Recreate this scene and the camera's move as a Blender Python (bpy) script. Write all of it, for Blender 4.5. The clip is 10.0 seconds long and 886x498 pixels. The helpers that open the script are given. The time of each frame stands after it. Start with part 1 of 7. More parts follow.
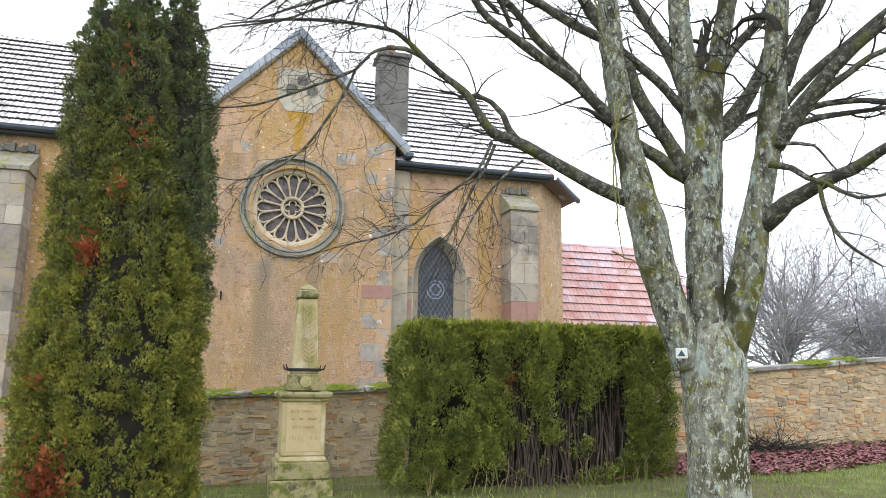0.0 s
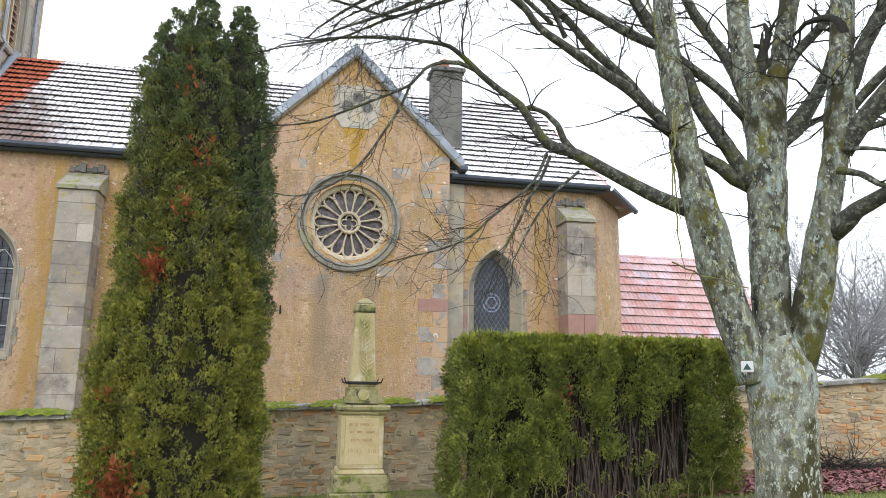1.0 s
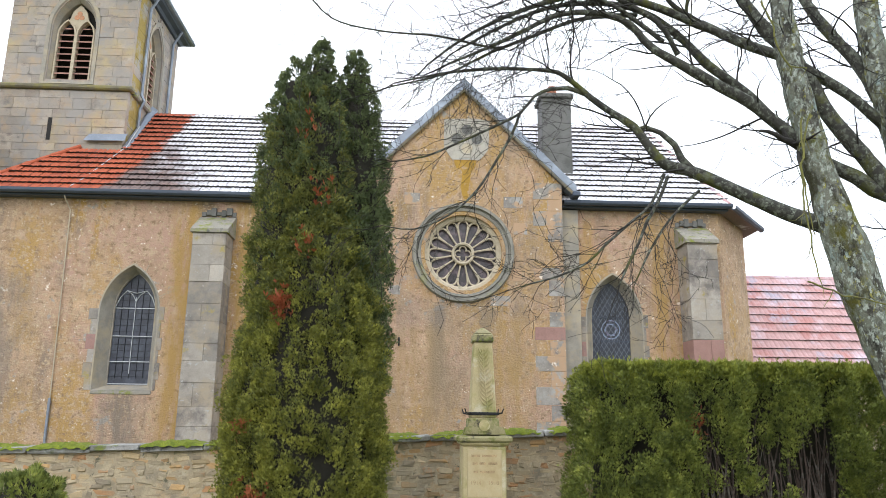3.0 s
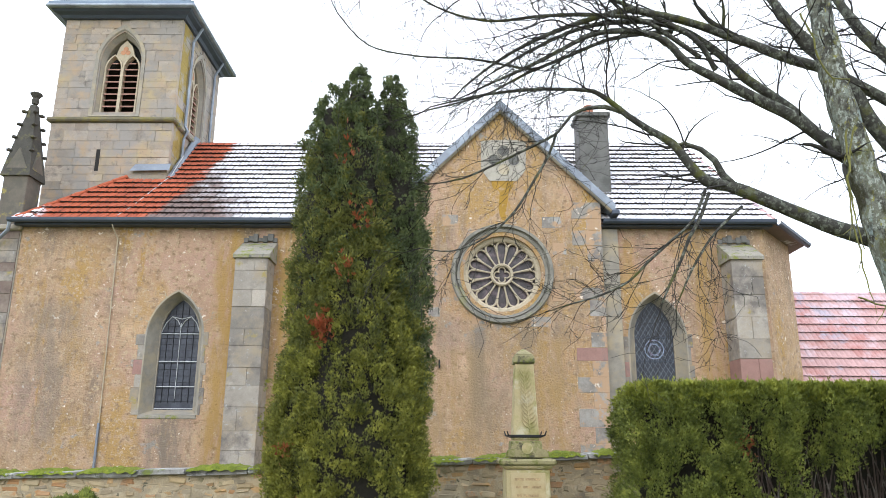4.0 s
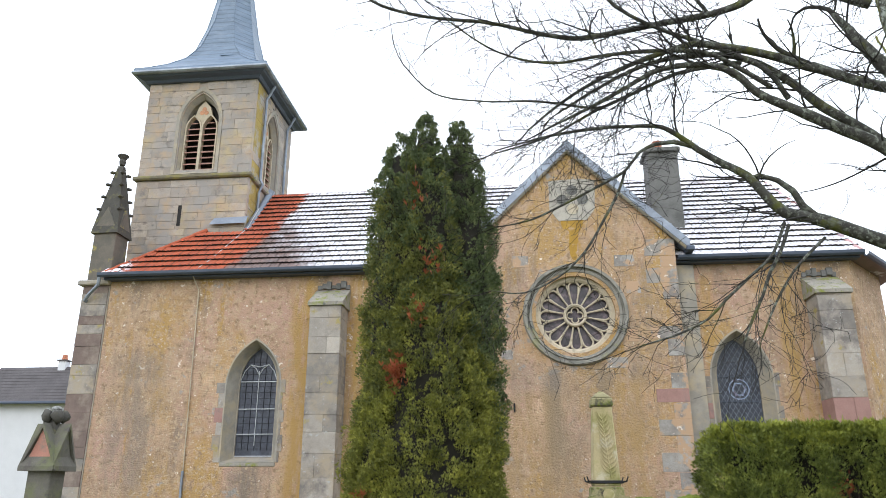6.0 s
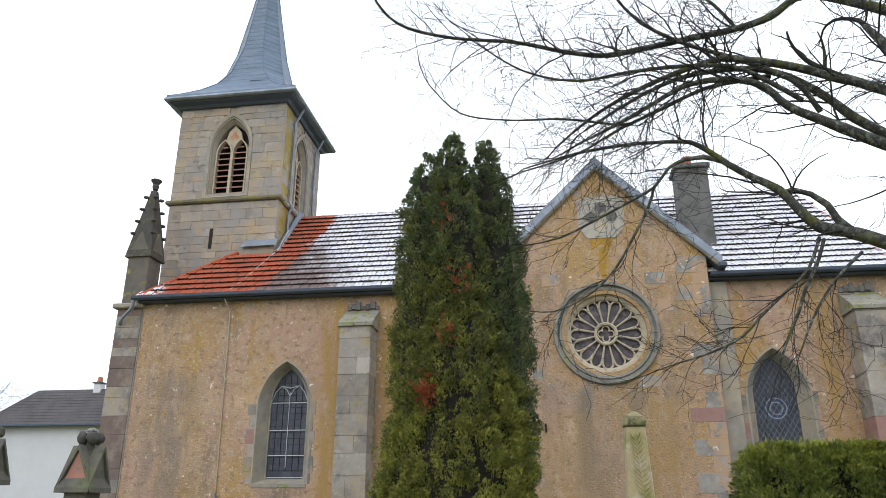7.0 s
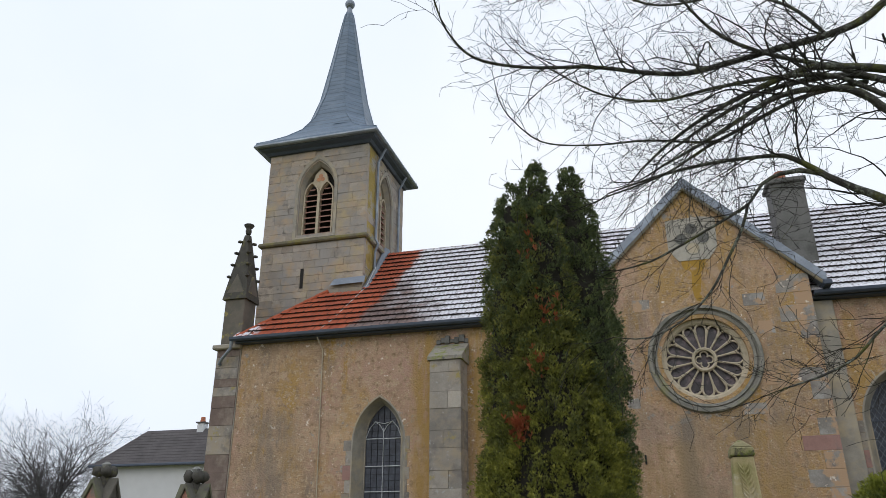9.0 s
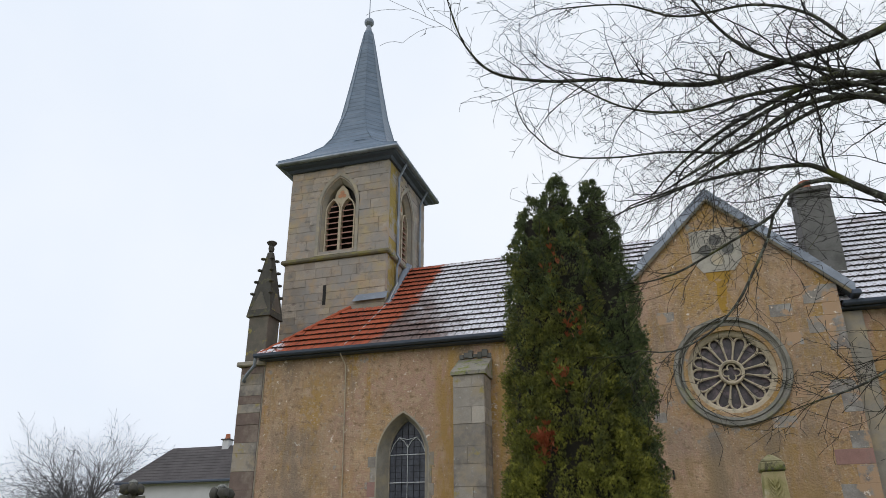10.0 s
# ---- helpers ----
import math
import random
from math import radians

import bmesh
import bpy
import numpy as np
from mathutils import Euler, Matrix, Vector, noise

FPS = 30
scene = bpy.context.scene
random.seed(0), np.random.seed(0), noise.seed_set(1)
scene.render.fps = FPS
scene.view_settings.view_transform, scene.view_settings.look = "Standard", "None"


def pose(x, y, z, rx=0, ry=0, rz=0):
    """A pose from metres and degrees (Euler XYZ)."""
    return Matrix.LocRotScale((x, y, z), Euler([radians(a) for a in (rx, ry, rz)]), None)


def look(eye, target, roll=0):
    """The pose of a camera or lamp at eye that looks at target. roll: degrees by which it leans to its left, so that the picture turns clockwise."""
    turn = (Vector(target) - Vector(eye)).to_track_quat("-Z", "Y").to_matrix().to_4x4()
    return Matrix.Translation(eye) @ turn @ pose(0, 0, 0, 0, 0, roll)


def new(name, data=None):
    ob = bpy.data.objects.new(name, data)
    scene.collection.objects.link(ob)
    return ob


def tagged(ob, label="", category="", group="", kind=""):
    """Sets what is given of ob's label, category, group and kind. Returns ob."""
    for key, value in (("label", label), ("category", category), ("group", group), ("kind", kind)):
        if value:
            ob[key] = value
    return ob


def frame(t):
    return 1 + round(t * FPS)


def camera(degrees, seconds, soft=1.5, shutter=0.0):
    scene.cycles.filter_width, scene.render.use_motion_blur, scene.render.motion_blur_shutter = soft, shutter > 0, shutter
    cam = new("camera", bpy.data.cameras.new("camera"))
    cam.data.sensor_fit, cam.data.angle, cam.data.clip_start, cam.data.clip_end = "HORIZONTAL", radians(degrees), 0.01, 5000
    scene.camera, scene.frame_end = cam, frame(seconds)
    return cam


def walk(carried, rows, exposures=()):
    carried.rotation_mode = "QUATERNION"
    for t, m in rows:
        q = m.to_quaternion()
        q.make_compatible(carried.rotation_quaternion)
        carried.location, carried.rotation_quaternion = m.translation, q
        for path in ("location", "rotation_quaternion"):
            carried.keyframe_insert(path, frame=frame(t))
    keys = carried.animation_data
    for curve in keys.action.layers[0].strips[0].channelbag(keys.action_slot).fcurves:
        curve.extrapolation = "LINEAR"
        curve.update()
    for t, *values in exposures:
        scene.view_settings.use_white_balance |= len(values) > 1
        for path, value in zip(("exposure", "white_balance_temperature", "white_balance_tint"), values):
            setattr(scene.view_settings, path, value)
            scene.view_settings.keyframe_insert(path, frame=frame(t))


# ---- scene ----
cam = camera(62.32, 10.0, soft=0.8)
PATH = [
    (0, pose(0.036, -0.017, 1.600, 99.94, -0.76, -16.10)),
    (0.5, pose(0.034, -0.014, 1.599, 100.44, -0.92, -14.01)),
    (1, pose(0.028, -0.009, 1.599, 100.90, -0.93, -11.76)),
    (1.5, pose(0.016, -0.001, 1.601, 101.25, -0.96, -9.47)),
    (2, pose(0.007, 0.005, 1.601, 101.77, -0.65, -6.69)),
    (2.5, pose(0.001, 0.006, 1.599, 102.37, -0.68, -4.46)),
    (4, pose(-0.004, -0.001, 1.597, 104.75, -0.33, 0.47)),
    (4.5, pose(-0.007, -0.008, 1.597, 105.60, -0.40, 2.21)),
    (5, pose(-0.005, -0.014, 1.598, 106.45, -0.34, 3.80)),
    (5.5, pose(-0.007, -0.013, 1.599, 107.25, -0.23, 5.23)),
    (7, pose(-0.006, -0.003, 1.599, 109.60, -0.13, 8.58)),
    (7.5, pose(-0.009, 0.006, 1.600, 110.21, -0.46, 10.62)),
    (8, pose(-0.011, 0.010, 1.600, 110.85, -0.56, 12.41)),
    (8.5, pose(-0.011, 0.011, 1.599, 111.51, -0.19, 14.06)),
    (9, pose(-0.019, 0.013, 1.601, 112.08, 0.00, 15.73)),
    (9.5, pose(-0.021, 0.014, 1.605, 112.62, 0.00, 16.67)),
    (10, pose(-0.023, 0.015, 1.607, 113.22, 0.07, 17.58)),
]

EXPOSURES = [(0.0, 0.68, 6330, 10), (2.5, 0.6, 6190, 10), (4.5, 0.74, 6070, 10), (5.7, 0.66, 6070, 10), (6.8, 0.22, 6100, 10), (7.5, -0.05, 6100, 10), (10.0, -0.52, 6260, 10)]
walk(cam, PATH, EXPOSURES)

# ---- light: overcast winter sky, weak wide sun ----
world = bpy.data.worlds.new("world")
scene.world = world
world.use_nodes = True
wt = world.node_tree
wt.nodes.clear()
w_out = wt.nodes.new("ShaderNodeOutputWorld")
w_bg = wt.nodes.new("ShaderNodeBackground")
w_sky = wt.nodes.new("ShaderNodeTexSky")
w_sky.sky_type = 'NISHITA'
w_sky.sun_disc = False
w_sky.sun_elevation = radians(28)
w_sky.sun_rotation = radians(200)
w_sky.dust_density = 6.0
w_noise = wt.nodes.new("ShaderNodeTexNoise")
w_noise.inputs["Scale"].default_value = 1.6
w_noise.inputs["Detail"].default_value = 5.0
w_ramp = wt.nodes.new("ShaderNodeValToRGB")
w_ramp.color_ramp.elements[0].position, w_ramp.color_ramp.elements[0].color = 0.3, (12.4, 13.3, 14.6, 1)
w_ramp.color_ramp.elements[1].position, w_ramp.color_ramp.elements[1].color = 0.7, (14.4, 14.7, 15.0, 1)
w_mix = wt.nodes.new("ShaderNodeMix")
w_mix.data_type = 'RGBA'
w_mix.inputs["Factor"].default_value = 0.92
wt.links.new(w_noise.outputs["Fac"], w_ramp.inputs["Fac"])
wt.links.new(w_sky.outputs["Color"], w_mix.inputs["A"])
wt.links.new(w_ramp.outputs["Color"], w_mix.inputs["B"])
wt.links.new(w_mix.outputs["Result"], w_bg.inputs["Color"])
w_bg.inputs["Strength"].default_value = 0.1
wt.links.new(w_bg.outputs["Background"], w_out.inputs["Surface"])

sun_data = bpy.data.lights.new("sun", 'SUN')
sun_data.energy, sun_data.angle, sun_data.color = 0.4, radians(25), (1.0, 0.95, 0.88)
sun = new("sun", sun_data)
sun.matrix_basis = look((-8, -14, 14), (0, 10, 0))


# ---- materials ----
def material(name, colour, rough=0.85, spots=(), scale=3.0, grain=40.0, contrast=0.25, bump=0.3, metallic=0.0,
             random_by="", random_amount=0.25, bump_dist=0.01, stretch=(1, 1, 1), palette=(), bands=0.0):
    """A weathered surface: base colour varied at two scales, with spots of (colour, scale, threshold, softness and, if need be, stretch) laid over it."""
    m = bpy.data.materials.new(name)
    m.use_nodes = True
    t = m.node_tree
    b = t.nodes["Principled BSDF"]
    b.inputs["Roughness"].default_value = rough
    b.inputs["Metallic"].default_value = metallic
    co = t.nodes.new("ShaderNodeTexCoord")
    geo = t.nodes.new("ShaderNodeNewGeometry")
    mp = t.nodes.new("ShaderNodeMapping")
    mp.inputs["Scale"].default_value = stretch
    t.links.new(geo.outputs["Position"], mp.inputs["Vector"])

    def tex(s, detail=6.0, pull=None):
        n = t.nodes.new("ShaderNodeTexNoise")
        n.inputs["Scale"].default_value = s
        n.inputs["Detail"].default_value = detail
        n.inputs["Roughness"].default_value = 0.65
        source = mp
        if pull:
            source = t.nodes.new("ShaderNodeMapping")
            source.inputs["Scale"].default_value = pull
            t.links.new(geo.outputs["Position"], source.inputs["Vector"])
        t.links.new(source.outputs["Vector"], n.inputs["Vector"])
        return n.outputs["Fac"]

    def ramp(fac, lo, hi, a=(0, 0, 0, 1), z=(1, 1, 1, 1)):
        r = t.nodes.new("ShaderNodeValToRGB")
        r.color_ramp.elements[0].position, r.color_ramp.elements[1].position = lo, hi
        r.color_ramp.elements[0].color, r.color_ramp.elements[1].color = a, z
        t.links.new(fac, r.inputs["Fac"])
        return r.outputs["Color"]

    def mix(fac, a, z, how='MIX'):
        n = t.nodes.new("ShaderNodeMix")
        n.data_type, n.blend_type = 'RGBA', how
        for key, v in (("Factor", fac), ("A", a), ("B", z)):
            if isinstance(v, (int, float)):
                n.inputs[key].default_value = v
            elif isinstance(v, tuple):
                n.inputs[key].default_value = (*v[:3], 1)
            else:
                t.links.new(v, n.inputs[key])
        return n.outputs["Result"]

    lo = (1 - contrast,) * 3 + (1,)
    hi = (1 + contrast,) * 3 + (1,)
    col = mix(1.0, colour, ramp(tex(scale), 0.3, 0.7, lo, hi), 'MULTIPLY')
    fine = tex(grain, 4.0)
    col = mix(1.0, col, ramp(fine, 0.25, 0.75, (1 - contrast * 0.7,) * 3 + (1,), (1 + contrast * 0.7,) * 3 + (1,)), 'MULTIPLY')
    if bands:            # courses of slate
        wv = t.nodes.new("ShaderNodeTexWave")
        wv.wave_type, wv.bands_direction, wv.wave_profile = 'BANDS', 'Z', 'SAW'
        wv.inputs["Scale"].default_value = bands
        wv.inputs["Distortion"].default_value = 0.15
        t.links.new(geo.outputs["Position"], wv.inputs["Vector"])
        col = mix(1.0, col, ramp(wv.outputs["Fac"], 0.0, 0.25, (0.55, 0.55, 0.55, 1), (1.05, 1.05, 1.05, 1)), 'MULTIPLY')
    if random_by:
        if random_by == "object":
            info = t.nodes.new("ShaderNodeObjectInfo").outputs["Random"]
        else:
            info = geo.outputs["Random Per Island"]
        a = random_amount
        if palette:      # each piece takes one of several stone colours
            pr = t.nodes.new("ShaderNodeValToRGB")
            pr.color_ramp.interpolation = 'CONSTANT'
            for i, c in enumerate(palette):
                e = pr.color_ramp.elements[i] if i < 2 else pr.color_ramp.elements.new(i / len(palette))
                e.position, e.color = i / len(palette), (*c, 1)
            mul = t.nodes.new("ShaderNodeMath")
            mul.operation = 'FRACT'
            m7 = t.nodes.new("ShaderNodeMath")
            m7.operation = 'MULTIPLY'
            m7.inputs[1].default_value = 7.31
            t.links.new(info, m7.inputs[0])
            t.links.new(m7.outputs["Value"], mul.inputs[0])
            t.links.new(mul.outputs["Value"], pr.inputs["Fac"])
            col = mix(0.75, col, pr.outputs["Color"])
        col = mix(1.0, col, ramp(info, 0.0, 1.0, (1 - a, 1 - a, 1 - a, 1), (1 + a, 1 + a * 0.95, 1 + a * 0.85, 1)), 'MULTIPLY')
    for c, s, th, so, *pull in spots:
        col = mix(ramp(tex(s, 5.0, pull[0] if pull else None), th - so, th + so), col, c)
    t.links.new(col, b.inputs["Base Color"])
    if bump:
        bp = t.nodes.new("ShaderNodeBump")
        bp.inputs["Strength"].default_value = bump
        bp.inputs["Distance"].default_value = bump_dist
        t.links.new(fine, bp.inputs["Height"])
        t.links.new(bp.outputs["Normal"], b.inputs["Normal"])
    return m


M_RENDER = material("ochre_render", (0.46, 0.312, 0.195), 0.95,
                    [((0.48, 0.305, 0.225), 0.40, 0.52, 0.09), ((0.45, 0.285, 0.11), 0.7, 0.56, 0.07, (1, 1, 0.35)), ((0.29, 0.215, 0.155), 0.9, 0.585, 0.06, (1.3, 1.3, 0.3)),
                     ((0.43, 0.255, 0.07), 1.1, 0.63, 0.05, (1.4, 1.4, 0.22)), ((0.52, 0.365, 0.25), 3.0, 0.57, 0.06),
                     ((0.30, 0.20, 0.12), 6.0, 0.575, 0.05), ((0.52, 0.39, 0.25), 13.0, 0.58, 0.04), ((0.36, 0.33, 0.29), 2.2, 0.67, 0.03), ((0.80, 0.71, 0.60), 5.0, 0.665, 0.01), ((0.74, 0.64, 0.53), 14.0, 0.645, 0.015),
                     ((0.15, 0.11, 0.08), 16.0, 0.675, 0.02)],
                    0.9, 20.0, 0.28, 1.0, bump_dist=0.05, stretch=(1, 1, 1.1))


def streaks(m, marks):
    """Run-off stains and broad darker patches with uneven edges: each (colour, x, half width, top, foot, amount)."""
    t = m.node_tree
    b = t.nodes["Principled BSDF"]
    geo = t.nodes.new("ShaderNodeNewGeometry")
    sep = t.nodes.new("ShaderNodeSeparateXYZ")
    t.links.new(geo.outputs["Position"], sep.inputs["Vector"])
    mp = t.nodes.new("ShaderNodeMapping")
    mp.inputs["Scale"].default_value = (2.2, 2.2, 0.5)
    t.links.new(geo.outputs["Position"], mp.inputs["Vector"])
    n = t.nodes.new("ShaderNodeTexNoise")
    n.inputs["Scale"].default_value, n.inputs["Detail"].default_value, n.inputs["Roughness"].default_value = 1.6, 8.0, 0.7
    t.links.new(mp.outputs["Vector"], n.inputs["Vector"])

    def calc(how, a, c=None):
        q = t.nodes.new("ShaderNodeMath")
        q.operation = how
        for i, v in enumerate((a, c)):
            if isinstance(v, (int, float)):
                q.inputs[i].default_value = v
            elif v is not None:
                t.links.new(v, q.inputs[i])
        return q.outputs["Value"]

    def fade(v, lo, hi):
        q = t.nodes.new("ShaderNodeMapRange")
        q.interpolation_type = 'SMOOTHSTEP'
        q.inputs["From Min"].default_value, q.inputs["From Max"].default_value = lo, hi
        t.links.new(v, q.inputs["Value"])
        return q.outputs["Result"]

    for colour, x, half, top, foot, amount in marks:
        across = fade(calc('ABSOLUTE', calc('SUBTRACT', sep.outputs["X"], x)), half, half * 0.2)
        down = calc('MULTIPLY', fade(sep.outputs["Z"], foot, foot + 0.8), fade(sep.outputs["Z"], top + 0.1, top - 0.3))
        rough = fade(n.outputs["Fac"], 0.36, 0.58)
        fac = calc('MULTIPLY', calc('MULTIPLY', across, down), calc('MULTIPLY', rough, amount))
        mix = t.nodes.new("ShaderNodeMix")
        mix.data_type = 'RGBA'
        mix.inputs["B"].default_value = (*colour, 1)
        t.links.new(fac, mix.inputs["Factor"])
        t.links.new(b.inputs["Base Color"].links[0].from_socket, mix.inputs["A"])
        t.links.new(mix.outputs["Result"], b.inputs["Base Color"])


OCHRE, DAMP_DARK = (0.44, 0.275, 0.085), (0.23, 0.19, 0.15)
# the grey marks at x 1.3, 2.9 and -0.4 only darken the gable
streaks(M_RENDER, [(OCHRE, -5.75, 0.55, 7.0, 0.3, 0.9), (OCHRE, -4.15, 0.6, 7.1, 0.3, 0.9), (OCHRE, 6.55, 0.5, 6.6, 0.5, 0.8), (OCHRE, 4.6, 0.35, 6.8, 3.5, 0.6),
                   (DAMP_DARK, 0.7, 0.28, 4.45, 1.8, 0.85), (DAMP_DARK, 1.95, 0.3, 4.4, 2.6, 0.6), (DAMP_DARK, -10.2, 1.3, 5.2, 1.0, 0.6), (OCHRE, 0.2, 1.2, 3.9, 1.0, 0.5), (DAMP_DARK, 1.3, 2.4, 4.6, 0.8, 0.35), (DAMP_DARK, 2.9, 0.7, 7.2, 2.0, 0.4), (DAMP_DARK, -0.4, 0.7, 7.4, 3.0, 0.35), (OCHRE, 2.5, 0.8, 4.2, 1.0, 0.5),
                   (DAMP_DARK, -6.99, 0.8, 2.1, 0.2, 0.8)])
M_ASHLAR = material("grey_sandstone", (0.30, 0.27, 0.235), 0.9,
                    [((0.36, 0.29, 0.20), 1.3, 0.57, 0.1), ((0.17, 0.15, 0.135), 1.6, 0.58, 0.08), ((0.33, 0.27, 0.10), 2.4, 0.66, 0.04), ((0.40, 0.39, 0.37), 7.0, 0.66, 0.04)], 2.0, 45.0, 0.2, 0.6,
                    random_by="object", random_amount=0.28)
M_STONE = material("dressed_stone", (0.31, 0.285, 0.24), 0.9,
                   [((0.25, 0.23, 0.2), 3.0, 0.62, 0.08), ((0.44, 0.36, 0.24), 1.4, 0.58, 0.1)], 2.5, 50.0, 0.18, 0.5)
M_PINK = material("red_sandstone", (0.33, 0.19, 0.16), 0.9, [((0.25, 0.17, 0.15), 2.5, 0.6, 0.08)], 2.5, 50.0, 0.18, 0.5)
M_TRACERY = material("tracery_stone", (0.47, 0.40, 0.29), 0.9, [((0.3, 0.27, 0.2), 6.0, 0.6, 0.06)], 4.0, 60.0, 0.15, 0.4)
M_MOSSY = material("mossy_stone", (0.29, 0.265, 0.22), 0.95,
                   [((0.20, 0.22, 0.035), 4.0, 0.57, 0.07), ((0.12, 0.12, 0.1), 6.0, 0.62, 0.05)], 3.0, 50.0, 0.2, 0.6)
M_MOSS = material("moss", (0.20, 0.23, 0.018), 1.0, [((0.12, 0.17, 0.01), 12.0, 0.55, 0.1)], 8.0, 90.0, 0.35, 1.0, bump_dist=0.03)
M_ZINC = material("zinc", (0.22, 0.245, 0.285), 0.52, [((0.36, 0.4, 0.45), 1.2, 0.58, 0.1)], 1.5, 30.0, 0.12, 0.1, 0.5)
M_DARKZINC = material("dark_gutter", (0.06, 0.075, 0.105), 0.5, (), 2.0, 30.0, 0.15, 0.1, 0.2)
M_SLATE = material("spire_slate", (0.12, 0.165, 0.225), 0.5, [((0.17, 0.215, 0.275), 1.5, 0.6, 0.08)], 1.0, 18.0, 0.2, 0.4, 0.0, stretch=(1, 1, 3), bands=1.6)
M_GLASS = material("leaded_glass", (0.03, 0.034, 0.05), 0.5, [((0.06, 0.07, 0.09), 5.0, 0.55, 0.1)], 4.0, 14.0, 0.35, 0.25, bump_dist=0.02)
M_LATTICE = material("dull_lead", (0.17, 0.19, 0.22), 0.6, (), 5.0, 30.0, 0.2, 0.1)
M_CAME = material("dark_came", (0.022, 0.024, 0.03), 0.6, (), 5.0, 30.0, 0.2, 0.0)
M_LEAD = material("lead", (0.50, 0.52, 0.54), 0.6, (), 5.0, 30.0, 0.15, 0.1)
# near-black panels that stand for the unlit inside of the tower
M_DARK = material("painted_inside_shade", (0.02, 0.018, 0.016), 0.9, (), 5.0, 30.0, 0.2, 0.0)
M_LOUVRE = material("brown_louvre", (0.35, 0.19, 0.15), 0.75, (), 5.0, 40.0, 0.2, 0.2, random_by="object", random_amount=0.2)
M_MORTAR = material("lime_mortar", (0.43, 0.35, 0.23), 0.95, [((0.22, 0.19, 0.14), 2.0, 0.58, 0.1), ((0.46, 0.30, 0.15), 3.5, 0.58, 0.05), ((0.45, 0.38, 0.27), 7.0, 0.58, 0.04), ((0.13, 0.12, 0.08), 6.0, 0.63, 0.03)], 3.0, 50.0, 0.25, 0.6)
PAL = [(0.46, 0.35, 0.20), (0.36, 0.29, 0.19), (0.48, 0.29, 0.12), (0.42, 0.35, 0.24), (0.27, 0.23, 0.17), (0.52, 0.42, 0.27), (0.45, 0.22, 0.09), (0.38, 0.31, 0.20)]
M_RUBBLE = material("rubble_stone", (0.42, 0.32, 0.19), 0.93,
                    [((0.33, 0.28, 0.20), 1.0, 0.58, 0.1), ((0.45, 0.21, 0.08), 2.2, 0.66, 0.05), ((0.17, 0.16, 0.09), 1.6, 0.66, 0.06)],
                    3.0, 45.0, 0.25, 0.7, random_by="object", random_amount=0.22, bump_dist=0.015, palette=PAL)
M_RUBBLE_REST = material("rubble_stone_rest", (0.42, 0.32, 0.19), 0.93,
                    [((0.33, 0.28, 0.20), 1.0, 0.58, 0.1), ((0.45, 0.21, 0.08), 2.2, 0.66, 0.05), ((0.17, 0.16, 0.09), 1.6, 0.66, 0.06)],
                    3.0, 45.0, 0.25, 0.7, random_by="island", random_amount=0.22, bump_dist=0.015, palette=PAL)
M_CHIM = material("chimney_render", (0.17, 0.165, 0.155), 0.95, [((0.1, 0.1, 0.09), 2.0, 0.56, 0.1)], 2.0, 40.0, 0.25, 0.6)
M_POT = material("terracotta", (0.40, 0.15, 0.08), 0.85, (), 5.0, 40.0, 0.2, 0.2)
M_GOLD = material("sandstone_memorial", (0.52, 0.43, 0.24), 0.88,
                  [((0.30, 0.28, 0.10), 3.0, 0.56, 0.1), ((0.60, 0.54, 0.38), 5.0, 0.6, 0.07)], 3.0, 60.0, 0.15, 0.35)
M_IRON = material("wrought_iron", (0.015, 0.015, 0.016), 0.5, (), 5.0, 40.0, 0.2, 0.2, 0.4)
M_BARK = material("lichen_bark", (0.075, 0.07, 0.058), 0.95,
                  [((0.20, 0.205, 0.16), 9.0, 0.48, 0.06), ((0.27, 0.30, 0.25), 12.0, 0.56, 0.04), ((0.15, 0.15, 0.025), 3.4, 0.60, 0.05), ((0.028, 0.027, 0.02), 5.5, 0.57, 0.04), ((0.30, 0.28, 0.07), 15.0, 0.62, 0.03), ((0.44, 0.47, 0.41), 22.0, 0.57, 0.03), ((0.34, 0.42, 0.40), 4.0, 0.63, 0.03), ((0.045, 0.042, 0.015), 1.7, 0.59, 0.04, (1, 1, 0.8)), ((0.10, 0.095, 0.012), 2.6, 0.62, 0.04)],
                  6.0, 60.0, 0.4, 1.0, bump_dist=0.03, stretch=(1, 1, 0.6))
M_TRUNK = material("pale_lichened_trunk", (0.17, 0.165, 0.125), 0.95,
                   [((0.27, 0.27, 0.21), 7.0, 0.50, 0.07), ((0.36, 0.39, 0.33), 10.0, 0.55, 0.04), ((0.09, 0.085, 0.05), 9.0, 0.60, 0.03), ((0.34, 0.33, 0.12), 13.0, 0.61, 0.03),
                    ((0.36, 0.43, 0.41), 2.6, 0.60, 0.03), ((0.06, 0.055, 0.015), 2.0, 0.60, 0.04, (1, 1, 0.6)), ((0.14, 0.135, 0.02), 3.1, 0.62, 0.03), ((0.50, 0.53, 0.46), 24.0, 0.57, 0.03)],
                   6.0, 60.0, 0.4, 1.0, bump_dist=0.035, stretch=(1, 1, 0.6))
M_TWIG = material("twig_bark", (0.028, 0.025, 0.022), 0.95, [((0.08, 0.085, 0.03), 3.0, 0.64, 0.05)], 5.0, 40.0, 0.3, 0.2)
# pale bluish grey: the haze of distance is put into this colour
M_FARTWIG = material("hazed_far_twigs", (0.31, 0.305, 0.325), 1.0, (), 3.0, 20.0, 0.2, 0.0)
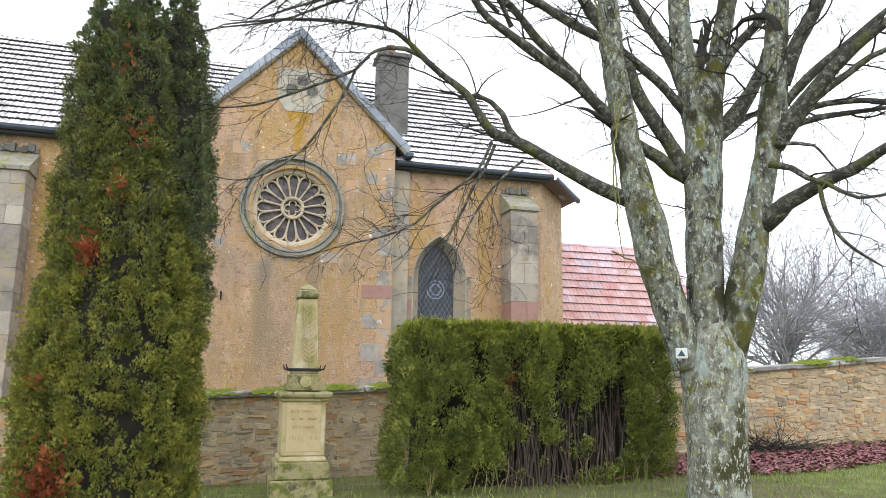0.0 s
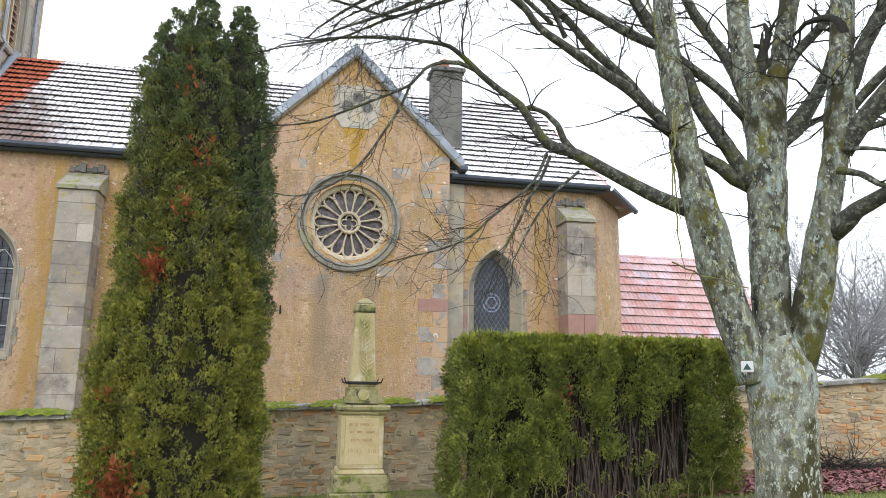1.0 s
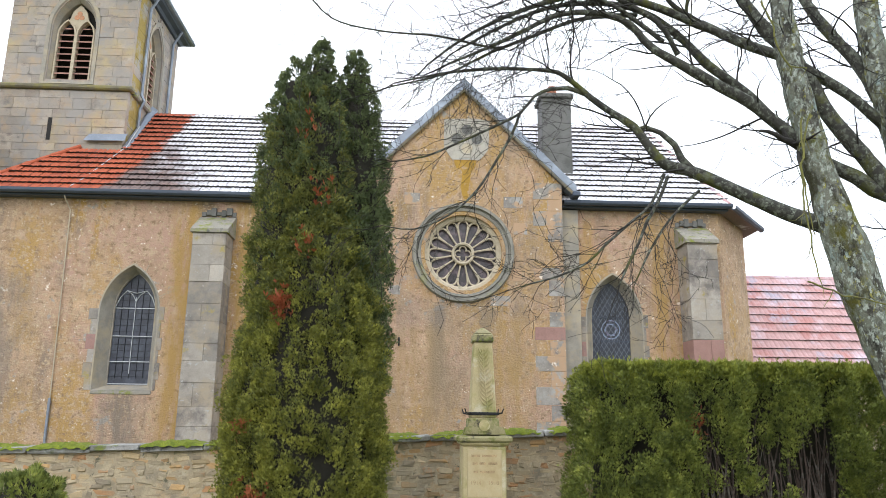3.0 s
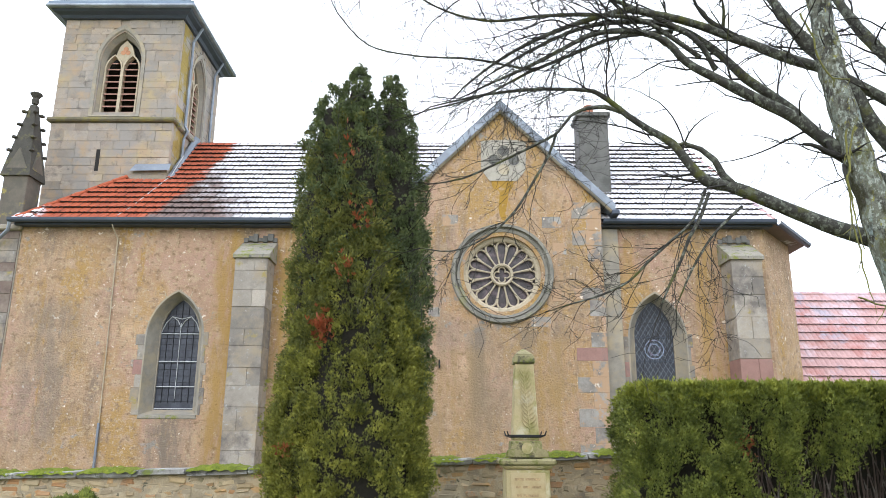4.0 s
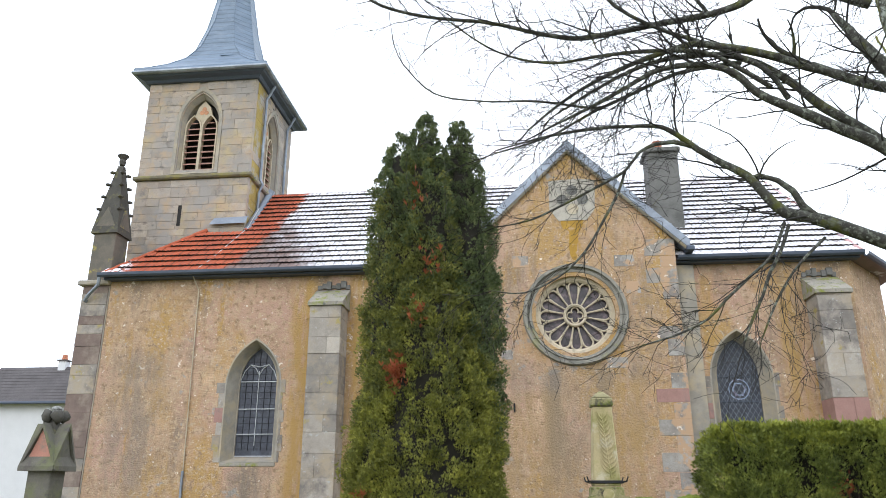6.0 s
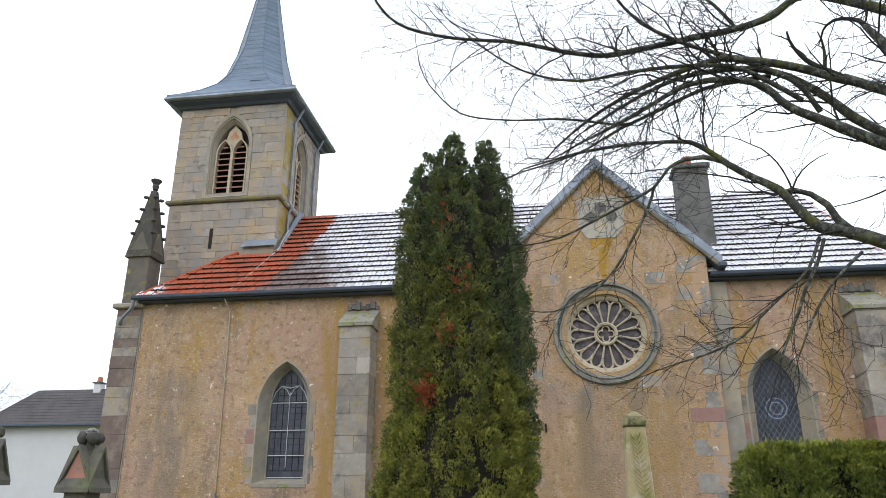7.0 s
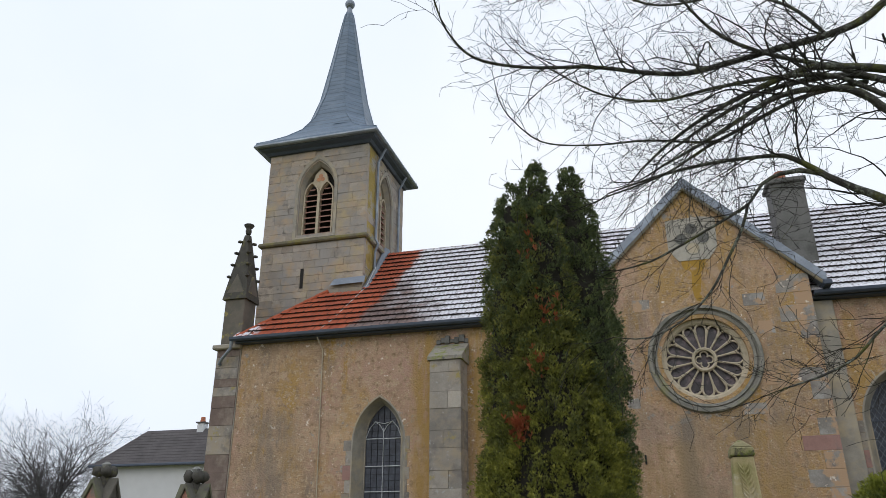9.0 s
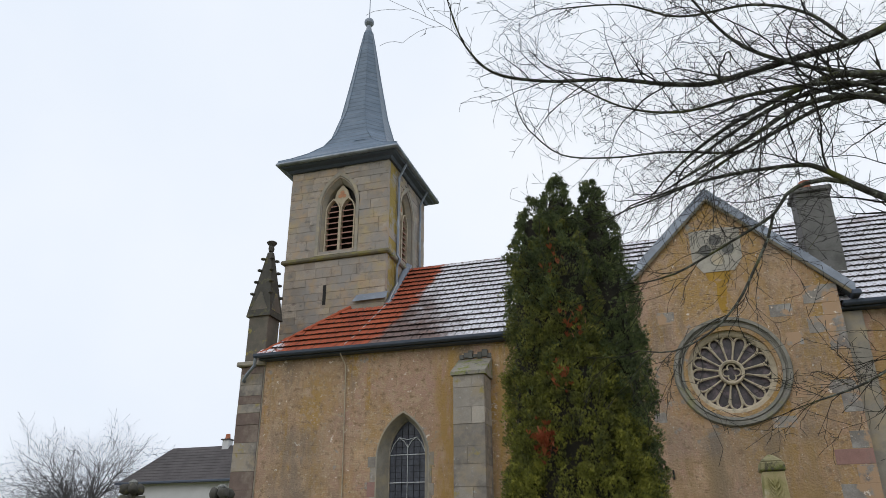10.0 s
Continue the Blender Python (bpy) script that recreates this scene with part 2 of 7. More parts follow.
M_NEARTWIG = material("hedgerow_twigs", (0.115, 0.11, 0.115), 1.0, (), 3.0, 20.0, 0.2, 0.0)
M_WHITE = material("white_render", (0.60, 0.60, 0.61), 0.9, (), 1.0, 20.0, 0.05, 0.1)
M_DARKTILE = material("dark_roof", (0.085, 0.075, 0.075), 0.8, (), 1.0, 10.0, 0.25, 0.2)
M_LICHEN = material("yellow_lichen_stone", (0.33, 0.24, 0.06), 0.95, [((0.33, 0.31, 0.27), 2.5, 0.56, 0.08)], 3.0, 50.0, 0.2, 0.5)


def tile_material(name, red, dark, snow):
    """Clay tile, each piece a little different."""
    return material(name, red, 0.8, [(dark, 3.0, 0.62, 0.1), (snow, 2.2, 0.63, 0.05)] if snow else [(dark, 3.0, 0.62, 0.1)],
                    3.0, 35.0, 0.18, 0.3, random_by="island", random_amount=0.22)


M_TILE_RED = tile_material("orange_clay_tile", (0.385, 0.088, 0.035), (0.28, 0.065, 0.03), None)
M_TILE_OLD = tile_material("old_clay_tile", (0.20, 0.145, 0.13), (0.13, 0.10, 0.09), (0.55, 0.54, 0.56))
M_TILE_PINK = material("pink_clay_tile", (0.50, 0.31, 0.30), 0.8, [((0.46, 0.22, 0.20), 0.9, 0.56, 0.06), ((0.60, 0.50, 0.56), 0.6, 0.54, 0.06), ((0.42, 0.36, 0.42), 1.1, 0.62, 0.05)],
                       3.0, 35.0, 0.15, 0.3, random_by="island", random_amount=0.12)


def roof_tile_material():
    """New orange tiles at one end, old brown ones beyond, dusted with snow that thins out unevenly."""
    m = bpy.data.materials.new("church_roof_tile")
    m.use_nodes = True
    t = m.node_tree
    b = t.nodes["Principled BSDF"]
    b.inputs["Roughness"].default_value = 0.8
    geo = t.nodes.new("ShaderNodeNewGeometry")
    sep = t.nodes.new("ShaderNodeSeparateXYZ")
    t.links.new(geo.outputs["Position"], sep.inputs["Vector"])
    X, Z = sep.outputs["X"], sep.outputs["Z"]

    def calc(how, *values):
        q = t.nodes.new("ShaderNodeMath")
        q.operation = how
        for i, v in enumerate(values):
            if isinstance(v, (int, float)):
                q.inputs[i].default_value = v
            else:
                t.links.new(v, q.inputs[i])
        return q.outputs["Value"]

    def cloud(scale, detail=6.0):
        n = t.nodes.new("ShaderNodeTexNoise")
        n.inputs["Scale"].default_value, n.inputs["Detail"].default_value, n.inputs["Roughness"].default_value = scale, detail, 0.65
        t.links.new(geo.outputs["Position"], n.inputs["Vector"])
        return n.outputs["Fac"]

    def step(v, lo, hi):
        q = t.nodes.new("ShaderNodeMapRange")
        q.interpolation_type = 'SMOOTHSTEP'
        q.inputs["From Min"].default_value, q.inputs["From Max"].default_value = lo, hi
        t.links.new(v, q.inputs["Value"])
        return q.outputs["Result"]

    def blend(fac, a, c, how='MIX'):
        q = t.nodes.new("ShaderNodeMix")
        q.data_type, q.blend_type = 'RGBA', how
        for key, v in (("Factor", fac), ("A", a), ("B", c)):
            if isinstance(v, tuple):
                q.inputs[key].default_value = (*v, 1)
            elif isinstance(v, (int, float)):
                q.inputs[key].default_value = v
            else:
                t.links.new(v, q.inputs[key])
        return q.outputs["Result"]

    drop = calc('SUBTRACT', 10.7, Z)
    edge = calc('SUBTRACT', -6.8, calc('ADD', calc('MULTIPLY', drop, 0.1), calc('MULTIPLY', calc('MULTIPLY', drop, drop), 0.06)))
    wobble = calc('MULTIPLY', calc('SUBTRACT', cloud(2.2), 0.5), 1.0)
    red = step(calc('ADD', calc('SUBTRACT', edge, X), wobble), -0.15, 0.15)
    reach = calc('ADD', calc('MULTIPLY', calc('ADD', X, 7.3), 0.5), calc('MULTIPLY', calc('SUBTRACT', Z, 8.0), 0.42))
    snow = calc('ADD', reach, calc('MULTIPLY', calc('SUBTRACT', cloud(1.3), 0.5), 2.2))
    bare = step(cloud(1.1, 4.0), 0.60, 0.70)
    snow = calc('MULTIPLY', calc('MULTIPLY', step(snow, 0.1, 1.1), calc('SUBTRACT', 1.0, calc('MULTIPLY', bare, 0.55))), calc('SUBTRACT', 1.0, red))
    corner = calc('MULTIPLY', step(X, -10.55, -10.95), calc('MULTIPLY', step(Z, 7.75, 7.5), step(cloud(6.0), 0.42, 0.55)))
    snow = calc('MAXIMUM', calc('MULTIPLY', snow, step(cloud(14.0), 0.30, 0.52)), corner)
    col = blend(red, blend(step(cloud(4.0), 0.4, 0.65), (0.15, 0.11, 0.10), (0.22, 0.145, 0.125)), blend(step(cloud(1.2), 0.4, 0.62), (0.40, 0.090, 0.036), (0.31, 0.070, 0.033)))
    tone = step(geo.outputs["Random Per Island"], -1.6, 1.2)
    col = blend(1.0, col, blend(tone, (0.62, 0.62, 0.62), (1.1, 1.1, 1.1)), 'MULTIPLY')
    col = blend(snow, col, blend(tone, (0.60, 0.59, 0.62), (0.80, 0.80, 0.84)))
    t.links.new(col, b.inputs["Base Color"])
    return m


M_TILE_ROOF = roof_tile_material()
# near-black colour stands in for the shadow gap under each tile course
M_TILE_NOSE = material("shaded_tile_edge", (0.055, 0.04, 0.035), 0.7, (), 5.0, 40.0, 0.25, 0.2)


# ---- building helpers ----
def mesh_of(name, bm):
    me = bpy.data.meshes.new(name)
    bm.normal_update()
    bm.to_mesh(me)
    bm.free()
    return me


def part(name, bm, mat, parent=None, label="", smooth=False):
    me = mesh_of(name, bm)
    me.materials.append(mat)
    if smooth:
        me.polygons.foreach_set("use_smooth", [True] * len(me.polygons))
    ob = new(name, me)
    ob.parent = parent
    if label:
        tagged(ob, label)
    return ob


def thing(name, label, category, kind="", group="", at=(0, 0, 0)):
    ob = new(name)
    ob.location = at
    ob.empty_display_size = 0.2
    return tagged(ob, label, category, group, kind)


def box(bm, x0, x1, y0, y1, z0, z1, bevel=0.0):
    vs = [bm.verts.new((x, y, z)) for z in (z0, z1) for y in (y0, y1) for x in (x0, x1)]
    fs = [bm.faces.new([vs[i] for i in q]) for q in ((0, 2, 3, 1), (4, 5, 7, 6), (0, 1, 5, 4), (2, 6, 7, 3), (0, 4, 6, 2), (1, 3, 7, 5))]
    if bevel:
        es = list({e for f in fs for e in f.edges})
        bmesh.ops.bevel(bm, geom=es, offset=bevel, segments=1, affect='EDGES', profile=0.5)
    return bm


def slab(*a, bevel=0.0):
    return box(bmesh.new(), *a, bevel=bevel)


def extrude_poly(bm, pts, depth_vec):
    """A prism from a flat polygon of 3D points swept along depth_vec."""
    d = Vector(depth_vec)
    a = [bm.verts.new(p) for p in pts]
    b = [bm.verts.new(Vector(p) + d) for p in pts]
    n = len(a)
    bm.faces.new(a)
    bm.faces.new(b[::-1])
    for i in range(n):
        bm.faces.new((a[i], b[i], b[(i + 1) % n], a[(i + 1) % n]))
    bmesh.ops.recalc_face_normals(bm, faces=bm.faces)
    return bm


def ring_sweep(bm, loops, closed=True, caps=False):
    """Skin over a list of vertex loops of one length."""
    rows = [[bm.verts.new(p) for p in lp] for lp in loops]
    n = len(rows[0])
    for r0, r1 in zip(rows, rows[1:] + (rows[:1] if closed else [])):
        for i in range(n):
            bm.faces.new((r0[i], r0[(i + 1) % n], r1[(i + 1) % n], r1[i]))
    if caps:
        bm.faces.new(rows[0][::-1])
        bm.faces.new(rows[-1])
    return bm


def tube(bm, pts, radii, sides=6):
    pts = [Vector(p) for p in pts]
    loops, ref = [], None
    for i, p in enumerate(pts):
        d = (pts[min(i + 1, len(pts) - 1)] - pts[max(i - 1, 0)])
        if d.length < 1e-6:
            d = Vector((0, 0, 1))
        d.normalize()
        if ref is None:
            ref = Vector((1, 0, 0)) if abs(d.x) < 0.8 else Vector((0, 1, 0))
        u = (ref - d * ref.dot(d)).normalized()
        ref = u
        v = d.cross(u)
        loops.append([p + (u * math.cos(k * math.tau / sides) + v * math.sin(k * math.tau / sides)) * radii[i] for k in range(sides)])
    return ring_sweep(bm, loops, closed=False, caps=True)


def arch_points(cx, half, z0, spring, apex, n=8):
    """Outline of a pointed arch: sill, jambs and two arcs, as (x, z), anticlockwise from the sill's left."""
    rise = apex - spring
    rad = (half * half + rise * rise) / (2 * half)
    out = [(cx - half, z0), (cx + half, z0)]
    a_end = math.asin(min(1, rise / rad))
    for i in range(n + 1):
        a = a_end * i / n
        out.append((cx + half - rad + rad * math.cos(a), spring + rad * math.sin(a)))
    for i in range(n - 1, -1, -1):
        a = a_end * i / n
        out.append((cx - half + rad - rad * math.cos(a), spring + rad * math.sin(a)))
    return out


def wall_with_holes(outline, holes, y0, thickness):
    """A wall facing -y: outline and holes are lists of (x, z)."""
    bm = bmesh.new()
    edges = []
    for loop in (outline, *holes):
        vs = [bm.verts.new((x, y0, z)) for x, z in loop]
        edges += [bm.edges.new((vs[i], vs[(i + 1) % len(vs)])) for i in range(len(vs))]
    bmesh.ops.triangle_fill(bm, use_beauty=True, use_dissolve=False, edges=edges)
    geo = bmesh.ops.extrude_face_region(bm, geom=bm.faces[:])
    bmesh.ops.translate(bm, vec=(0, thickness, 0), verts=[g for g in geo["geom"] if isinstance(g, bmesh.types.BMVert)])
    bmesh.ops.recalc_face_normals(bm, faces=bm.faces)
    return bm


def frame_band(inner, outer, y0, y1):
    """A band between two outlines with the same number of points, from y0 (front) to y1."""
    loops = []
    for (xi, zi), (xo, zo) in zip(inner, outer):
        loops.append([(xi, y0, zi), (xo, y0, zo), (xo, y1, zo), (xi, y1, zi)])
    bm = ring_sweep(bmesh.new(), loops)
    bmesh.ops.recalc_face_normals(bm, faces=bm.faces)
    return bm


def flat_poly(pts, y):
    bm = bmesh.new()
    bm.faces.new([bm.verts.new((x, y, z)) for x, z in pts])
    return bm


def cyl_y(bm, cx, cz, y0, y1, r, n=24):
    lo = [[(cx + r * math.cos(k * math.tau / n), y, cz + r * math.sin(k * math.tau / n)) for k in range(n)] for y in (y0, y1)]
    return ring_sweep(bm, lo, closed=False, caps=True)


def smoothstep(a, b, x):
    k = min(1, max(0, (x - a) / (b - a)))
    return k * k * (3 - 2 * k)


def ground_z(x, y):
    z = 0.04 * (x - 1.5) if x > 1.5 else 0.03 * (x - 1.5)
    near = 1 - smoothstep(14, 60, math.hypot(x, y))
    return max(-0.45, min(0.75, z)) * near


# ---- ground ----
def build_ground():
    bm = bmesh.new()
    line = [s * v for s in (-1,) for v in (1500, 600, 250, 120, 70, 45, 30)] + [-24 + i * 0.8 for i in range(61)] + [30, 45, 70, 120, 250, 600, 1500]
    rows = [[bm.verts.new((x, y, ground_z(x, y) + 0.025 * noise.noise((x * 0.7, y * 0.7, 0)) * (abs(x) < 25))) for x in line] for y in line]
    for r0, r1 in zip(rows, rows[1:]):
        for i in range(len(line) - 1):
            bm.faces.new((r0[i], r0[i + 1], r1[i + 1], r1[i]))
    m = material("winter_lawn", (0.15, 0.16, 0.045), 1.0,
                 [((0.16, 0.12, 0.07), 0.5, 0.57, 0.08), ((0.22, 0.26, 0.07), 2.0, 0.62, 0.08), ((0.1, 0.09, 0.05), 5.0, 0.64, 0.05)], 1.2, 60.0, 0.35, 1.0, bump_dist=0.04)
    tagged(part("ground", bm, m, smooth=True), "damp winter lawn of patchy green grass and earth", "ground", kind="structure")


build_ground()


# ---- church ----
YN, YG = 18.5, 18.0            # faces of the long walls and of the transept gable
EAVE, RIDGE, RIDGE_Y = 7.12, 10.78, 21.8
XW, XE = -11.3, 8.15           # ends of the long wall
ROSE = (1.32, 5.71)
WIN1, WIN2 = -6.99, 5.25
RISE = (RIDGE - EAVE) / (RIDGE_Y - (YN - 0.3))

church = thing("church", "village church in ochre render with grey sandstone dressings and snow-dusted tiles", "church", at=(0, 20, 0))


def cpart(name, bm, mat, parent=church, label="", smooth=False):
    ob = part(name, bm, mat, None, label, smooth)
    ob.parent = parent
    ob.matrix_parent_inverse = Matrix.Translation(-Vector(parent.location)) if parent.parent is None else Matrix.Identity(4)
    return ob


def long_wall(name, x0, x1, cx):
    hole = arch_points(cx, 0.72, 2.2, 4.15, 5.32)
    return cpart(name, wall_with_holes([(x0, -0.3), (x1, -0.3), (x1, EAVE), (x0, EAVE)], [hole], YN, 0.6), M_RENDER)


long_wall("nave_wall", XW, -1.3, WIN1)
long_wall("choir_wall", 3.86, XE, WIN2)
cpart("west_wall", slab(XW, XW + 0.6, YN + 0.6, 25.1, -0.3, EAVE), M_RENDER)
cpart("north_wall", slab(XW, XE, 25.1, 25.7, -0.3, EAVE), M_RENDER)

# transept gable: wall with the round opening and the quatrefoil
GX0, GX1, GAX = -1.22, 3.86, 1.32
GSH, GTOP = 7.55, 10.16
circle = [(ROSE[0] + 0.98 * math.cos(k * math.tau / 40), ROSE[1] + 0.98 * math.sin(k * math.tau / 40)) for k in range(40)]
cpart("gable_wall", wall_with_holes([(GX0, -0.3), (GX1, -0.3), (GX1, GSH), (GAX, GTOP), (GX0, GSH)], [circle], YG, 0.5), M_RENDER)
cpart("gable_side", slab(GX0, GX0 + 0.5, YG + 0.5, YN, -0.3, GSH), M_RENDER)
cpart("gable_side", slab(GX1 - 0.5, GX1, YG + 0.5, YN, -0.3, GSH), M_RENDER)

# pilaster in the corner of transept and choir
cpart("pilaster", slab(3.865, 4.36, YN - 0.12, YN, -0.3, 7.0, bevel=0.01), M_STONE, label="plain cement-faced pilaster strip")


def apse():
    bm = bmesh.new()
    pts = [(XE, YN), (9.58, 20.15), (9.58, 24.0), (XE, 25.7)]
    inner = [(XE, YN + 0.6), (8.9, 20.4), (8.9, 23.8), (XE, 25.1)]
    extrude_poly(bm, [(x, y, -0.3) for x, y in pts + inner[::-1]], (0, 0, EAVE + 0.3))
    cpart("apse_wall", bm, M_RENDER)


apse()


def buttress(x0, x1, name="buttress"):
    """Stepped buttress in ashlar blocks with a sloping cap."""
    yf = 17.78
    core = cpart(name, slab(x0 + 0.02, x1 - 0.02, yf + 0.02, YN, -0.3, 6.02), M_STONE, label="sandstone buttress with a sloping mossy cap")
    z, k = -0.3, 0
    rnd = random.Random(int(x0 * 10) + 77)
    while z < 6.0:
        h = min(rnd.uniform(0.36, 0.56), 6.03 - z)
        cut = [x0, x1] if k % 2 == 0 else [x0, x0 + rnd.uniform(0.3, 0.5), x1]
        for a, b in zip(cut, cut[1:]):
            pink = x0 > 0 and 2.2 < z + h / 2 < 3.6
            cpart("stone_block", slab(a + 0.002, b - 0.002, yf + rnd.uniform(-0.008, 0.006), YN - 0.002, z + 0.002, z + h - 0.003, bevel=0.006),
                  M_PINK if pink else M_ASHLAR, core)
        z += h
        k += 1
    bm = bmesh.new()
    extrude_poly(bm, [(x0 - 0.05, yf - 0.06, 6.03), (x0 - 0.05, yf - 0.06, 6.12), (x0 - 0.05, YN - 0.004, 6.62), (x0 - 0.05, YN - 0.004, 6.03)], (x1 - x0 + 0.1, 0, 0))
    cpart("cap", bm, M_MOSSY, core)
    bm = bmesh.new()
    for i in range(7):
        x = x0 - 0.02 + i * (x1 - x0) / 6.5
        box(bm, x, x + 0.12 + 0.03 * (i % 2), YN - 0.05 - 0.02 * (i % 3), YN - 0.004, 6.62 + 0.03 * (i % 2), 6.74 + 0.05 * ((i * 7) % 3), bevel=0.01)
    cpart("broken_brick", bm, M_CHIM, core)


buttress(-5.38, -4.56)
buttress(6.99, 7.76)


M_BAND = material("brown_sandstone_band", (0.17, 0.125, 0.105), 0.92, [((0.26, 0.21, 0.17), 1.8, 0.56, 0.08)], 2.5, 45.0, 0.2, 0.5)


def corner_buttress():
    core = cpart("corner_buttress", slab(-12.06, XW - 0.004, YN - 0.02, 19.4, -0.3, 6.9), M_STONE, label="banded sandstone corner buttress")
    z, rnd = -0.3, random.Random(5)
    while z < 6.9:
        h = min(rnd.uniform(0.24, 0.5), 6.92 - z)
        cpart("stone_block", slab(-12.08, XW - 0.035, YN - 0.05 + rnd.uniform(-0.006, 0.006), 19.42, z + 0.002, z + h - 0.003, bevel=0.006),
              M_BAND if rnd.random() < 0.42 else M_ASHLAR, core)
        z += h
    cpart("string_course", slab(-12.2, XW + 0.02, YN - 0.17, 19.5, 6.92, 7.06, bevel=0.03), M_STONE, core)


corner_buttress()


def lancet(name, cx, glass_y, tinted):
    """Pointed window: splayed stone surround, leaded glazing with bars."""
    win = cpart(name, frame_band(arch_points(cx, 0.50, 2.34, 4.25, 5.16), arch_points(cx, 0.70, 2.22, 4.15, 5.3), glass_y - 0.06, glass_y + 0.1), M_STONE,
                label="pointed leaded window in a dressed stone surround")
    rnd = random.Random(3)
    outer = arch_points(cx, 0.75, 2.2, 4.15, 5.36)
    wide = arch_points(cx, 0.9, 2.2, 4.15, 5.56)
    inner = arch_points(cx, 0.715, 2.2, 4.15, 5.31)
    spl = arch_points(cx, 0.52, 2.32, 4.25, 5.18)
    # splayed reveal
    bm = bmesh.new()
    ring_sweep(bm, [[(a[0], YN - 0.012, a[1]), (b[0], YN - 0.012, b[1]), (b[0], YN + 0.03, b[1]), (c[0], glass_y - 0.062, c[1])]
                    for a, b, c in zip(inner, outer, spl)])
    bmesh.ops.recalc_face_normals(bm, faces=bm.faces)
    cpart("reveal", bm, M_STONE, win)
    # jamb stones, alternately long and short
    for side in (-1, 1):
        z, k = 2.2, 0
        while z < 4.1:
            h = rnd.uniform(0.26, 0.44)
            w = (0.22 if k % 2 else 0.15) if side < 0 else (0.12 if k % 2 else 0.06)
            a, b = cx + side * 0.752, cx + side * (0.75 + w)
            cpart("jamb_stone", slab(min(a, b), max(a, b), YN - 0.013, YN + 0.05, z + 0.003, z + h - 0.003, bevel=0.005),
                  M_PINK if k == 3 and side < 0 else M_ASHLAR, win)
            z += h
            k += 1
    # joints of the arch stones, showing as short pale lines
    for i in (4, 8, 12, 16):
        p, q = Vector((outer[i][0], YN - 0.004, outer[i][1])), Vector((wide[i][0], YN - 0.004, wide[i][1]))
        bm = bmesh.new()
        tube(bm, [p, p.lerp(q, rnd.uniform(0.7, 1.2))], [0.012, 0.008], 5)
        cpart("mortar_joint", bm, M_TRACERY, win)
    cpart("sill", slab(cx - 0.73, cx + 0.73, YN - 0.02, glass_y, 2.1, 2.2, bevel=0.02), M_MOSSY, win, "weathered stone sill")
    cpart("glass", flat_poly(arch_points(cx, 0.515, 2.33, 4.25, 5.175), glass_y), M_GLASS, win, "dark leaded glass")
    bar_mat = M_DARKZINC if tinted else M_LEAD
    for z in (3.01, 3.61, 4.22) if tinted else (2.36, 2.91, 3.55, 4.26):
        cpart("glazing_bar", slab(cx - 0.5, cx + 0.5, glass_y - 0.03, glass_y - 0.005, z, z + 0.02), bar_mat, win)
    if not tinted:
        cpart("glazing_bar", slab(cx - 0.007, cx + 0.007, glass_y - 0.03, glass_y - 0.006, 2.62, 4.55), bar_mat, win)
        for s in (-1, 1):
            bm = bmesh.new()
            tube(bm, [(cx + s * 0.5, glass_y - 0.02, 4.3), (cx + s * 0.4, glass_y - 0.02, 4.55), (cx + s * 0.25, glass_y - 0.02, 4.72), (cx + s * 0.1, glass_y - 0.02, 4.62), (cx, glass_y - 0.02, 4.45)], [0.012] * 5, 4)
            cpart("tracery_bar", bm, bar_mat, win)
        bm = bmesh.new()
        tube(bm, [(cx - 0.25, glass_y - 0.02, 4.72), (cx, glass_y - 0.02, 4.66), (cx + 0.25, glass_y - 0.02, 4.72)], [0.012] * 3, 4)
        cpart("tracery_bar", bm, bar_mat, win)
    # lead lattice
    bm = bmesh.new()
    half = 0.5
    step = 0.13 if tinted else 0.17
    def inside(x, z):
        if z < 4.25:
            return abs(x) < half and z > 2.46
        rad = (half * half + 0.86 ** 2) / (2 * half)
        return (abs(x) + rad - half) ** 2 + (z - 4.25) ** 2 < rad * rad
    k = -40
    while k < 40:
        for s in (-1, 1):
            pts = []
            for q in range(60):
                z = 2.46 + q * 0.045
                x = s * ((z - 2.46) * (0.62 if tinted else 0.0)) + k * step
                if inside(x, z):
                    pts.append((cx + x, glass_y - 0.012, z))
            if len(pts) > 1:
                tube(bm, [pts[0], pts[-1]], [0.008, 0.008], 4)
            if not tinted:
                break
        k += 1
    if not tinted:
        for q in range(15):
            z = 2.55 + q * 0.16
            w = max([x for x in np.linspace(0, 0.5, 26) if inside(x, z)], default=0)
            if w > 0.05:
                tube(bm, [(cx - w, glass_y - 0.004, z), (cx + w, glass_y - 0.004, z)], [0.005, 0.005], 4)
    cpart("lead_lattice", bm, M_LATTICE if tinted else M_CAME, win)
    if tinted:
        bm = bmesh.new()
        for r in (0.23, 0.13):
            ring_sweep(bm, [[(cx + (r + a) * math.cos(k * math.tau / 20), glass_y - b, 3.92 + (r + a) * math.sin(k * math.tau / 20)) for a, b in ((0, 0.02), (0.022, 0.02), (0.022, 0.008), (0, 0.008))] for k in range(20)])
        for k in range(6):
            a = k * math.tau / 6
            cyl_y(bm, cx + 0.15 * math.cos(a), 3.92 + 0.15 * math.sin(a), glass_y - 0.02, glass_y - 0.008, 0.03, 8)
        m = material("pale_roundel_glass", (0.30, 0.37, 0.52), 0.3, [((0.16, 0.07, 0.11), 9.0, 0.56, 0.06)], 10.0, 40.0, 0.4, 0.1)
        cpart("roundel", bm, m, win, "pale blue stained-glass roundel")
    return win


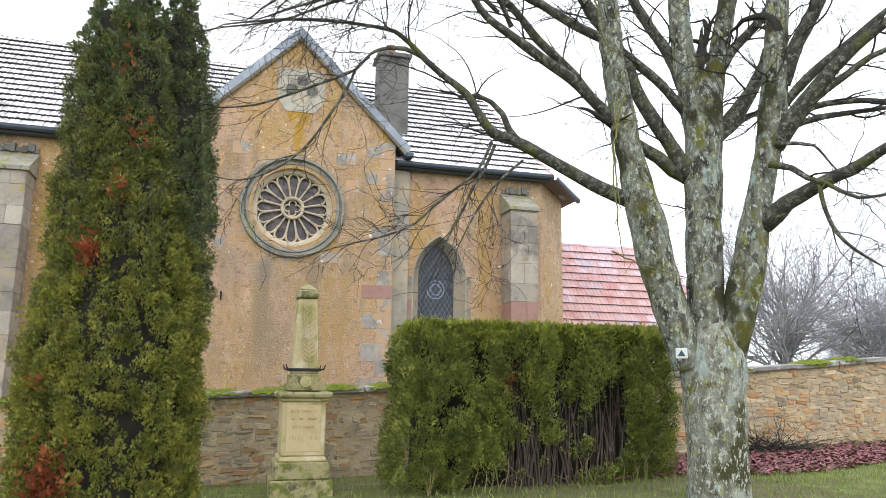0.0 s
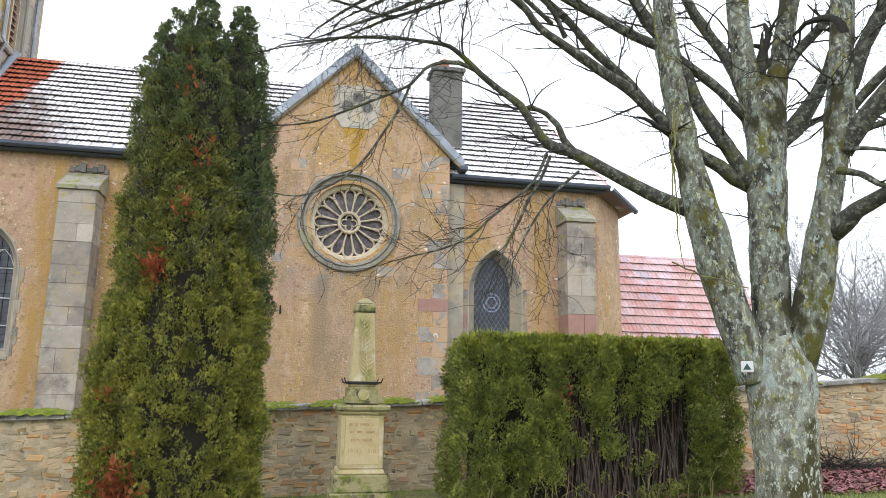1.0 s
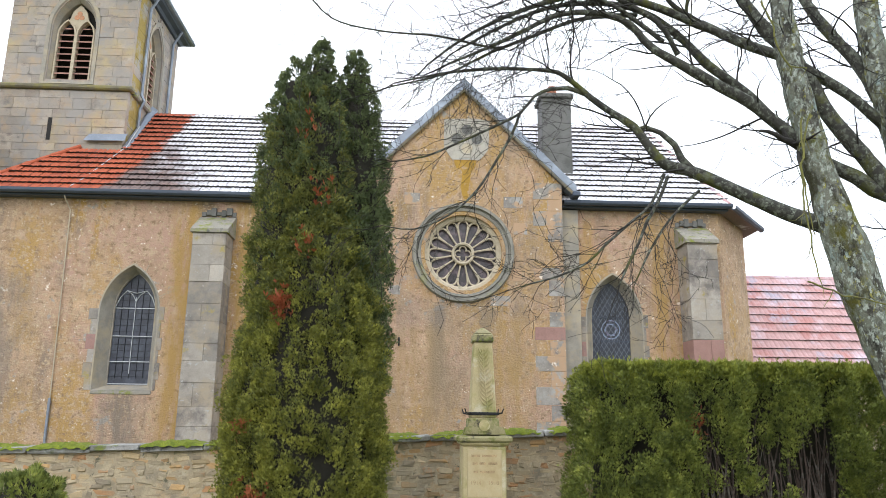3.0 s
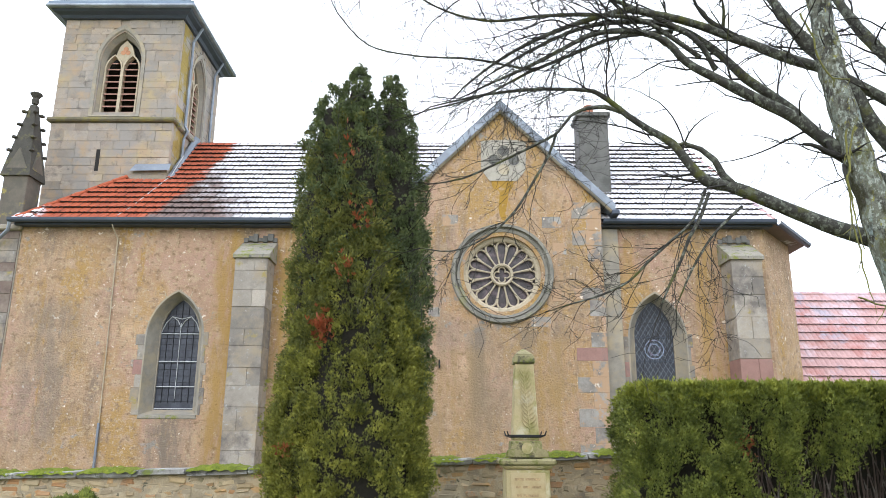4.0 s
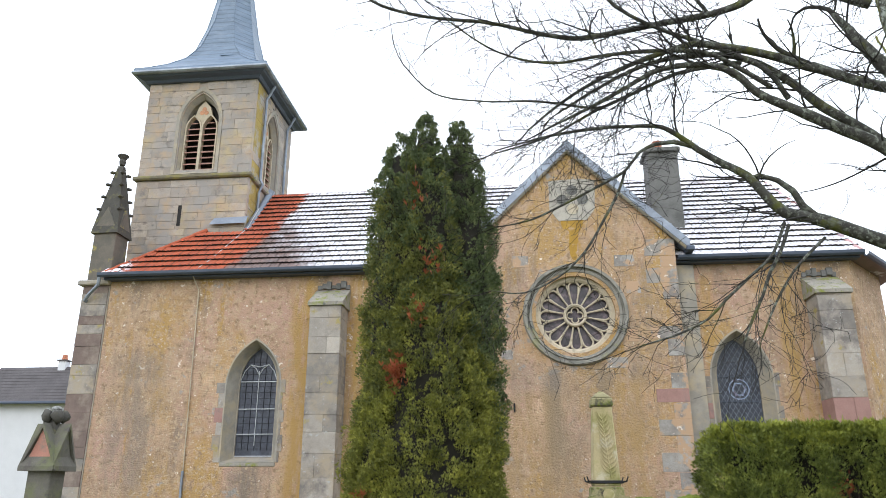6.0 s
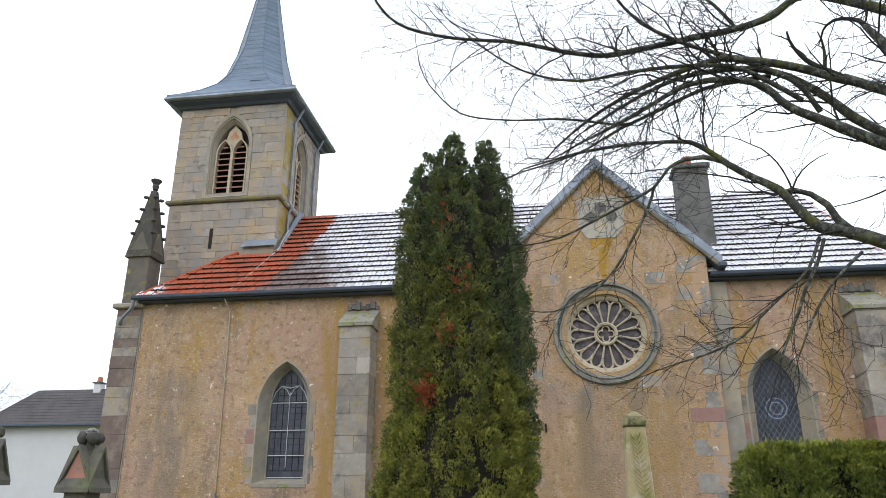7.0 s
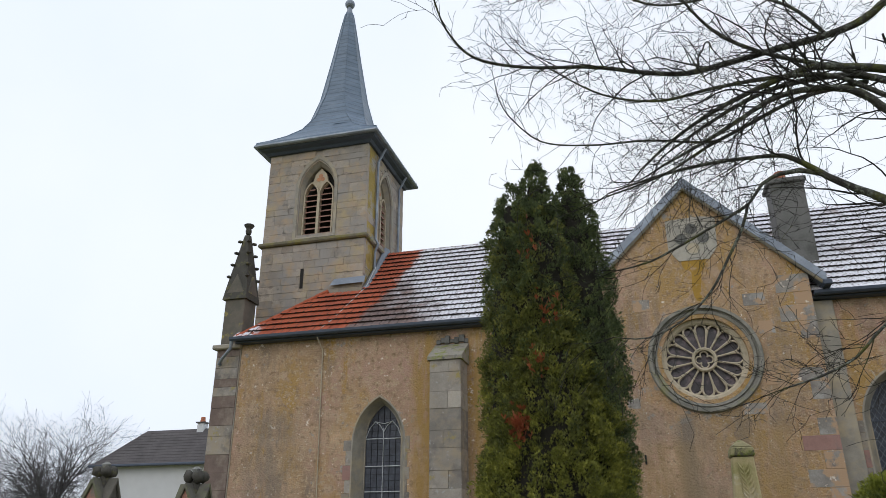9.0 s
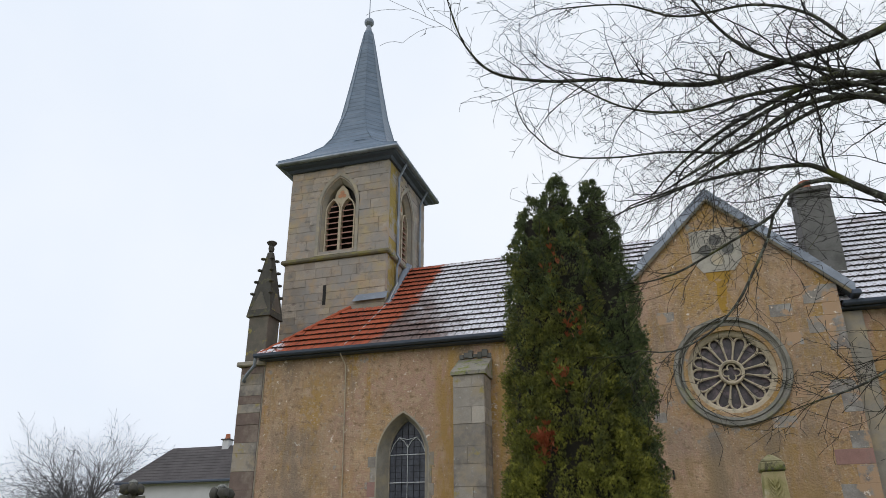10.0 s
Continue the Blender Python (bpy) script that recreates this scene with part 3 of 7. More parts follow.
lancet("nave_window", WIN1, YN + 0.42, False)
lancet("choir_window", WIN2, YN + 0.40, True)


M_RING = material("weathered_ring_stone", (0.25, 0.235, 0.20), 0.92, [((0.17, 0.165, 0.14), 2.0, 0.55, 0.08), ((0.27, 0.26, 0.10), 1.2, 0.62, 0.06)], 3.0, 50.0, 0.2, 0.5)


def rose_window():
    cx, cz = ROSE
    n = 48

    def ring(profile):
        bm = bmesh.new()
        ring_sweep(bm, [[(cx + r * math.cos(k * math.tau / n), y, cz + r * math.sin(k * math.tau / n)) for r, y in profile] for k in range(n)])
        bmesh.ops.recalc_face_normals(bm, faces=bm.faces)
        return bm

    rose = cpart("rose_window", ring([(0.98, YG + 0.14), (1.06, YG + 0.06), (1.08, YG - 0.02), (1.14, YG - 0.04), (1.16, YG + 0.0), (1.19, YG - 0.02), (1.2, YG - 0.1), (1.27, YG - 0.1), (1.3, YG - 0.0), (1.3, YG + 0.05), (0.98, YG + 0.3)]),
                 M_RING, label="round window with a moulded stone ring and sixteen radiating lights", smooth=False)
    cpart("inner_ring", ring([(0.86, YG + 0.16), (0.90, YG + 0.12), (0.99, YG + 0.1), (0.99, YG + 0.3), (0.86, YG + 0.3)]), M_TRACERY, rose)
    cpart("hub_ring", ring([(0.22, YG + 0.14), (0.26, YG + 0.12), (0.29, YG + 0.14), (0.29, YG + 0.26), (0.22, YG + 0.26)]), M_TRACERY, rose)
    # sixteen spokes, each with the half arches of its two lights
    for i in range(16):
        a = i * math.tau / 16 + math.tau / 32
        bm = bmesh.new()

        def at(r, off, y=YG + 0.2):
            return (cx + r * math.cos(a) - off * math.sin(a), y, cz + r * math.sin(a) + off * math.cos(a))
        tube(bm, [at(0.27, 0), at(0.45, 0), at(0.62, 0)], [0.024, 0.022, 0.03], 6)
        for s in (-1, 1):
            pts = [at(0.62, 0)]
            for q in range(1, 7):
                th = q / 6 * math.pi / 2
                pts.append(at(0.70 + 0.165 * math.sin(th), s * (0.012 + 0.155 * (1 - math.cos(th)))))
            tube(bm, pts, [0.03, 0.028, 0.026, 0.026, 0.028, 0.03, 0.03], 6)
        cpart("spoke", bm, M_TRACERY, rose)
    # quatrefoil in the hub
    bm = bmesh.new()
    for i in range(4):
        a = i * math.tau / 4
        ox, oz = cx + 0.115 * math.cos(a), cz + 0.115 * math.sin(a)
        arc = [(ox + 0.085 * math.cos(a + th), YG + 0.2, oz + 0.085 * math.sin(a + th)) for th in np.linspace(-2.2, 2.2, 12)]
        tube(bm, arc, [0.02] * 12, 6)
    cpart("quatrefoil", bm, M_TRACERY, rose)
    bm = bmesh.new()
    cyl_y(bm, cx, cz, YG + 0.3, YG + 0.32, 1.0, 40)
    cpart("glass", bm, material("rose_glass", (0.05, 0.04, 0.042), 0.3, [((0.14, 0.1, 0.11), 6.0, 0.55, 0.08)], 4.0, 18.0, 0.4, 0.3, bump_dist=0.02), rose, "dim leaded glass")


rose_window()


def gable_quatrefoil():
    cx, cz = 1.40, 8.67
    panel = cpart("quatrefoil_panel", extrude_poly(bmesh.new(), [(cx - 0.6, YG - 0.02, cz + 0.62), (cx - 0.6, YG - 0.02, cz - 0.18), (cx - 0.38, YG - 0.02, cz - 0.5), (cx + 0.34, YG - 0.02, cz - 0.5), (cx + 0.56, YG - 0.02, cz - 0.2), (cx + 0.6, YG - 0.02, cz + 0.6), (cx + 0.2, YG - 0.02, cz + 0.66)], (0, 0.07, 0)), M_STONE, label="pale stone panel with a pierced quatrefoil")
    m = material("pale_stone", (0.42, 0.385, 0.325), 0.9, [((0.32, 0.30, 0.26), 4.0, 0.57, 0.08)], 3.0, 50.0, 0.12, 0.4)
    panel.data.materials[0] = m
    n = 10
    for i in range(4):
        a = i * math.tau / 4 + math.tau / 8 * 0
        ox, oz = cx + 0.26 * math.cos(a), cz + 0.07 + 0.26 * math.sin(a)
        # three foils are dark discs that paint the shade inside the piercings
        bm = bmesh.new()
        cyl_y(bm, ox, oz, YG - 0.026, YG - 0.0, 0.145, 20)
        cpart("foil", bm, M_CHIM if i != 3 else M_TRACERY, panel)
        bm = bmesh.new()
        ring_sweep(bm, [[(ox + r * math.cos(k * math.tau / 20), y, oz + r * math.sin(k * math.tau / 20)) for r, y in ((0.145, YG - 0.034), (0.16, YG - 0.04), (0.175, YG - 0.028), (0.145, YG - 0.0))] for k in range(20)])
        bmesh.ops.recalc_face_normals(bm, faces=bm.faces)
        cpart("foil_rim", bm, m, panel)
    bm = bmesh.new()
    edge = [(-0.33, -0.5), (-0.32, -0.6), (-0.27, -0.72), (-0.17, -0.75), (-0.12, -0.82), (-0.13, -1.0), (-0.15, -1.2), (-0.13, -1.42), (-0.07, -1.55), (0.0, -1.58),
            (0.05, -1.45), (0.05, -1.25), (0.09, -1.0), (0.1, -0.84), (0.2, -0.72), (0.24, -0.6), (0.26, -0.5)]
    extrude_poly(bm, [(cx + u, YG - 0.004, cz + v) for u, v in edge], (0, 0.02, 0))
    rust = material("rust_stain", (0.38, 0.225, 0.04), 0.95, [((0.44, 0.305, 0.188), 5.0, 0.60, 0.05)], 3.0, 30.0, 0.25, 0.5)
    cpart("stain", bm, rust, panel, "orange lichen stain below the panel")


gable_quatrefoil()


M_QUOIN = material("rendered_over_stone", (0.29, 0.265, 0.235), 0.93, [((0.37, 0.35, 0.32), 2.0, 0.56, 0.06), ((0.20, 0.175, 0.16), 1.5, 0.6, 0.06), ((0.45, 0.30, 0.185), 2.2, 0.50, 0.03), ((0.70, 0.62, 0.52), 6.0, 0.64, 0.02)],
                   2.5, 40.0, 0.22, 0.7, random_by="object", random_amount=0.2)


def gable_quoins():
    rnd = random.Random(11)
    z, k = 1.2, 0
    while z < 7.2:
        h = rnd.uniform(0.3, 0.45)
        w = 0.38 if k % 2 else 0.75
        if not 5.3 < z < 5.9 and not 4.2 < z < 4.5:
            cpart("quoin", slab(GX1 - w, GX1 + 0.006, YG - 0.007, YG + 0.2, z + 0.006, z + h - 0.006, bevel=0.004),
                  M_PINK if 3.0 < z < 3.9 and k % 2 == 0 else M_QUOIN, church)
        z += h
        k += 1
    for (x, zc, w, h) in ((-0.2, 6.95, 0.4, 0.3), (2.35, 6.9, 0.5, 0.3), (2.6, 6.2, 0.35, 0.3), (0.55, 4.42, 0.4, 0.22), (2.0, 4.36, 0.5, 0.25), (0.1, 5.0, 0.2, 0.3), (-0.6, 5.6, 0.3, 0.5), (2.5, 5.0, 0.3, 0.3), (-0.55, 4.6, 0.3, 0.25)):
        cpart("exposed_stone", slab(x, x + w, YG - 0.005, YG + 0.1, zc, zc + h, bevel=0.004), M_QUOIN, church)


gable_quoins()


# ---- roofs ----
def tile_mesh(w, length, lift):
    """One interlocking clay tile lying in its own plane: x across, y up the slope, z out of it."""
    bm = bmesh.new()
    prof = [(0.0, 0.0), (0.12, 0.018), (0.3, 0.022), (0.45, 0.004), (0.62, 0.016), (0.8, 0.02), (0.93, 0.004), (1.0, 0.012)]
    lo = [bm.verts.new((w * u, 0, lift + h)) for u, h in prof]
    hi = [bm.verts.new((w * u, length * 1.06, 0.004 + h)) for u, h in prof]
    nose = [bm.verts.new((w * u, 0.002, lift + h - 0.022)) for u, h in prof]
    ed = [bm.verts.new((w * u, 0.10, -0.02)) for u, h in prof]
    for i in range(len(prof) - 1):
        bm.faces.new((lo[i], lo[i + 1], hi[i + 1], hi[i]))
        # nose and underside take the dark colour that paints the course shadow
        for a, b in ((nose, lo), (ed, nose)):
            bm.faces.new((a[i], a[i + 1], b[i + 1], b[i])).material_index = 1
    return bm


def tiled_slope(name, label, origin, across, up, rows, length, cols, w, keep, mat_of, parent, parts_from=None, parts_budget=0, lift=0.06):
    """Courses of tiles on a slope; keep(u, v) says whether the slope is there. Those in parts_from are pieces of their own, the rest one mesh."""
    across, up = Vector(across).normalized(), Vector(up).normalized()
    out = across.cross(up).normalized()
    base = Matrix((across, up, out)).transposed().to_4x4()
    single = {}
    src = tile_mesh(w, length, lift)
    sv = [v.co.copy() for v in src.verts]
    src.verts.index_update()
    sf = [[v.index for v in f.verts] for f in src.faces]
    si = [f.material_index for f in src.faces]
    src.free()
    rest, rnd, made = {}, random.Random(9), 0
    for r in range(rows):
        for c in range(-1, cols):
            u, v = (c + 0.5 * (r % 2)) * w, r * length
            if not keep(u + w / 2, v + length / 2):
                continue
            mat = mat_of(u + w / 2, v + length / 2, rnd)
            m = Matrix.Translation(origin) @ base @ Matrix.Translation((u, v, rnd.uniform(0, 0.012))) @ Matrix.Rotation(rnd.gauss(0, 0.008), 4, 'Z')
            if parts_from and made < parts_budget and parts_from(u, v):
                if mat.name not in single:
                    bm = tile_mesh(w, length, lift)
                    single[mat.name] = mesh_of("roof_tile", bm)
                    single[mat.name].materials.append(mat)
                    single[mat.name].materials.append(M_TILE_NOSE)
                ob = new("roof_tile", single[mat.name])
                ob.parent = parent
                ob.matrix_parent_inverse = Matrix.Translation(-Vector(parent.location)) if parent.parent is None else Matrix.Identity(4)
                ob.matrix_basis = m
                made += 1
            else:
                vs, fs = rest.setdefault(mat.name, ([], []))
                k = len(vs)
                vs += [m @ p for p in sv]
                fs += [[k + i for i in f] for f in sf]
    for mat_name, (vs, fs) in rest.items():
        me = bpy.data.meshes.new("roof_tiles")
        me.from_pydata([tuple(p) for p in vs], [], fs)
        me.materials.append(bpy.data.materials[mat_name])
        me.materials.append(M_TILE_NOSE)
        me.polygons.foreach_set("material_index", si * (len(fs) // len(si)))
        ob = new("roof_tiles", me)
        ob.parent = parent
        ob.matrix_parent_inverse = Matrix.Translation(-Vector(parent.location)) if parent.parent is None else Matrix.Identity(4)
        tagged(ob, label, kind="stuff")


def roof_deck():
    """Solid roof body under the tiles: hipped at both ends."""
    y0, y1 = YN - 0.3, 25.9
    zt = RIDGE - 0.06
    bm = bmesh.new()
    e = EAVE - 0.02
    a = [bm.verts.new(p) for p in ((XW + 0.05, y0, e), (XE + 0.25, y0, e), (10.0, 20.05, e - 0.1), (10.0, 24.0, e - 0.1), (XE + 0.25, y1, e), (XW - 0.15, y1, e))]
    r = [bm.verts.new(p) for p in ((-8.0, RIDGE_Y, zt), (7.3, RIDGE_Y, zt))]
    for f in ((a[0], a[1], r[1], r[0]), (a[1], a[2], r[1]), (a[2], a[3], r[1]), (a[3], a[4], r[1]), (a[4], a[5], r[0], r[1]), (a[5], a[0], r[0]), tuple(a[::-1])):
        bm.faces.new(f)
    bmesh.ops.recalc_face_normals(bm, faces=bm.faces)
    cpart("roof", bm, M_TILE_OLD, label="steep clay-tiled roof, orange at one end and dusted with snow")


roof_deck()


def slope_setup():
    run = RIDGE_Y - (YN - 0.3)
    length = math.hypot(run, RIDGE - EAVE)
    up = Vector((0, run, RIDGE - EAVE)).normalized()
    rows, w = 17, 0.25
    x0 = XW - 0.15
    origin = Vector((x0, YN - 0.3, EAVE)) + Vector((0, -0.02, 0.02))
    run_f = run / length

    def keep(u, v):
        x, d = x0 + u, v * run_f
        if x < x0 + d * 1.12 * (d < 1.85) or x > XE + 0.25 - d * 0.28:          # hips at both ends
            return False
        y = YN - 0.3 + d
        if y > 19.95 and x < -8.15:                              # the tower stands here
            return False
        if GX0 + 0.1 < x < GX1 - 0.1 and (y - YN + 0.3) * RISE < (GTOP - EAVE) - abs(x - GAX) * 1.0 - 0.1:  # transept roof
            return False
        return v < length - 0.1

    tiled_slope("roof", "courses of old clay roof tiles dusted with snow", origin, (1, 0, 0), up, rows, length / rows, 82, w, keep, lambda u, v, r: M_TILE_ROOF, church,
                lambda u, v: -11.5 < x0 + u < -7.0 or 4.2 < x0 + u < 8.4, 290)


slope_setup()


def ridge_line(name, a, b, mat, r=0.1, n=None):
    a, b = Vector(a), Vector(b)
    n = n or max(2, int((b - a).length / 0.38))
    for i in range(n):
        bm = bmesh.new()
        p, q = a.lerp(b, i / n), a.lerp(b, (i + 1.08) / n)
        tube(bm, [p, q], [r, r * 0.82], 8)
        cpart(name, bm, mat, church)


ridge_line("ridge_tile", (-8.2, RIDGE_Y, RIDGE - 0.02), (7.3, RIDGE_Y, RIDGE - 0.02), M_TILE_OLD, 0.09)
ridge_line("hip_tile", (XW - 0.12, YN - 0.28, EAVE + 0.06), (-9.4, 19.95, EAVE + 1.85), M_TILE_RED, 0.08)
ridge_line("hip_tile", (XE + 0.22, YN - 0.28, EAVE + 0.05), (7.3, RIDGE_Y, RIDGE), M_TILE_PINK, 0.085)

# flashing where the roof meets the tower
bm = bmesh.new()
extrude_poly(bm, [(-9.3, 19.86, 9.14), (-8.15, 19.86, 9.16), (-8.15, 19.985, 9.40), (-9.2, 19.985, 9.38)], (0, 0.02, 0.02))
extrude_poly(bm, [(-8.19, 19.9, EAVE + 1.75), (-8.02, 19.9, EAVE + 1.75), (-8.02, 21.8, RIDGE + 0.1), (-8.19, 21.8, RIDGE + 0.22)], (0, -0.05, 0.05))
cpart("flashing", bm, M_ZINC, label="grey zinc flashing")


def gutter(pts, name="gutter"):
    """Half-round gutter on a fascia along the eave."""
    bm = bmesh.new()
    prof = [(-0.085, 0.02), (-0.075, -0.05), (-0.03, -0.095), (0.03, -0.095), (0.075, -0.05), (0.085, 0.02), (0.07, 0.02), (0.06, -0.04), (0.0, -0.075), (-0.06, -0.04), (-0.07, 0.02)]
    loops = []
    P = [Vector(p) for p in pts]
    for i, p in enumerate(P):
        d = (P[min(i + 1, len(P) - 1)] - P[max(i - 1, 0)]).normalized()
        side = Vector((d.y, -d.x, 0)).normalized()
        loops.append([p + side * u + Vector((0, 0, v)) for u, v in prof])
    ring_sweep(bm, loops, closed=False, caps=True)
    bmesh.ops.recalc_face_normals(bm, faces=bm.faces)
    return cpart(name, bm, M_DARKZINC, label="dark metal gutter under the tiles")


gutter([(XW - 0.2, YN - 0.36, EAVE + 0.04), (-1.0, YN - 0.36, EAVE + 0.04)])
gutter([(3.95, YN - 0.36, EAVE + 0.04), (XE + 0.25, YN - 0.36, EAVE + 0.04)])
gutter([(XE + 0.32, YN - 0.3, EAVE + 0.02), (10.1, 20.05, EAVE - 0.08)])
cpart("fascia", slab(XW - 0.1, GX0, YN - 0.27, YN - 0.004, EAVE - 0.10, EAVE - 0.03, bevel=0.02), M_DARKZINC)
cpart("fascia", slab(GX1, XE + 0.2, YN - 0.27, YN - 0.004, EAVE - 0.10, EAVE - 0.03, bevel=0.02), M_DARKZINC)


def downpipe(pts, r, mat, label):
    bm = bmesh.new()
    tube(bm, pts, [r] * len(pts), 8)
    cpart("downpipe", bm, mat, label=label)


downpipe([(XW - 0.15, YN - 0.36, EAVE - 0.05), (XW - 0.2, YN - 0.3, EAVE - 0.25), (-11.8, YN - 0.2, 6.62), (-11.93, YN - 0.12, 6.5), (-11.95, 18.9, 6.4)], 0.05, M_ZINC, "bent zinc downpipe")
bm = bmesh.new()
tube(bm, [(-8.8, YN - 0.3, EAVE - 0.1), (-8.72, YN - 0.05, 6.7), (-8.69, YN - 0.035, 5.0), (-8.63, YN - 0.035, 2.0)], [0.016] * 4, 6)
cpart("lightning_cable", bm, M_TRACERY, label="pale conductor pipe down the wall")
bm = bmesh.new()
tube(bm, [(-8.63, YN - 0.05, 2.0), (-8.61, YN - 0.05, -0.2)], [0.035, 0.035], 8)
cpart("cable_guard", bm, M_ZINC)
bm = bmesh.new()
tube(bm, [(-8.8, YN - 0.32, EAVE + 0.06), (-8.55, YN + 0.1, EAVE + 0.5), (-8.1, 19.95, EAVE + 1.9), (-8.05, 20.6, 9.9)], [0.014] * 4, 5)
cpart("lightning_cable", bm, M_LEAD)
cpart("iron_anchor", slab(-0.27, -0.23, YG - 0.06, YG, 3.33, 3.54, bevel=0.008), M_IRON, label="small iron wall anchor")


def transept_roof():
    """Metal-clad verges of the gable and the slopes behind them."""
    hw, slope = 2.9, 1.0
    top = GTOP + 0.25
    for s in (-1, 1):
        bm = bmesh.new()
        e = (GAX + s * hw, top - hw * slope)
        pts = [(GAX, YG - 0.16, top), (e[0], YG - 0.16, e[1]), (e[0], YG - 0.16, e[1] - 0.25), (GAX, YG - 0.16, top - 0.28)]
        extrude_poly(bm, pts, (0, 0.62, 0))
        cpart("verge", bm, M_ZINC, label="grey zinc verge with lapped sheets")
        for k in range(1, 7):
            f = k / 7
            bm = bmesh.new()
            p = Vector((GAX + s * hw * f, YG - 0.17, top - hw * slope * f))
            tube(bm, [p + Vector((0, 0, 0.012)), p + Vector((0, 0.6, 0.012))], [0.014, 0.014], 5)
            cpart("sheet_seam", bm, M_ZINC)
        bm = bmesh.new()
        tube(bm, [(GAX + s * 0.0, YG - 0.08, top - 0.27), (GAX + s * hw, YG - 0.08, top - hw * slope - 0.24)], [0.06, 0.06], 6)
        cpart("verge_board", bm, M_STONE)
        bm = bmesh.new()
        extrude_poly(bm, [(GAX, YG + 0.46, top - 0.03), (e[0], YG + 0.46, e[1] - 0.03), (e[0], YG + 0.46, e[1] - 0.2), (GAX, YG + 0.46, top - 0.2)], (0, 3.2, 0))
        cpart("transept_roof_slope", bm, M_TILE_OLD)
    cpart("end_gutter", slab(GAX + hw - 0.1, GAX + hw + 0.1, YG - 0.2, YG + 0.4, top - hw * slope - 0.3, top - hw * slope - 0.16, bevel=0.03), M_DARKZINC)


transept_roof()


def chimney():
    ch = cpart("chimney", slab(3.62, 4.46, 19.2, 19.95, 7.6, 10.55, bevel=0.02), M_CHIM, label="dark rendered chimney with a clay pot")
    cpart("cap", slab(3.55, 4.53, 19.12, 20.03, 10.55, 10.68, bevel=0.02), M_CHIM, ch)
    bm = bmesh.new()
    tube(bm, [(3.98, 19.5, 10.66), (3.98, 19.5, 10.97), (3.98, 19.5, 10.99)], [0.16, 0.13, 0.15], 12)
    cpart("pot", bm, M_POT, ch, "orange clay chimney pot")


chimney()

# ---- tower ----
TX0, TX1, TY0, TY1 = -11.86, -8.24, 20.0, 23.62
TCX, TCY = -10.05, 21.8
tower = thing("church_tower", "square sandstone bell tower with louvred openings and a slate spire", "church tower", at=(TCX, TCY, 0))


def bell_opening_points(n=8):
    return arch_points(-10.03, 0.62, 11.05, 12.75, 13.75, n)


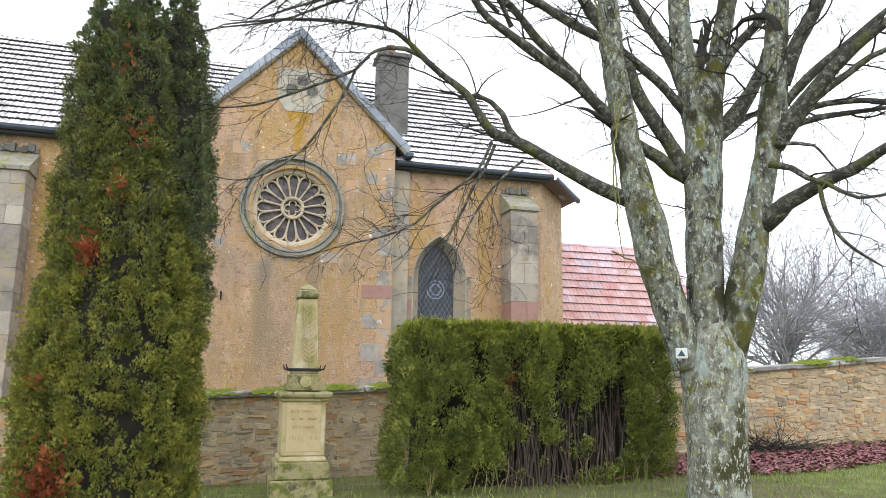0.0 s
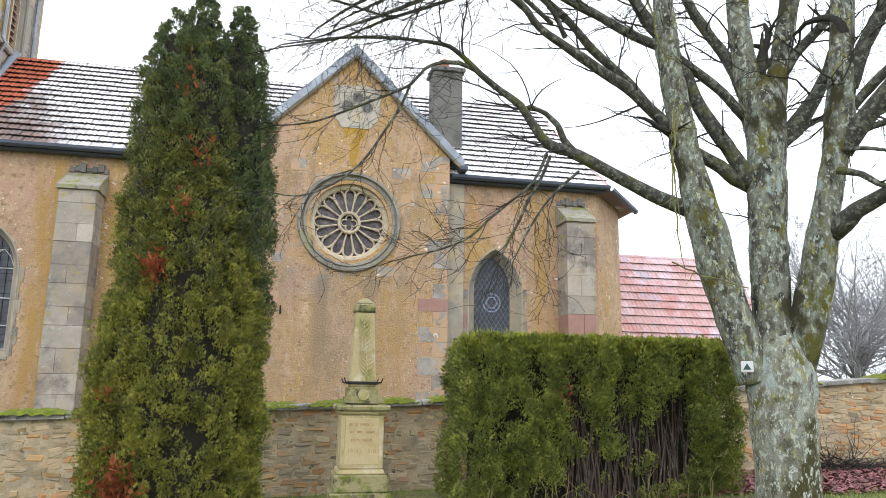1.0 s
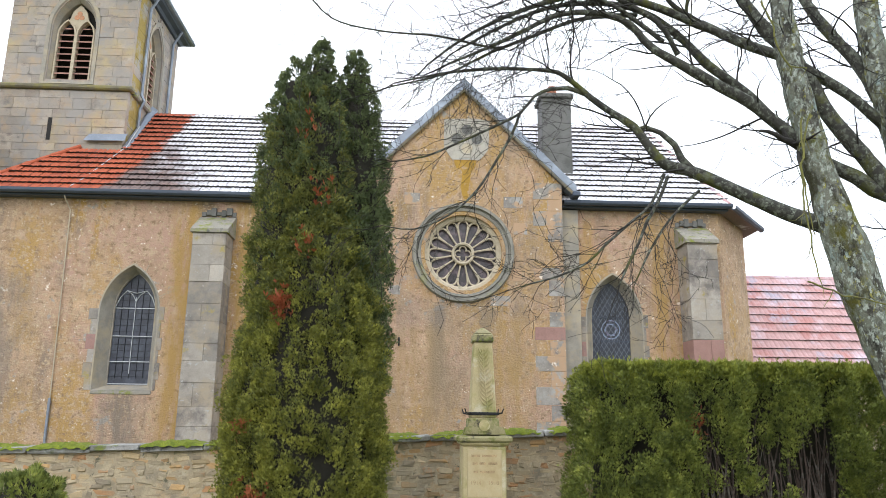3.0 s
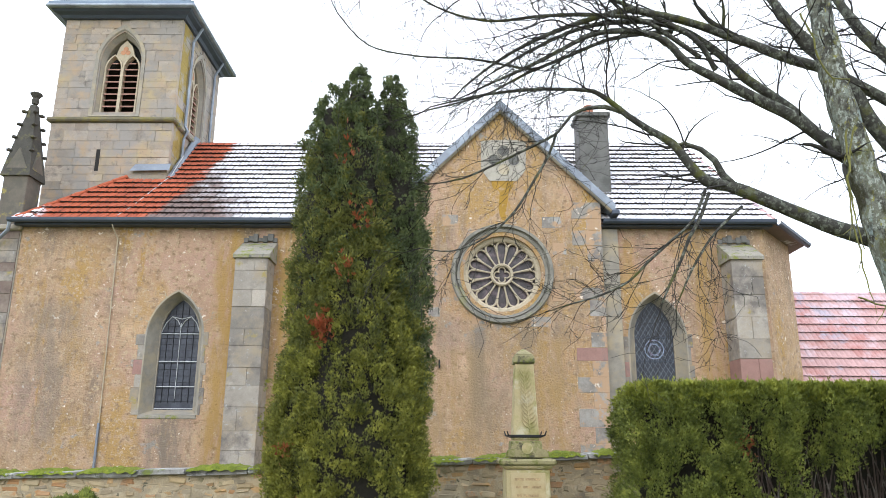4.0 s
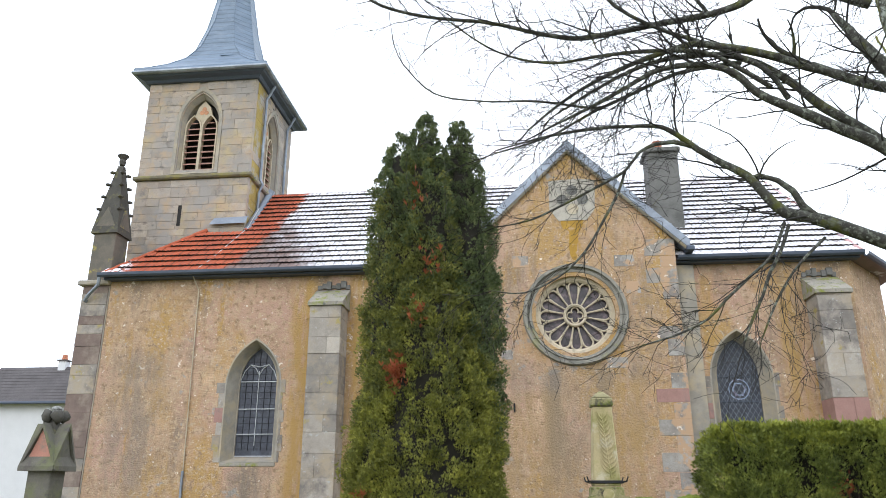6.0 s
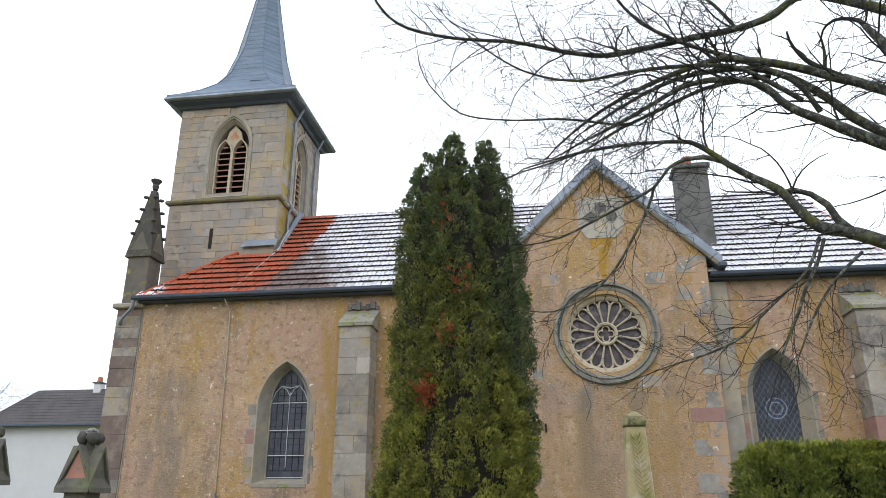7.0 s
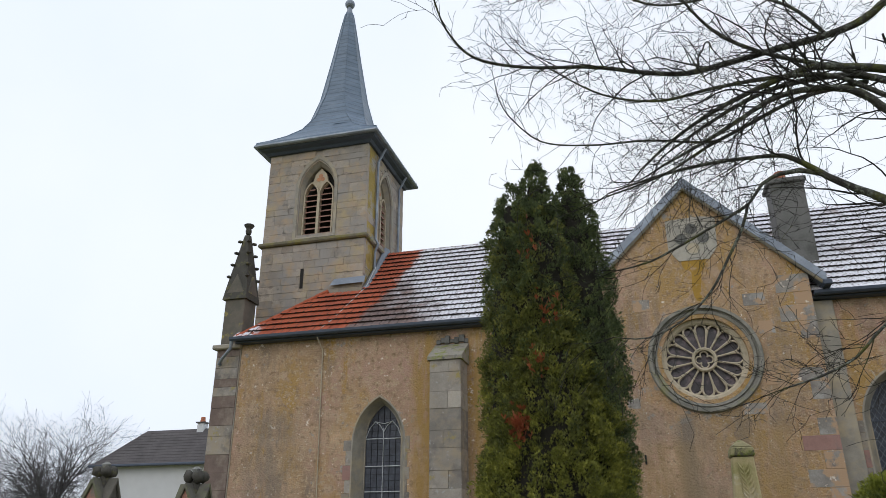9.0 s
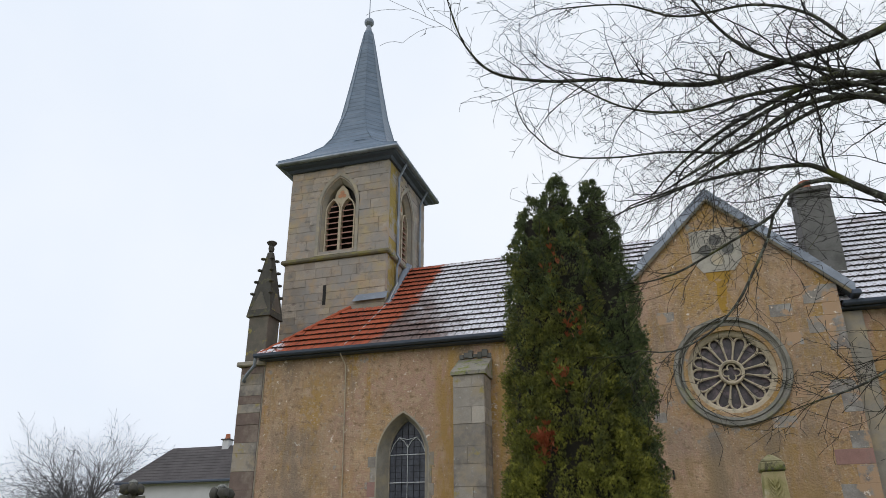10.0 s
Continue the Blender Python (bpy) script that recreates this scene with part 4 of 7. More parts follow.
def tower_walls():
    cpart("tower_wall", wall_with_holes([(TX0, 0), (TX1, 0), (TX1, 14.2), (TX0, 14.2)], [bell_opening_points()], TY0 + 0.02, 0.5), M_TOWER, tower)
    east = wall_with_holes([(TY0 + 0.52, 0), (TY1, 0), (TY1, 14.2), (TY0 + 0.52, 14.2)], [[(p[0] + 10.03 + TCY, p[1]) for p in bell_opening_points()]], 0, 0.5)
    bmesh.ops.transform(east, matrix=Matrix.Translation((TX1 - 0.02, 0, 0)) @ Matrix.Rotation(math.pi / 2, 4, 'Z'), verts=east.verts)
    cpart("tower_wall", east, M_TOWER, tower)
    cpart("tower_wall", slab(TX0 + 0.02, TX0 + 0.5, TY0 + 0.52, TY1, 0, 14.2), M_TOWER, tower)
    cpart("tower_wall", slab(TX0 + 0.5, TX1 - 0.52, TY1 - 0.5, TY1, 0, 14.2), M_TOWER, tower)
    rnd = random.Random(21)

    def courses(face, lo, hi, z0, z1, hole):
        z, k = z0, 0
        while z < z1 - 0.05:
            h = min(rnd.choice((0.22, 0.26, 0.3, 0.34)), z1 - z)
            if z1 - z - h < 0.12:
                h = z1 - z
            x = lo
            while x < hi - 0.01:
                w = rnd.uniform(0.32, 0.85)
                if hi - x - w < 0.25:
                    w = hi - x
                a, b = x, x + w
                x += w
                segs = [(a, b)]
                if hole:
                    c, hw, hz0, hz1 = hole
                    if z + h > hz0 and z < hz1:
                        full = hw if z < 12.75 else hw * max(0.0, 1 - ((z - 12.75) / (hz1 - 12.75)) ** 1.6)
                        segs = [(p, q) for p, q in ((a, min(b, c - full)), (max(a, c + full), b)) if q - p > 0.04]
                for p, q in segs:
                    e = rnd.uniform(0, 0.012)
                    if face == "front":
                        bm = slab(p + 0.002, q - 0.002, TY0 - e, TY0 + 0.15, z + 0.002, z + h - 0.002, bevel=0.005)
                    else:
                        bm = slab(TX1 - 0.15, TX1 + e, p + 0.002, q - 0.002, z + 0.002, z + h - 0.002, bevel=0.005)
                    mat = M_LICHEN if face == "right" and p < TY0 + 0.5 and rnd.random() < 0.9 else M_TOWER
                    cpart("stone_block", bm, mat, tower)
            z += h
            k += 1
    courses("front", TX0, TX1, 7.0, 10.7, None)
    courses("front", TX0, TX1, 10.86, 14.2, (-10.03, 0.76, 11.0, 14.0))
    courses("right", TY0 + 0.152, TY1, 9.0, 10.7, None)
    courses("right", TY0 + 0.152, TY1, 10.86, 14.2, (TCY, 0.76, 11.0, 14.0))
    cpart("string_course", slab(TX0 - 0.12, TX1 + 0.12, TY0 - 0.12, TY0 + 0.2, 10.72, 10.86, bevel=0.04), M_LICHENDARK, tower)
    cpart("string_course", slab(TX1 - 0.1, TX1 + 0.12, TY0 + 0.2, TY1 + 0.1, 10.7, 10.86, bevel=0.04), M_MOSSY, tower)
    cpart("string_course", slab(TX0 - 0.12, TX0 + 0.1, TY0 + 0.2, TY1 + 0.1, 10.7, 10.86, bevel=0.04), M_MOSSY, tower)
    cpart("slit_window", slab(-10.39, -10.28, TY0 - 0.015, TY0 + 0.1, 9.18, 9.85), M_DARK, tower, "narrow dark slit opening")


M_LICHENDARK = material("dark_lichened_stone", (0.17, 0.15, 0.10), 0.95, [((0.24, 0.21, 0.06), 2.0, 0.58, 0.08)], 3.0, 50.0, 0.2, 0.5)
M_TOWER = material("tower_sandstone", (0.365, 0.305, 0.25), 0.92, [((0.42, 0.33, 0.19), 0.6, 0.55, 0.06), ((0.24, 0.19, 0.165), 2.4, 0.60, 0.04, (1, 1, 2.2)), ((0.30, 0.275, 0.25), 0.9, 0.50, 0.1), ((0.41, 0.30, 0.20), 1.7, 0.6, 0.08), ((0.20, 0.175, 0.155), 1.4, 0.63, 0.06), ((0.18, 0.16, 0.145), 3.0, 0.66, 0.05)],
                   2.0, 45.0, 0.16, 0.5, random_by="object", random_amount=0.3)
tower_walls()


def bell_opening():
    """Two-light louvred opening facing -y, round the tower's axis."""
    g = []
    cx = -10.03
    y = TY0
    inner = arch_points(cx, 0.54, 11.05, 12.75, 13.62)
    outer = arch_points(cx, 0.66, 10.95, 12.75, 13.82)
    hood = arch_points(cx, 0.76, 10.9, 12.75, 13.97)
    bm = ring_sweep(bmesh.new(), [[(a[0], y + 0.22, a[1]), (b[0], y - 0.02, b[1]), (c[0], y - 0.03, c[1]), (c[0], y + 0.1, c[1]), (a[0], y + 0.45, a[1])] for a, b, c in zip(inner, outer, hood)])
    bmesh.ops.recalc_face_normals(bm, faces=bm.faces)
    g.append(("surround", bm, M_STONE))
    for s in (-1, 1):
        lx = cx + s * 0.27
        li, lo = arch_points(lx, 0.225, 11.06, 12.55, 13.0), arch_points(lx, 0.27, 11.05, 12.55, 13.05)
        g.append(("light_frame", frame_band(li, lo, y + 0.16, y + 0.34), M_TRACERY))
        for i in range(9):
            z = 11.1 + i * 0.205
            hw = 0.215 if z < 12.5 else 0.215 * max(0.25, 1 - (z - 12.5) / 0.45)
            bm = bmesh.new()
            extrude_poly(bm, [(lx - hw, y + 0.2, z), (lx - hw, y + 0.2, z + 0.035), (lx - hw, y + 0.42, z + 0.16), (lx - hw, y + 0.42, z + 0.125)], (2 * hw, 0, 0))
            g.append(("louvre", bm, M_LOUVRE))
    # head above the two lights with a pierced trefoil
    bm = bmesh.new()
    extrude_poly(bm, [(cx - 0.3, y + 0.25, 13.0), (cx, y + 0.25, 12.72), (cx + 0.3, y + 0.25, 13.0), (cx + 0.2, y + 0.25, 13.36), (cx, y + 0.25, 13.58), (cx - 0.2, y + 0.25, 13.36)], (0, 0.1, 0))
    g.append(("tracery_head", bm, M_TRACERY))
    for a in (math.pi / 2, math.pi * 7 / 6, math.pi * 11 / 6):
        bm = bmesh.new()
        cyl_y(bm, cx + 0.085 * math.cos(a), 13.2 + 0.085 * math.sin(a), y + 0.238, y + 0.26, 0.075, 14)
        g.append(("trefoil", bm, material("trefoil_glow", (0.5, 0.25, 0.14), 0.9) if not g or "trefoil" not in [q[0] for q in g] else g[-1][2]))
    # flat dark sheet in place of the shade behind the louvres
    g.append(("dark_back", slab(cx - 0.6, cx + 0.6, y + 0.47, y + 0.49, 11.0, 13.7), M_DARK))
    return g


for turn in (Matrix.Identity(4), Matrix.Translation((TCX, TCY, 0)) @ Matrix.Rotation(math.pi / 2, 4, 'Z') @ Matrix.Translation((-0.02 - TCX + 0.0, -TCY, 0))):
    root = None
    for name, bm, mat in bell_opening():
        bmesh.ops.transform(bm, matrix=turn, verts=bm.verts)
        if root is None:
            root = cpart("bell_opening", bm, mat, tower, "pointed two-light opening with brown louvres")
        else:
            cpart(name, bm, mat, root)


def spire():
    """Bell-cast slate roof: square eaves swept up into an eight-sided needle."""
    bm = bmesh.new()
    prof = [(2.25, 14.43, 0.0), (2.22, 14.52, 0.0), (1.95, 14.72, 0.08), (1.62, 15.03, 0.25), (1.34, 15.4, 0.5), (1.1, 16.0, 0.78), (0.82, 17.2, 1.0), (0.52, 19.0, 1.0), (0.26, 20.7, 1.0), (0.15, 21.35, 1.0)]
    loops = []
    for r, z, k in prof:
        lp = []
        for i in range(8):
            a = (i + 0.5) * math.tau / 8
            # square corner pairs blend into a regular octagon
            sq = Vector((math.cos(a), math.sin(a)))
            sq = sq / max(abs(sq.x), abs(sq.y))
            corner = Vector((math.copysign(1, sq.x), math.copysign(1, sq.y)))
            oc = Vector((math.cos(a), math.sin(a))) / math.cos(math.tau / 16)
            p = corner.lerp(oc, k) if k > 0 else corner.lerp(sq, 0.02)
            lp.append((TCX + p.x * r, TCY + p.y * r, z))
        loops.append(lp)
    ring_sweep(bm, loops, closed=False, caps=True)
    bmesh.ops.recalc_face_normals(bm, faces=bm.faces)
    sp = cpart("spire", bm, M_SLATE, tower, "blue-grey slate spire with swept eaves")
    # courses of slate as fine steps
    for z, r in ((14.2, 2.28),):
        bm = bmesh.new()
        box(bm, TCX - r, TCX + r, TCY - r, TCY + r, 14.33, 14.45, bevel=0.04)
        cpart("eaves_gutter", bm, M_ZINC, sp, "dark metal gutter round the eaves")
    bm = bmesh.new()
    ring_sweep(bm, [[(TCX + sx * q, TCY + sy * q, z) for sx, sy in ((-1, -1), (1, -1), (1, 1), (-1, 1))] for q, z in ((1.82, 14.14), (1.9, 14.14), (1.96, 14.22), (2.1, 14.27), (2.16, 14.34), (1.82, 14.34))], closed=False, caps=True)
    bmesh.ops.recalc_face_normals(bm, faces=bm.faces)
    # dark gutter metal also paints in the short shadow below the overhang
    cpart("cornice", bm, M_DARKZINC, sp)
    for i in range(8):
        bm = bmesh.new()
        tube(bm, [lp[i] for lp in loops[1:]], [0.022] * (len(loops) - 1), 5)
        cpart("hip_roll", bm, M_SLATE, sp)
    bm = bmesh.new()
    tube(bm, [(TCX, TCY, 21.2), (TCX, TCY, 21.6), (TCX, TCY, 21.75)], [0.16, 0.1, 0.08], 10)
    bmesh.ops.create_uvsphere(bm, u_segments=14, v_segments=8, radius=0.2, matrix=Matrix.Translation((TCX, TCY, 21.85)))
    tube(bm, [(TCX, TCY, 21.95), (TCX, TCY, 23.3)], [0.025, 0.015], 6)
    cpart("finial", bm, M_ZINC, sp, "zinc ball finial with a rod")
    bm = bmesh.new()
    extrude_poly(bm, [(TCX + 0.5, TCY - 1.28, 15.6), (TCX + 0.75, TCY - 1.34, 15.42), (TCX + 0.25, TCY - 1.36, 15.42)], (0, 0.3, 0.02))
    cpart("roof_vent", bm, M_SLATE, sp)


spire()
for x, y in ((TX1 + 0.08, 20.75), (TX1 + 0.08, 22.95)):
    bm = bmesh.new()
    tube(bm, [(x + 0.25, y, 14.3), (x, y, 13.8), (x, y, 10.95), (x + 0.1, y, 10.75), (x, y, 10.5), (x, y, 9.9 if y < 22 else 10.2)], [0.045] * 6, 8)
    cpart("downpipe", bm, M_ZINC, tower, "zinc downpipe")


def pinnacle():
    x0, x1, y0, y1 = -12.0, -11.34, YN - 0.06, YN + 0.6
    cx, cy = (x0 + x1) / 2, (y0 + y1) / 2
    pin = cpart("pinnacle", slab(x0, x1, y0, y1, 7.06, 8.55, bevel=0.02), M_PINSTONE, church, "dark weathered crocketed stone pinnacle")
    bm = bmesh.new()
    for k in range(4):
        rot = Matrix.Translation((cx, cy, 0)) @ Matrix.Rotation(k * math.pi / 2, 4, 'Z')
        sub = bmesh.new()
        extrude_poly(sub, [(-0.36, -0.37, 8.5), (0.36, -0.37, 8.5), (0.0, -0.37, 9.25)], (0, 0.3, 0.05))
        bmesh.ops.transform(sub, matrix=rot, verts=sub.verts)
        me = mesh_of("tmp", sub)
        bm.from_mesh(me)
        bpy.data.meshes.remove(me)
    cpart("gablet", bm, M_PINSTONE, pin)
    bm = bmesh.new()
    loops = [[(cx + sx * r, cy + sy * r, z) for sx, sy in ((-1, -1), (1, -1), (1, 1), (-1, 1))] for r, z in ((0.40, 8.45), (0.33, 8.95), (0.075, 10.65))]
    ring_sweep(bm, loops, closed=False, caps=True)
    cpart("needle", bm, M_DARKSTONE, pin)
    for k in range(4):
        for j in range(4):
            z = 9.2 + j * 0.4
            r = 0.30 - (z - 9.1) * 0.14 + 0.05
            bm = bmesh.new()
            a = k * math.pi / 2 + math.pi / 4
            c = Vector((cx + r * 1.3 * math.cos(a), cy + r * 1.3 * math.sin(a), z))
            bmesh.ops.create_icosphere(bm, subdivisions=1, radius=0.075, matrix=Matrix.Translation(c) @ Matrix.Diagonal((1.2, 1.2, 0.7, 1)))
            cpart("crocket", bm, M_DARKSTONE, pin)
    bm = bmesh.new()
    tube(bm, [(cx, cy, 10.7), (cx, cy, 10.8), (cx, cy, 10.88), (cx, cy, 11.0), (cx, cy, 11.03)], [0.08, 0.1, 0.08, 0.17, 0.14], 8)
    cpart("finial", bm, M_DARKSTONE, pin)


M_PINSTONE = material("pinnacle_stone", (0.15, 0.13, 0.105), 0.95, [((0.12, 0.11, 0.09), 2.5, 0.52, 0.08), ((0.3, 0.25, 0.08), 3.5, 0.64, 0.05)], 3.0, 50.0, 0.2, 0.5)
M_DARKSTONE = material("weathered_dark_stone", (0.07, 0.065, 0.055), 0.95, [((0.13, 0.12, 0.06), 4.0, 0.6, 0.06)], 3.0, 50.0, 0.25, 0.5)
pinnacle()


# ---- churchyard wall ----
def wall_top(x):
    xs = (-20, -7.35, -2.97, 0.42, 2.64, 9.69, 12.6, 30)
    zs = (0.8, 1.07, 1.2, 1.345, 1.455, 1.86, 2.12, 2.95)
    return float(np.interp(x, xs, zs))


def yard_wall():
    wall = thing("churchyard_wall", "low rubble stone churchyard wall with mossy flat coping", "stone wall", kind="structure", at=(3, 12.2, 0))
    lo, hi = -7.5, 22.0
    bm = bmesh.new()
    n = 60
    loops = []
    for i in range(n + 1):
        x = lo + (hi - lo) * i / n
        loops.append([(x, 12.03, ground_z(x, 12) - 0.3), (x, 12.4, ground_z(x, 12) - 0.3), (x, 12.4, wall_top(x) - 0.09), (x, 12.03, wall_top(x) - 0.09)])
    ring_sweep(bm, loops, closed=False, caps=True)
    bmesh.ops.recalc_face_normals(bm, faces=bm.faces)
    cpart("wall_core", bm, M_MORTAR, wall)
    # coping slabs and moss cushions
    rnd = random.Random(4)
    x = lo
    while x < hi:
        w = rnd.uniform(0.55, 1.05)
        bm = slab(-w / 2 + 0.006, w / 2 - 0.006, -0.27, 0.27, -0.05, 0.045, bevel=0.015)
        for v in bm.verts:
            v.co += Vector((rnd.uniform(-0.01, 0.01), rnd.uniform(-0.02, 0.02), rnd.uniform(-0.006, 0.006)))
        tilt = math.atan2(wall_top(x + w) - wall_top(x), w)
        bmesh.ops.transform(bm, matrix=Matrix.Translation((x + w / 2, 12.2, wall_top(x + w / 2) - 0.045 + rnd.uniform(-0.012, 0.012))) @ Matrix.Rotation(-tilt, 4, 'Y'), verts=bm.verts)
        cpart("coping_slab", bm, M_COPING, wall)
        moss = 0.4 if x < -3 else (0.85 if x < 3.5 else 0.25)
        if rnd.random() < moss:
            mw = w * rnd.uniform(0.6, 1.05)
            bm = bmesh.new()
            bmesh.ops.create_grid(bm, x_segments=24, y_segments=10, size=0.5)
            for v in bm.verts:
                u, q = v.co.x * 2, v.co.y * 2
                k = 1.5 * max(0.0, 1 - abs(u) ** 3) * max(0.0, 1 - abs(q) ** 6)
                v.co = Vector((v.co.x * mw + 0.02 * noise.noise((q * 5, x, 0)), v.co.y * 0.6 + 0.03 * noise.noise((x + u * 6, q, 4)), -0.012 + 0.035 * k + 0.035 * noise.noise((x + u * 5, q * 4, 1)) * k - 0.05 * (abs(q) > 0.95) * (0.5 + noise.noise((x + u * 5, 3, 1)))))
            bmesh.ops.transform(bm, matrix=Matrix.Translation((x + w / 2, 12.19, wall_top(x + w / 2) + 0.0)) @ Matrix.Rotation(-tilt, 4, 'Y'), verts=bm.verts)
            cpart("moss_cushion", bm, M_MOSS, wall, smooth=True)
        x += w
    # rubble stones
    shapes = []
    for s in range(14):
        r = random.Random(100 + s)
        bm = slab(-0.5, 0.5, -0.5, 0.5, -0.5, 0.5, bevel=0.13)
        for v in bm.verts:
            v.co += Vector((r.uniform(-0.15, 0.15), r.uniform(-0.06, 0.06), r.uniform(-0.2, 0.2)))
        shapes.append(mesh_of("wall_stone", bm))
        shapes[-1].materials.append(M_RUBBLE)
    rest_v, rest_f, made = [], [], 0
    z_off = 0.0
    k = 0
    while z_off < 2.0:
        h = rnd.uniform(0.06, 0.125)
        x = lo - rnd.uniform(0, 0.3)
        while x < min(hi, 15.5):
            w = rnd.uniform(0.10, 0.34)
            zb = max(ground_z(x, 12) - 0.12, wall_top(x) - 0.1 - 1.75) + z_off
            zb = wall_top(x + w / 2) - 0.095 - z_off - h
            if zb > ground_z(x, 12) - 0.12:
                m = Matrix.Translation((x + w / 2, (12.1 if x < 5 else 12.094) + rnd.uniform(-0.012, 0.012), zb + h / 2 + rnd.uniform(-0.03, 0.03))) @ Matrix.Rotation(rnd.gauss(0, 0.1), 4, 'Y') @ Matrix.Diagonal((w - 0.02, 0.16, h * rnd.uniform(0.7, 1.1), 1))
                me = rnd.choice(shapes)
                near = 0.2 < x < 2.4 or 6.9 < x < 8.6
                if near and made < 295:
                    ob = new("wall_stone", me)
                    ob.parent = wall
                    ob.matrix_parent_inverse = Matrix.Translation(-Vector(wall.location))
                    ob.matrix_basis = m
                    made += 1
                else:
                    b = len(rest_v)
                    rest_v += [tuple(m @ v.co) for v in me.vertices]
                    rest_f += [[b + i for i in p.vertices] for p in me.polygons]
            x += w
        z_off += h
    me = bpy.data.meshes.new("wall_stones")
    me.from_pydata(rest_v, [], rest_f)
    me.materials.append(M_RUBBLE_REST)
    ob = new("wall_stones", me)
    ob.parent = wall
    ob.matrix_parent_inverse = Matrix.Translation(-Vector(wall.location))
    tagged(ob, "rubble stones in lime mortar", kind="stuff")


M_COPING = material("coping_stone", (0.27, 0.26, 0.24), 0.9, [((0.45, 0.45, 0.43), 3.0, 0.57, 0.06), ((0.08, 0.08, 0.075), 4.0, 0.6, 0.06), ((0.17, 0.2, 0.04), 2.0, 0.62, 0.05)], 3.0, 50.0, 0.2, 0.5,
                    random_by="object", random_amount=0.2)
yard_wall()


# ---- war memorial ----
def memorial():
    cx, cy = 1.06, 10.65
    g = ground_z(cx, cy)
    mon = thing("war_memorial", "yellowish sandstone war memorial obelisk with carved palm frond", "monument", at=(cx, cy, g))

    def mp(name, bm, mat=M_GOLD, parent=mon, label="", smooth=False):
        return cpart(name, bm, mat, parent, label, smooth)

    def block(name, w, z0, z1, mat=M_GOLD, w2=None, bevel=0.015, **kw):
        h, k = w / 2, (w2 or w) / 2
        bm = bmesh.new()
        ring_sweep(bm, [[(cx + a * r, cy + b * r, z) for a, b in ((-1, -1), (1, -1), (1, 1), (-1, 1))] for r, z in ((h, z0), (k, z1))], closed=False, caps=True)
        bmesh.ops.bevel(bm, geom=bm.edges[:], offset=bevel, segments=1, affect='EDGES')
        bmesh.ops.recalc_face_normals(bm, faces=bm.faces)
        return mp(name, bm, mat, **kw)

    block("lower_step", 0.84, g - 0.1, 0.22, M_GOLDMOSS)
    block("upper_step", 0.74, 0.224, 0.45, M_GOLDMOSS)
    block("plinth_moulding", 0.66, 0.454, 0.52, w2=0.62)
    die = block("die", 0.60, 0.524, 1.24)
    block("neck_moulding", 0.62, 1.244, 1.29, w2=0.7)
    block("cornice", 0.76, 1.294, 1.38, M_GOLDMOSS, w2=0.78, bevel=0.025)
    block("base_block", 0.46, 1.384, 1.62, M_GOLDMOSS, w2=0.42)
    block("shaft", 0.37, 1.624, 2.68, w2=0.265)
    block("cap", 0.31, 2.684, 2.80, M_GOLDMOSS, w2=0.29)
    block("tip", 0.28, 2.804, 2.90, M_GOLDMOSS, w2=0.05)
    block("metal_band", 0.43, 1.66, 1.70, M_IRON, bevel=0.006, label="black iron band")
    for sx in (-1, 1):
        for sy in (-1, 1):
            bm = bmesh.new()
            tube(bm, [(cx + sx * 0.2, cy + sy * 0.2, 1.68), (cx + sx * 0.25, cy + sy * 0.25, 1.69), (cx + sx * 0.27, cy + sy * 0.27, 1.75)], [0.014, 0.012, 0.008], 6)
            mp("iron_hook", bm, M_IRON)
    # scrolled shield in front of the base block
    bm = bmesh.new()
    yb = cy - 0.235
    pts = [(cx - 0.3, 1.40), (cx + 0.3, 1.40), (cx + 0.27, 1.49), (cx + 0.16, 1.52), (cx + 0.1, 1.60), (cx, 1.63), (cx - 0.1, 1.60), (cx - 0.16, 1.52), (cx - 0.27, 1.49)]
    extrude_poly(bm, [(x, yb - 0.06, z) for x, z in pts], (0, 0.08, 0))
    mp("carved_scroll", bm, M_GOLDMOSS)
    for s in (-1, 1):
        bm = bmesh.new()
        cyl_y(bm, cx + s * 0.24, 1.45, yb - 0.085, yb - 0.05, 0.045, 12)
        mp("volute", bm, M_GOLDMOSS)
    bm = bmesh.new()
    cyl_y(bm, cx, 1.52, yb - 0.09, yb - 0.05, 0.075, 14)
    mp("medallion", bm, M_GOLD)
    # palm frond in relief

    def face_y(z):
        return cy - (0.185 - (z - 1.624) / 1.056 * 0.0525) - 0.004
    bm = bmesh.new()
    tube(bm, [(cx + 0.06 - 0.08 * k, face_y(1.72 + 0.86 * k), 1.72 + 0.86 * k) for k in np.linspace(0, 1, 8)], [0.012] * 7 + [0.006], 6)
    mp("palm_stem", bm)
    for k in range(13):
        f = k / 13
        z = 1.78 + 0.78 * f
        x = cx + 0.06 - 0.08 * (z - 1.72) / 0.86
        ln = 0.155 * (1 - 0.45 * f)
        for s in (-1, 1):
            bm = bmesh.new()
            pts = [(x, face_y(z) - 0.004, z), (x + s * ln * 0.4, face_y(z + 0.05) - 0.008, z + 0.045), (x + s * ln * 0.75, face_y(z + 0.1) - 0.004, z + 0.12)]
            pts = [(max(cx - 0.15, min(cx + 0.15, p[0])), p[1], p[2]) for p in pts]
            tube(bm, pts, [0.008, 0.013, 0.003], 5)
            mp("palm_leaf", bm)
    # panel and inscription
    yf = cy - 0.30
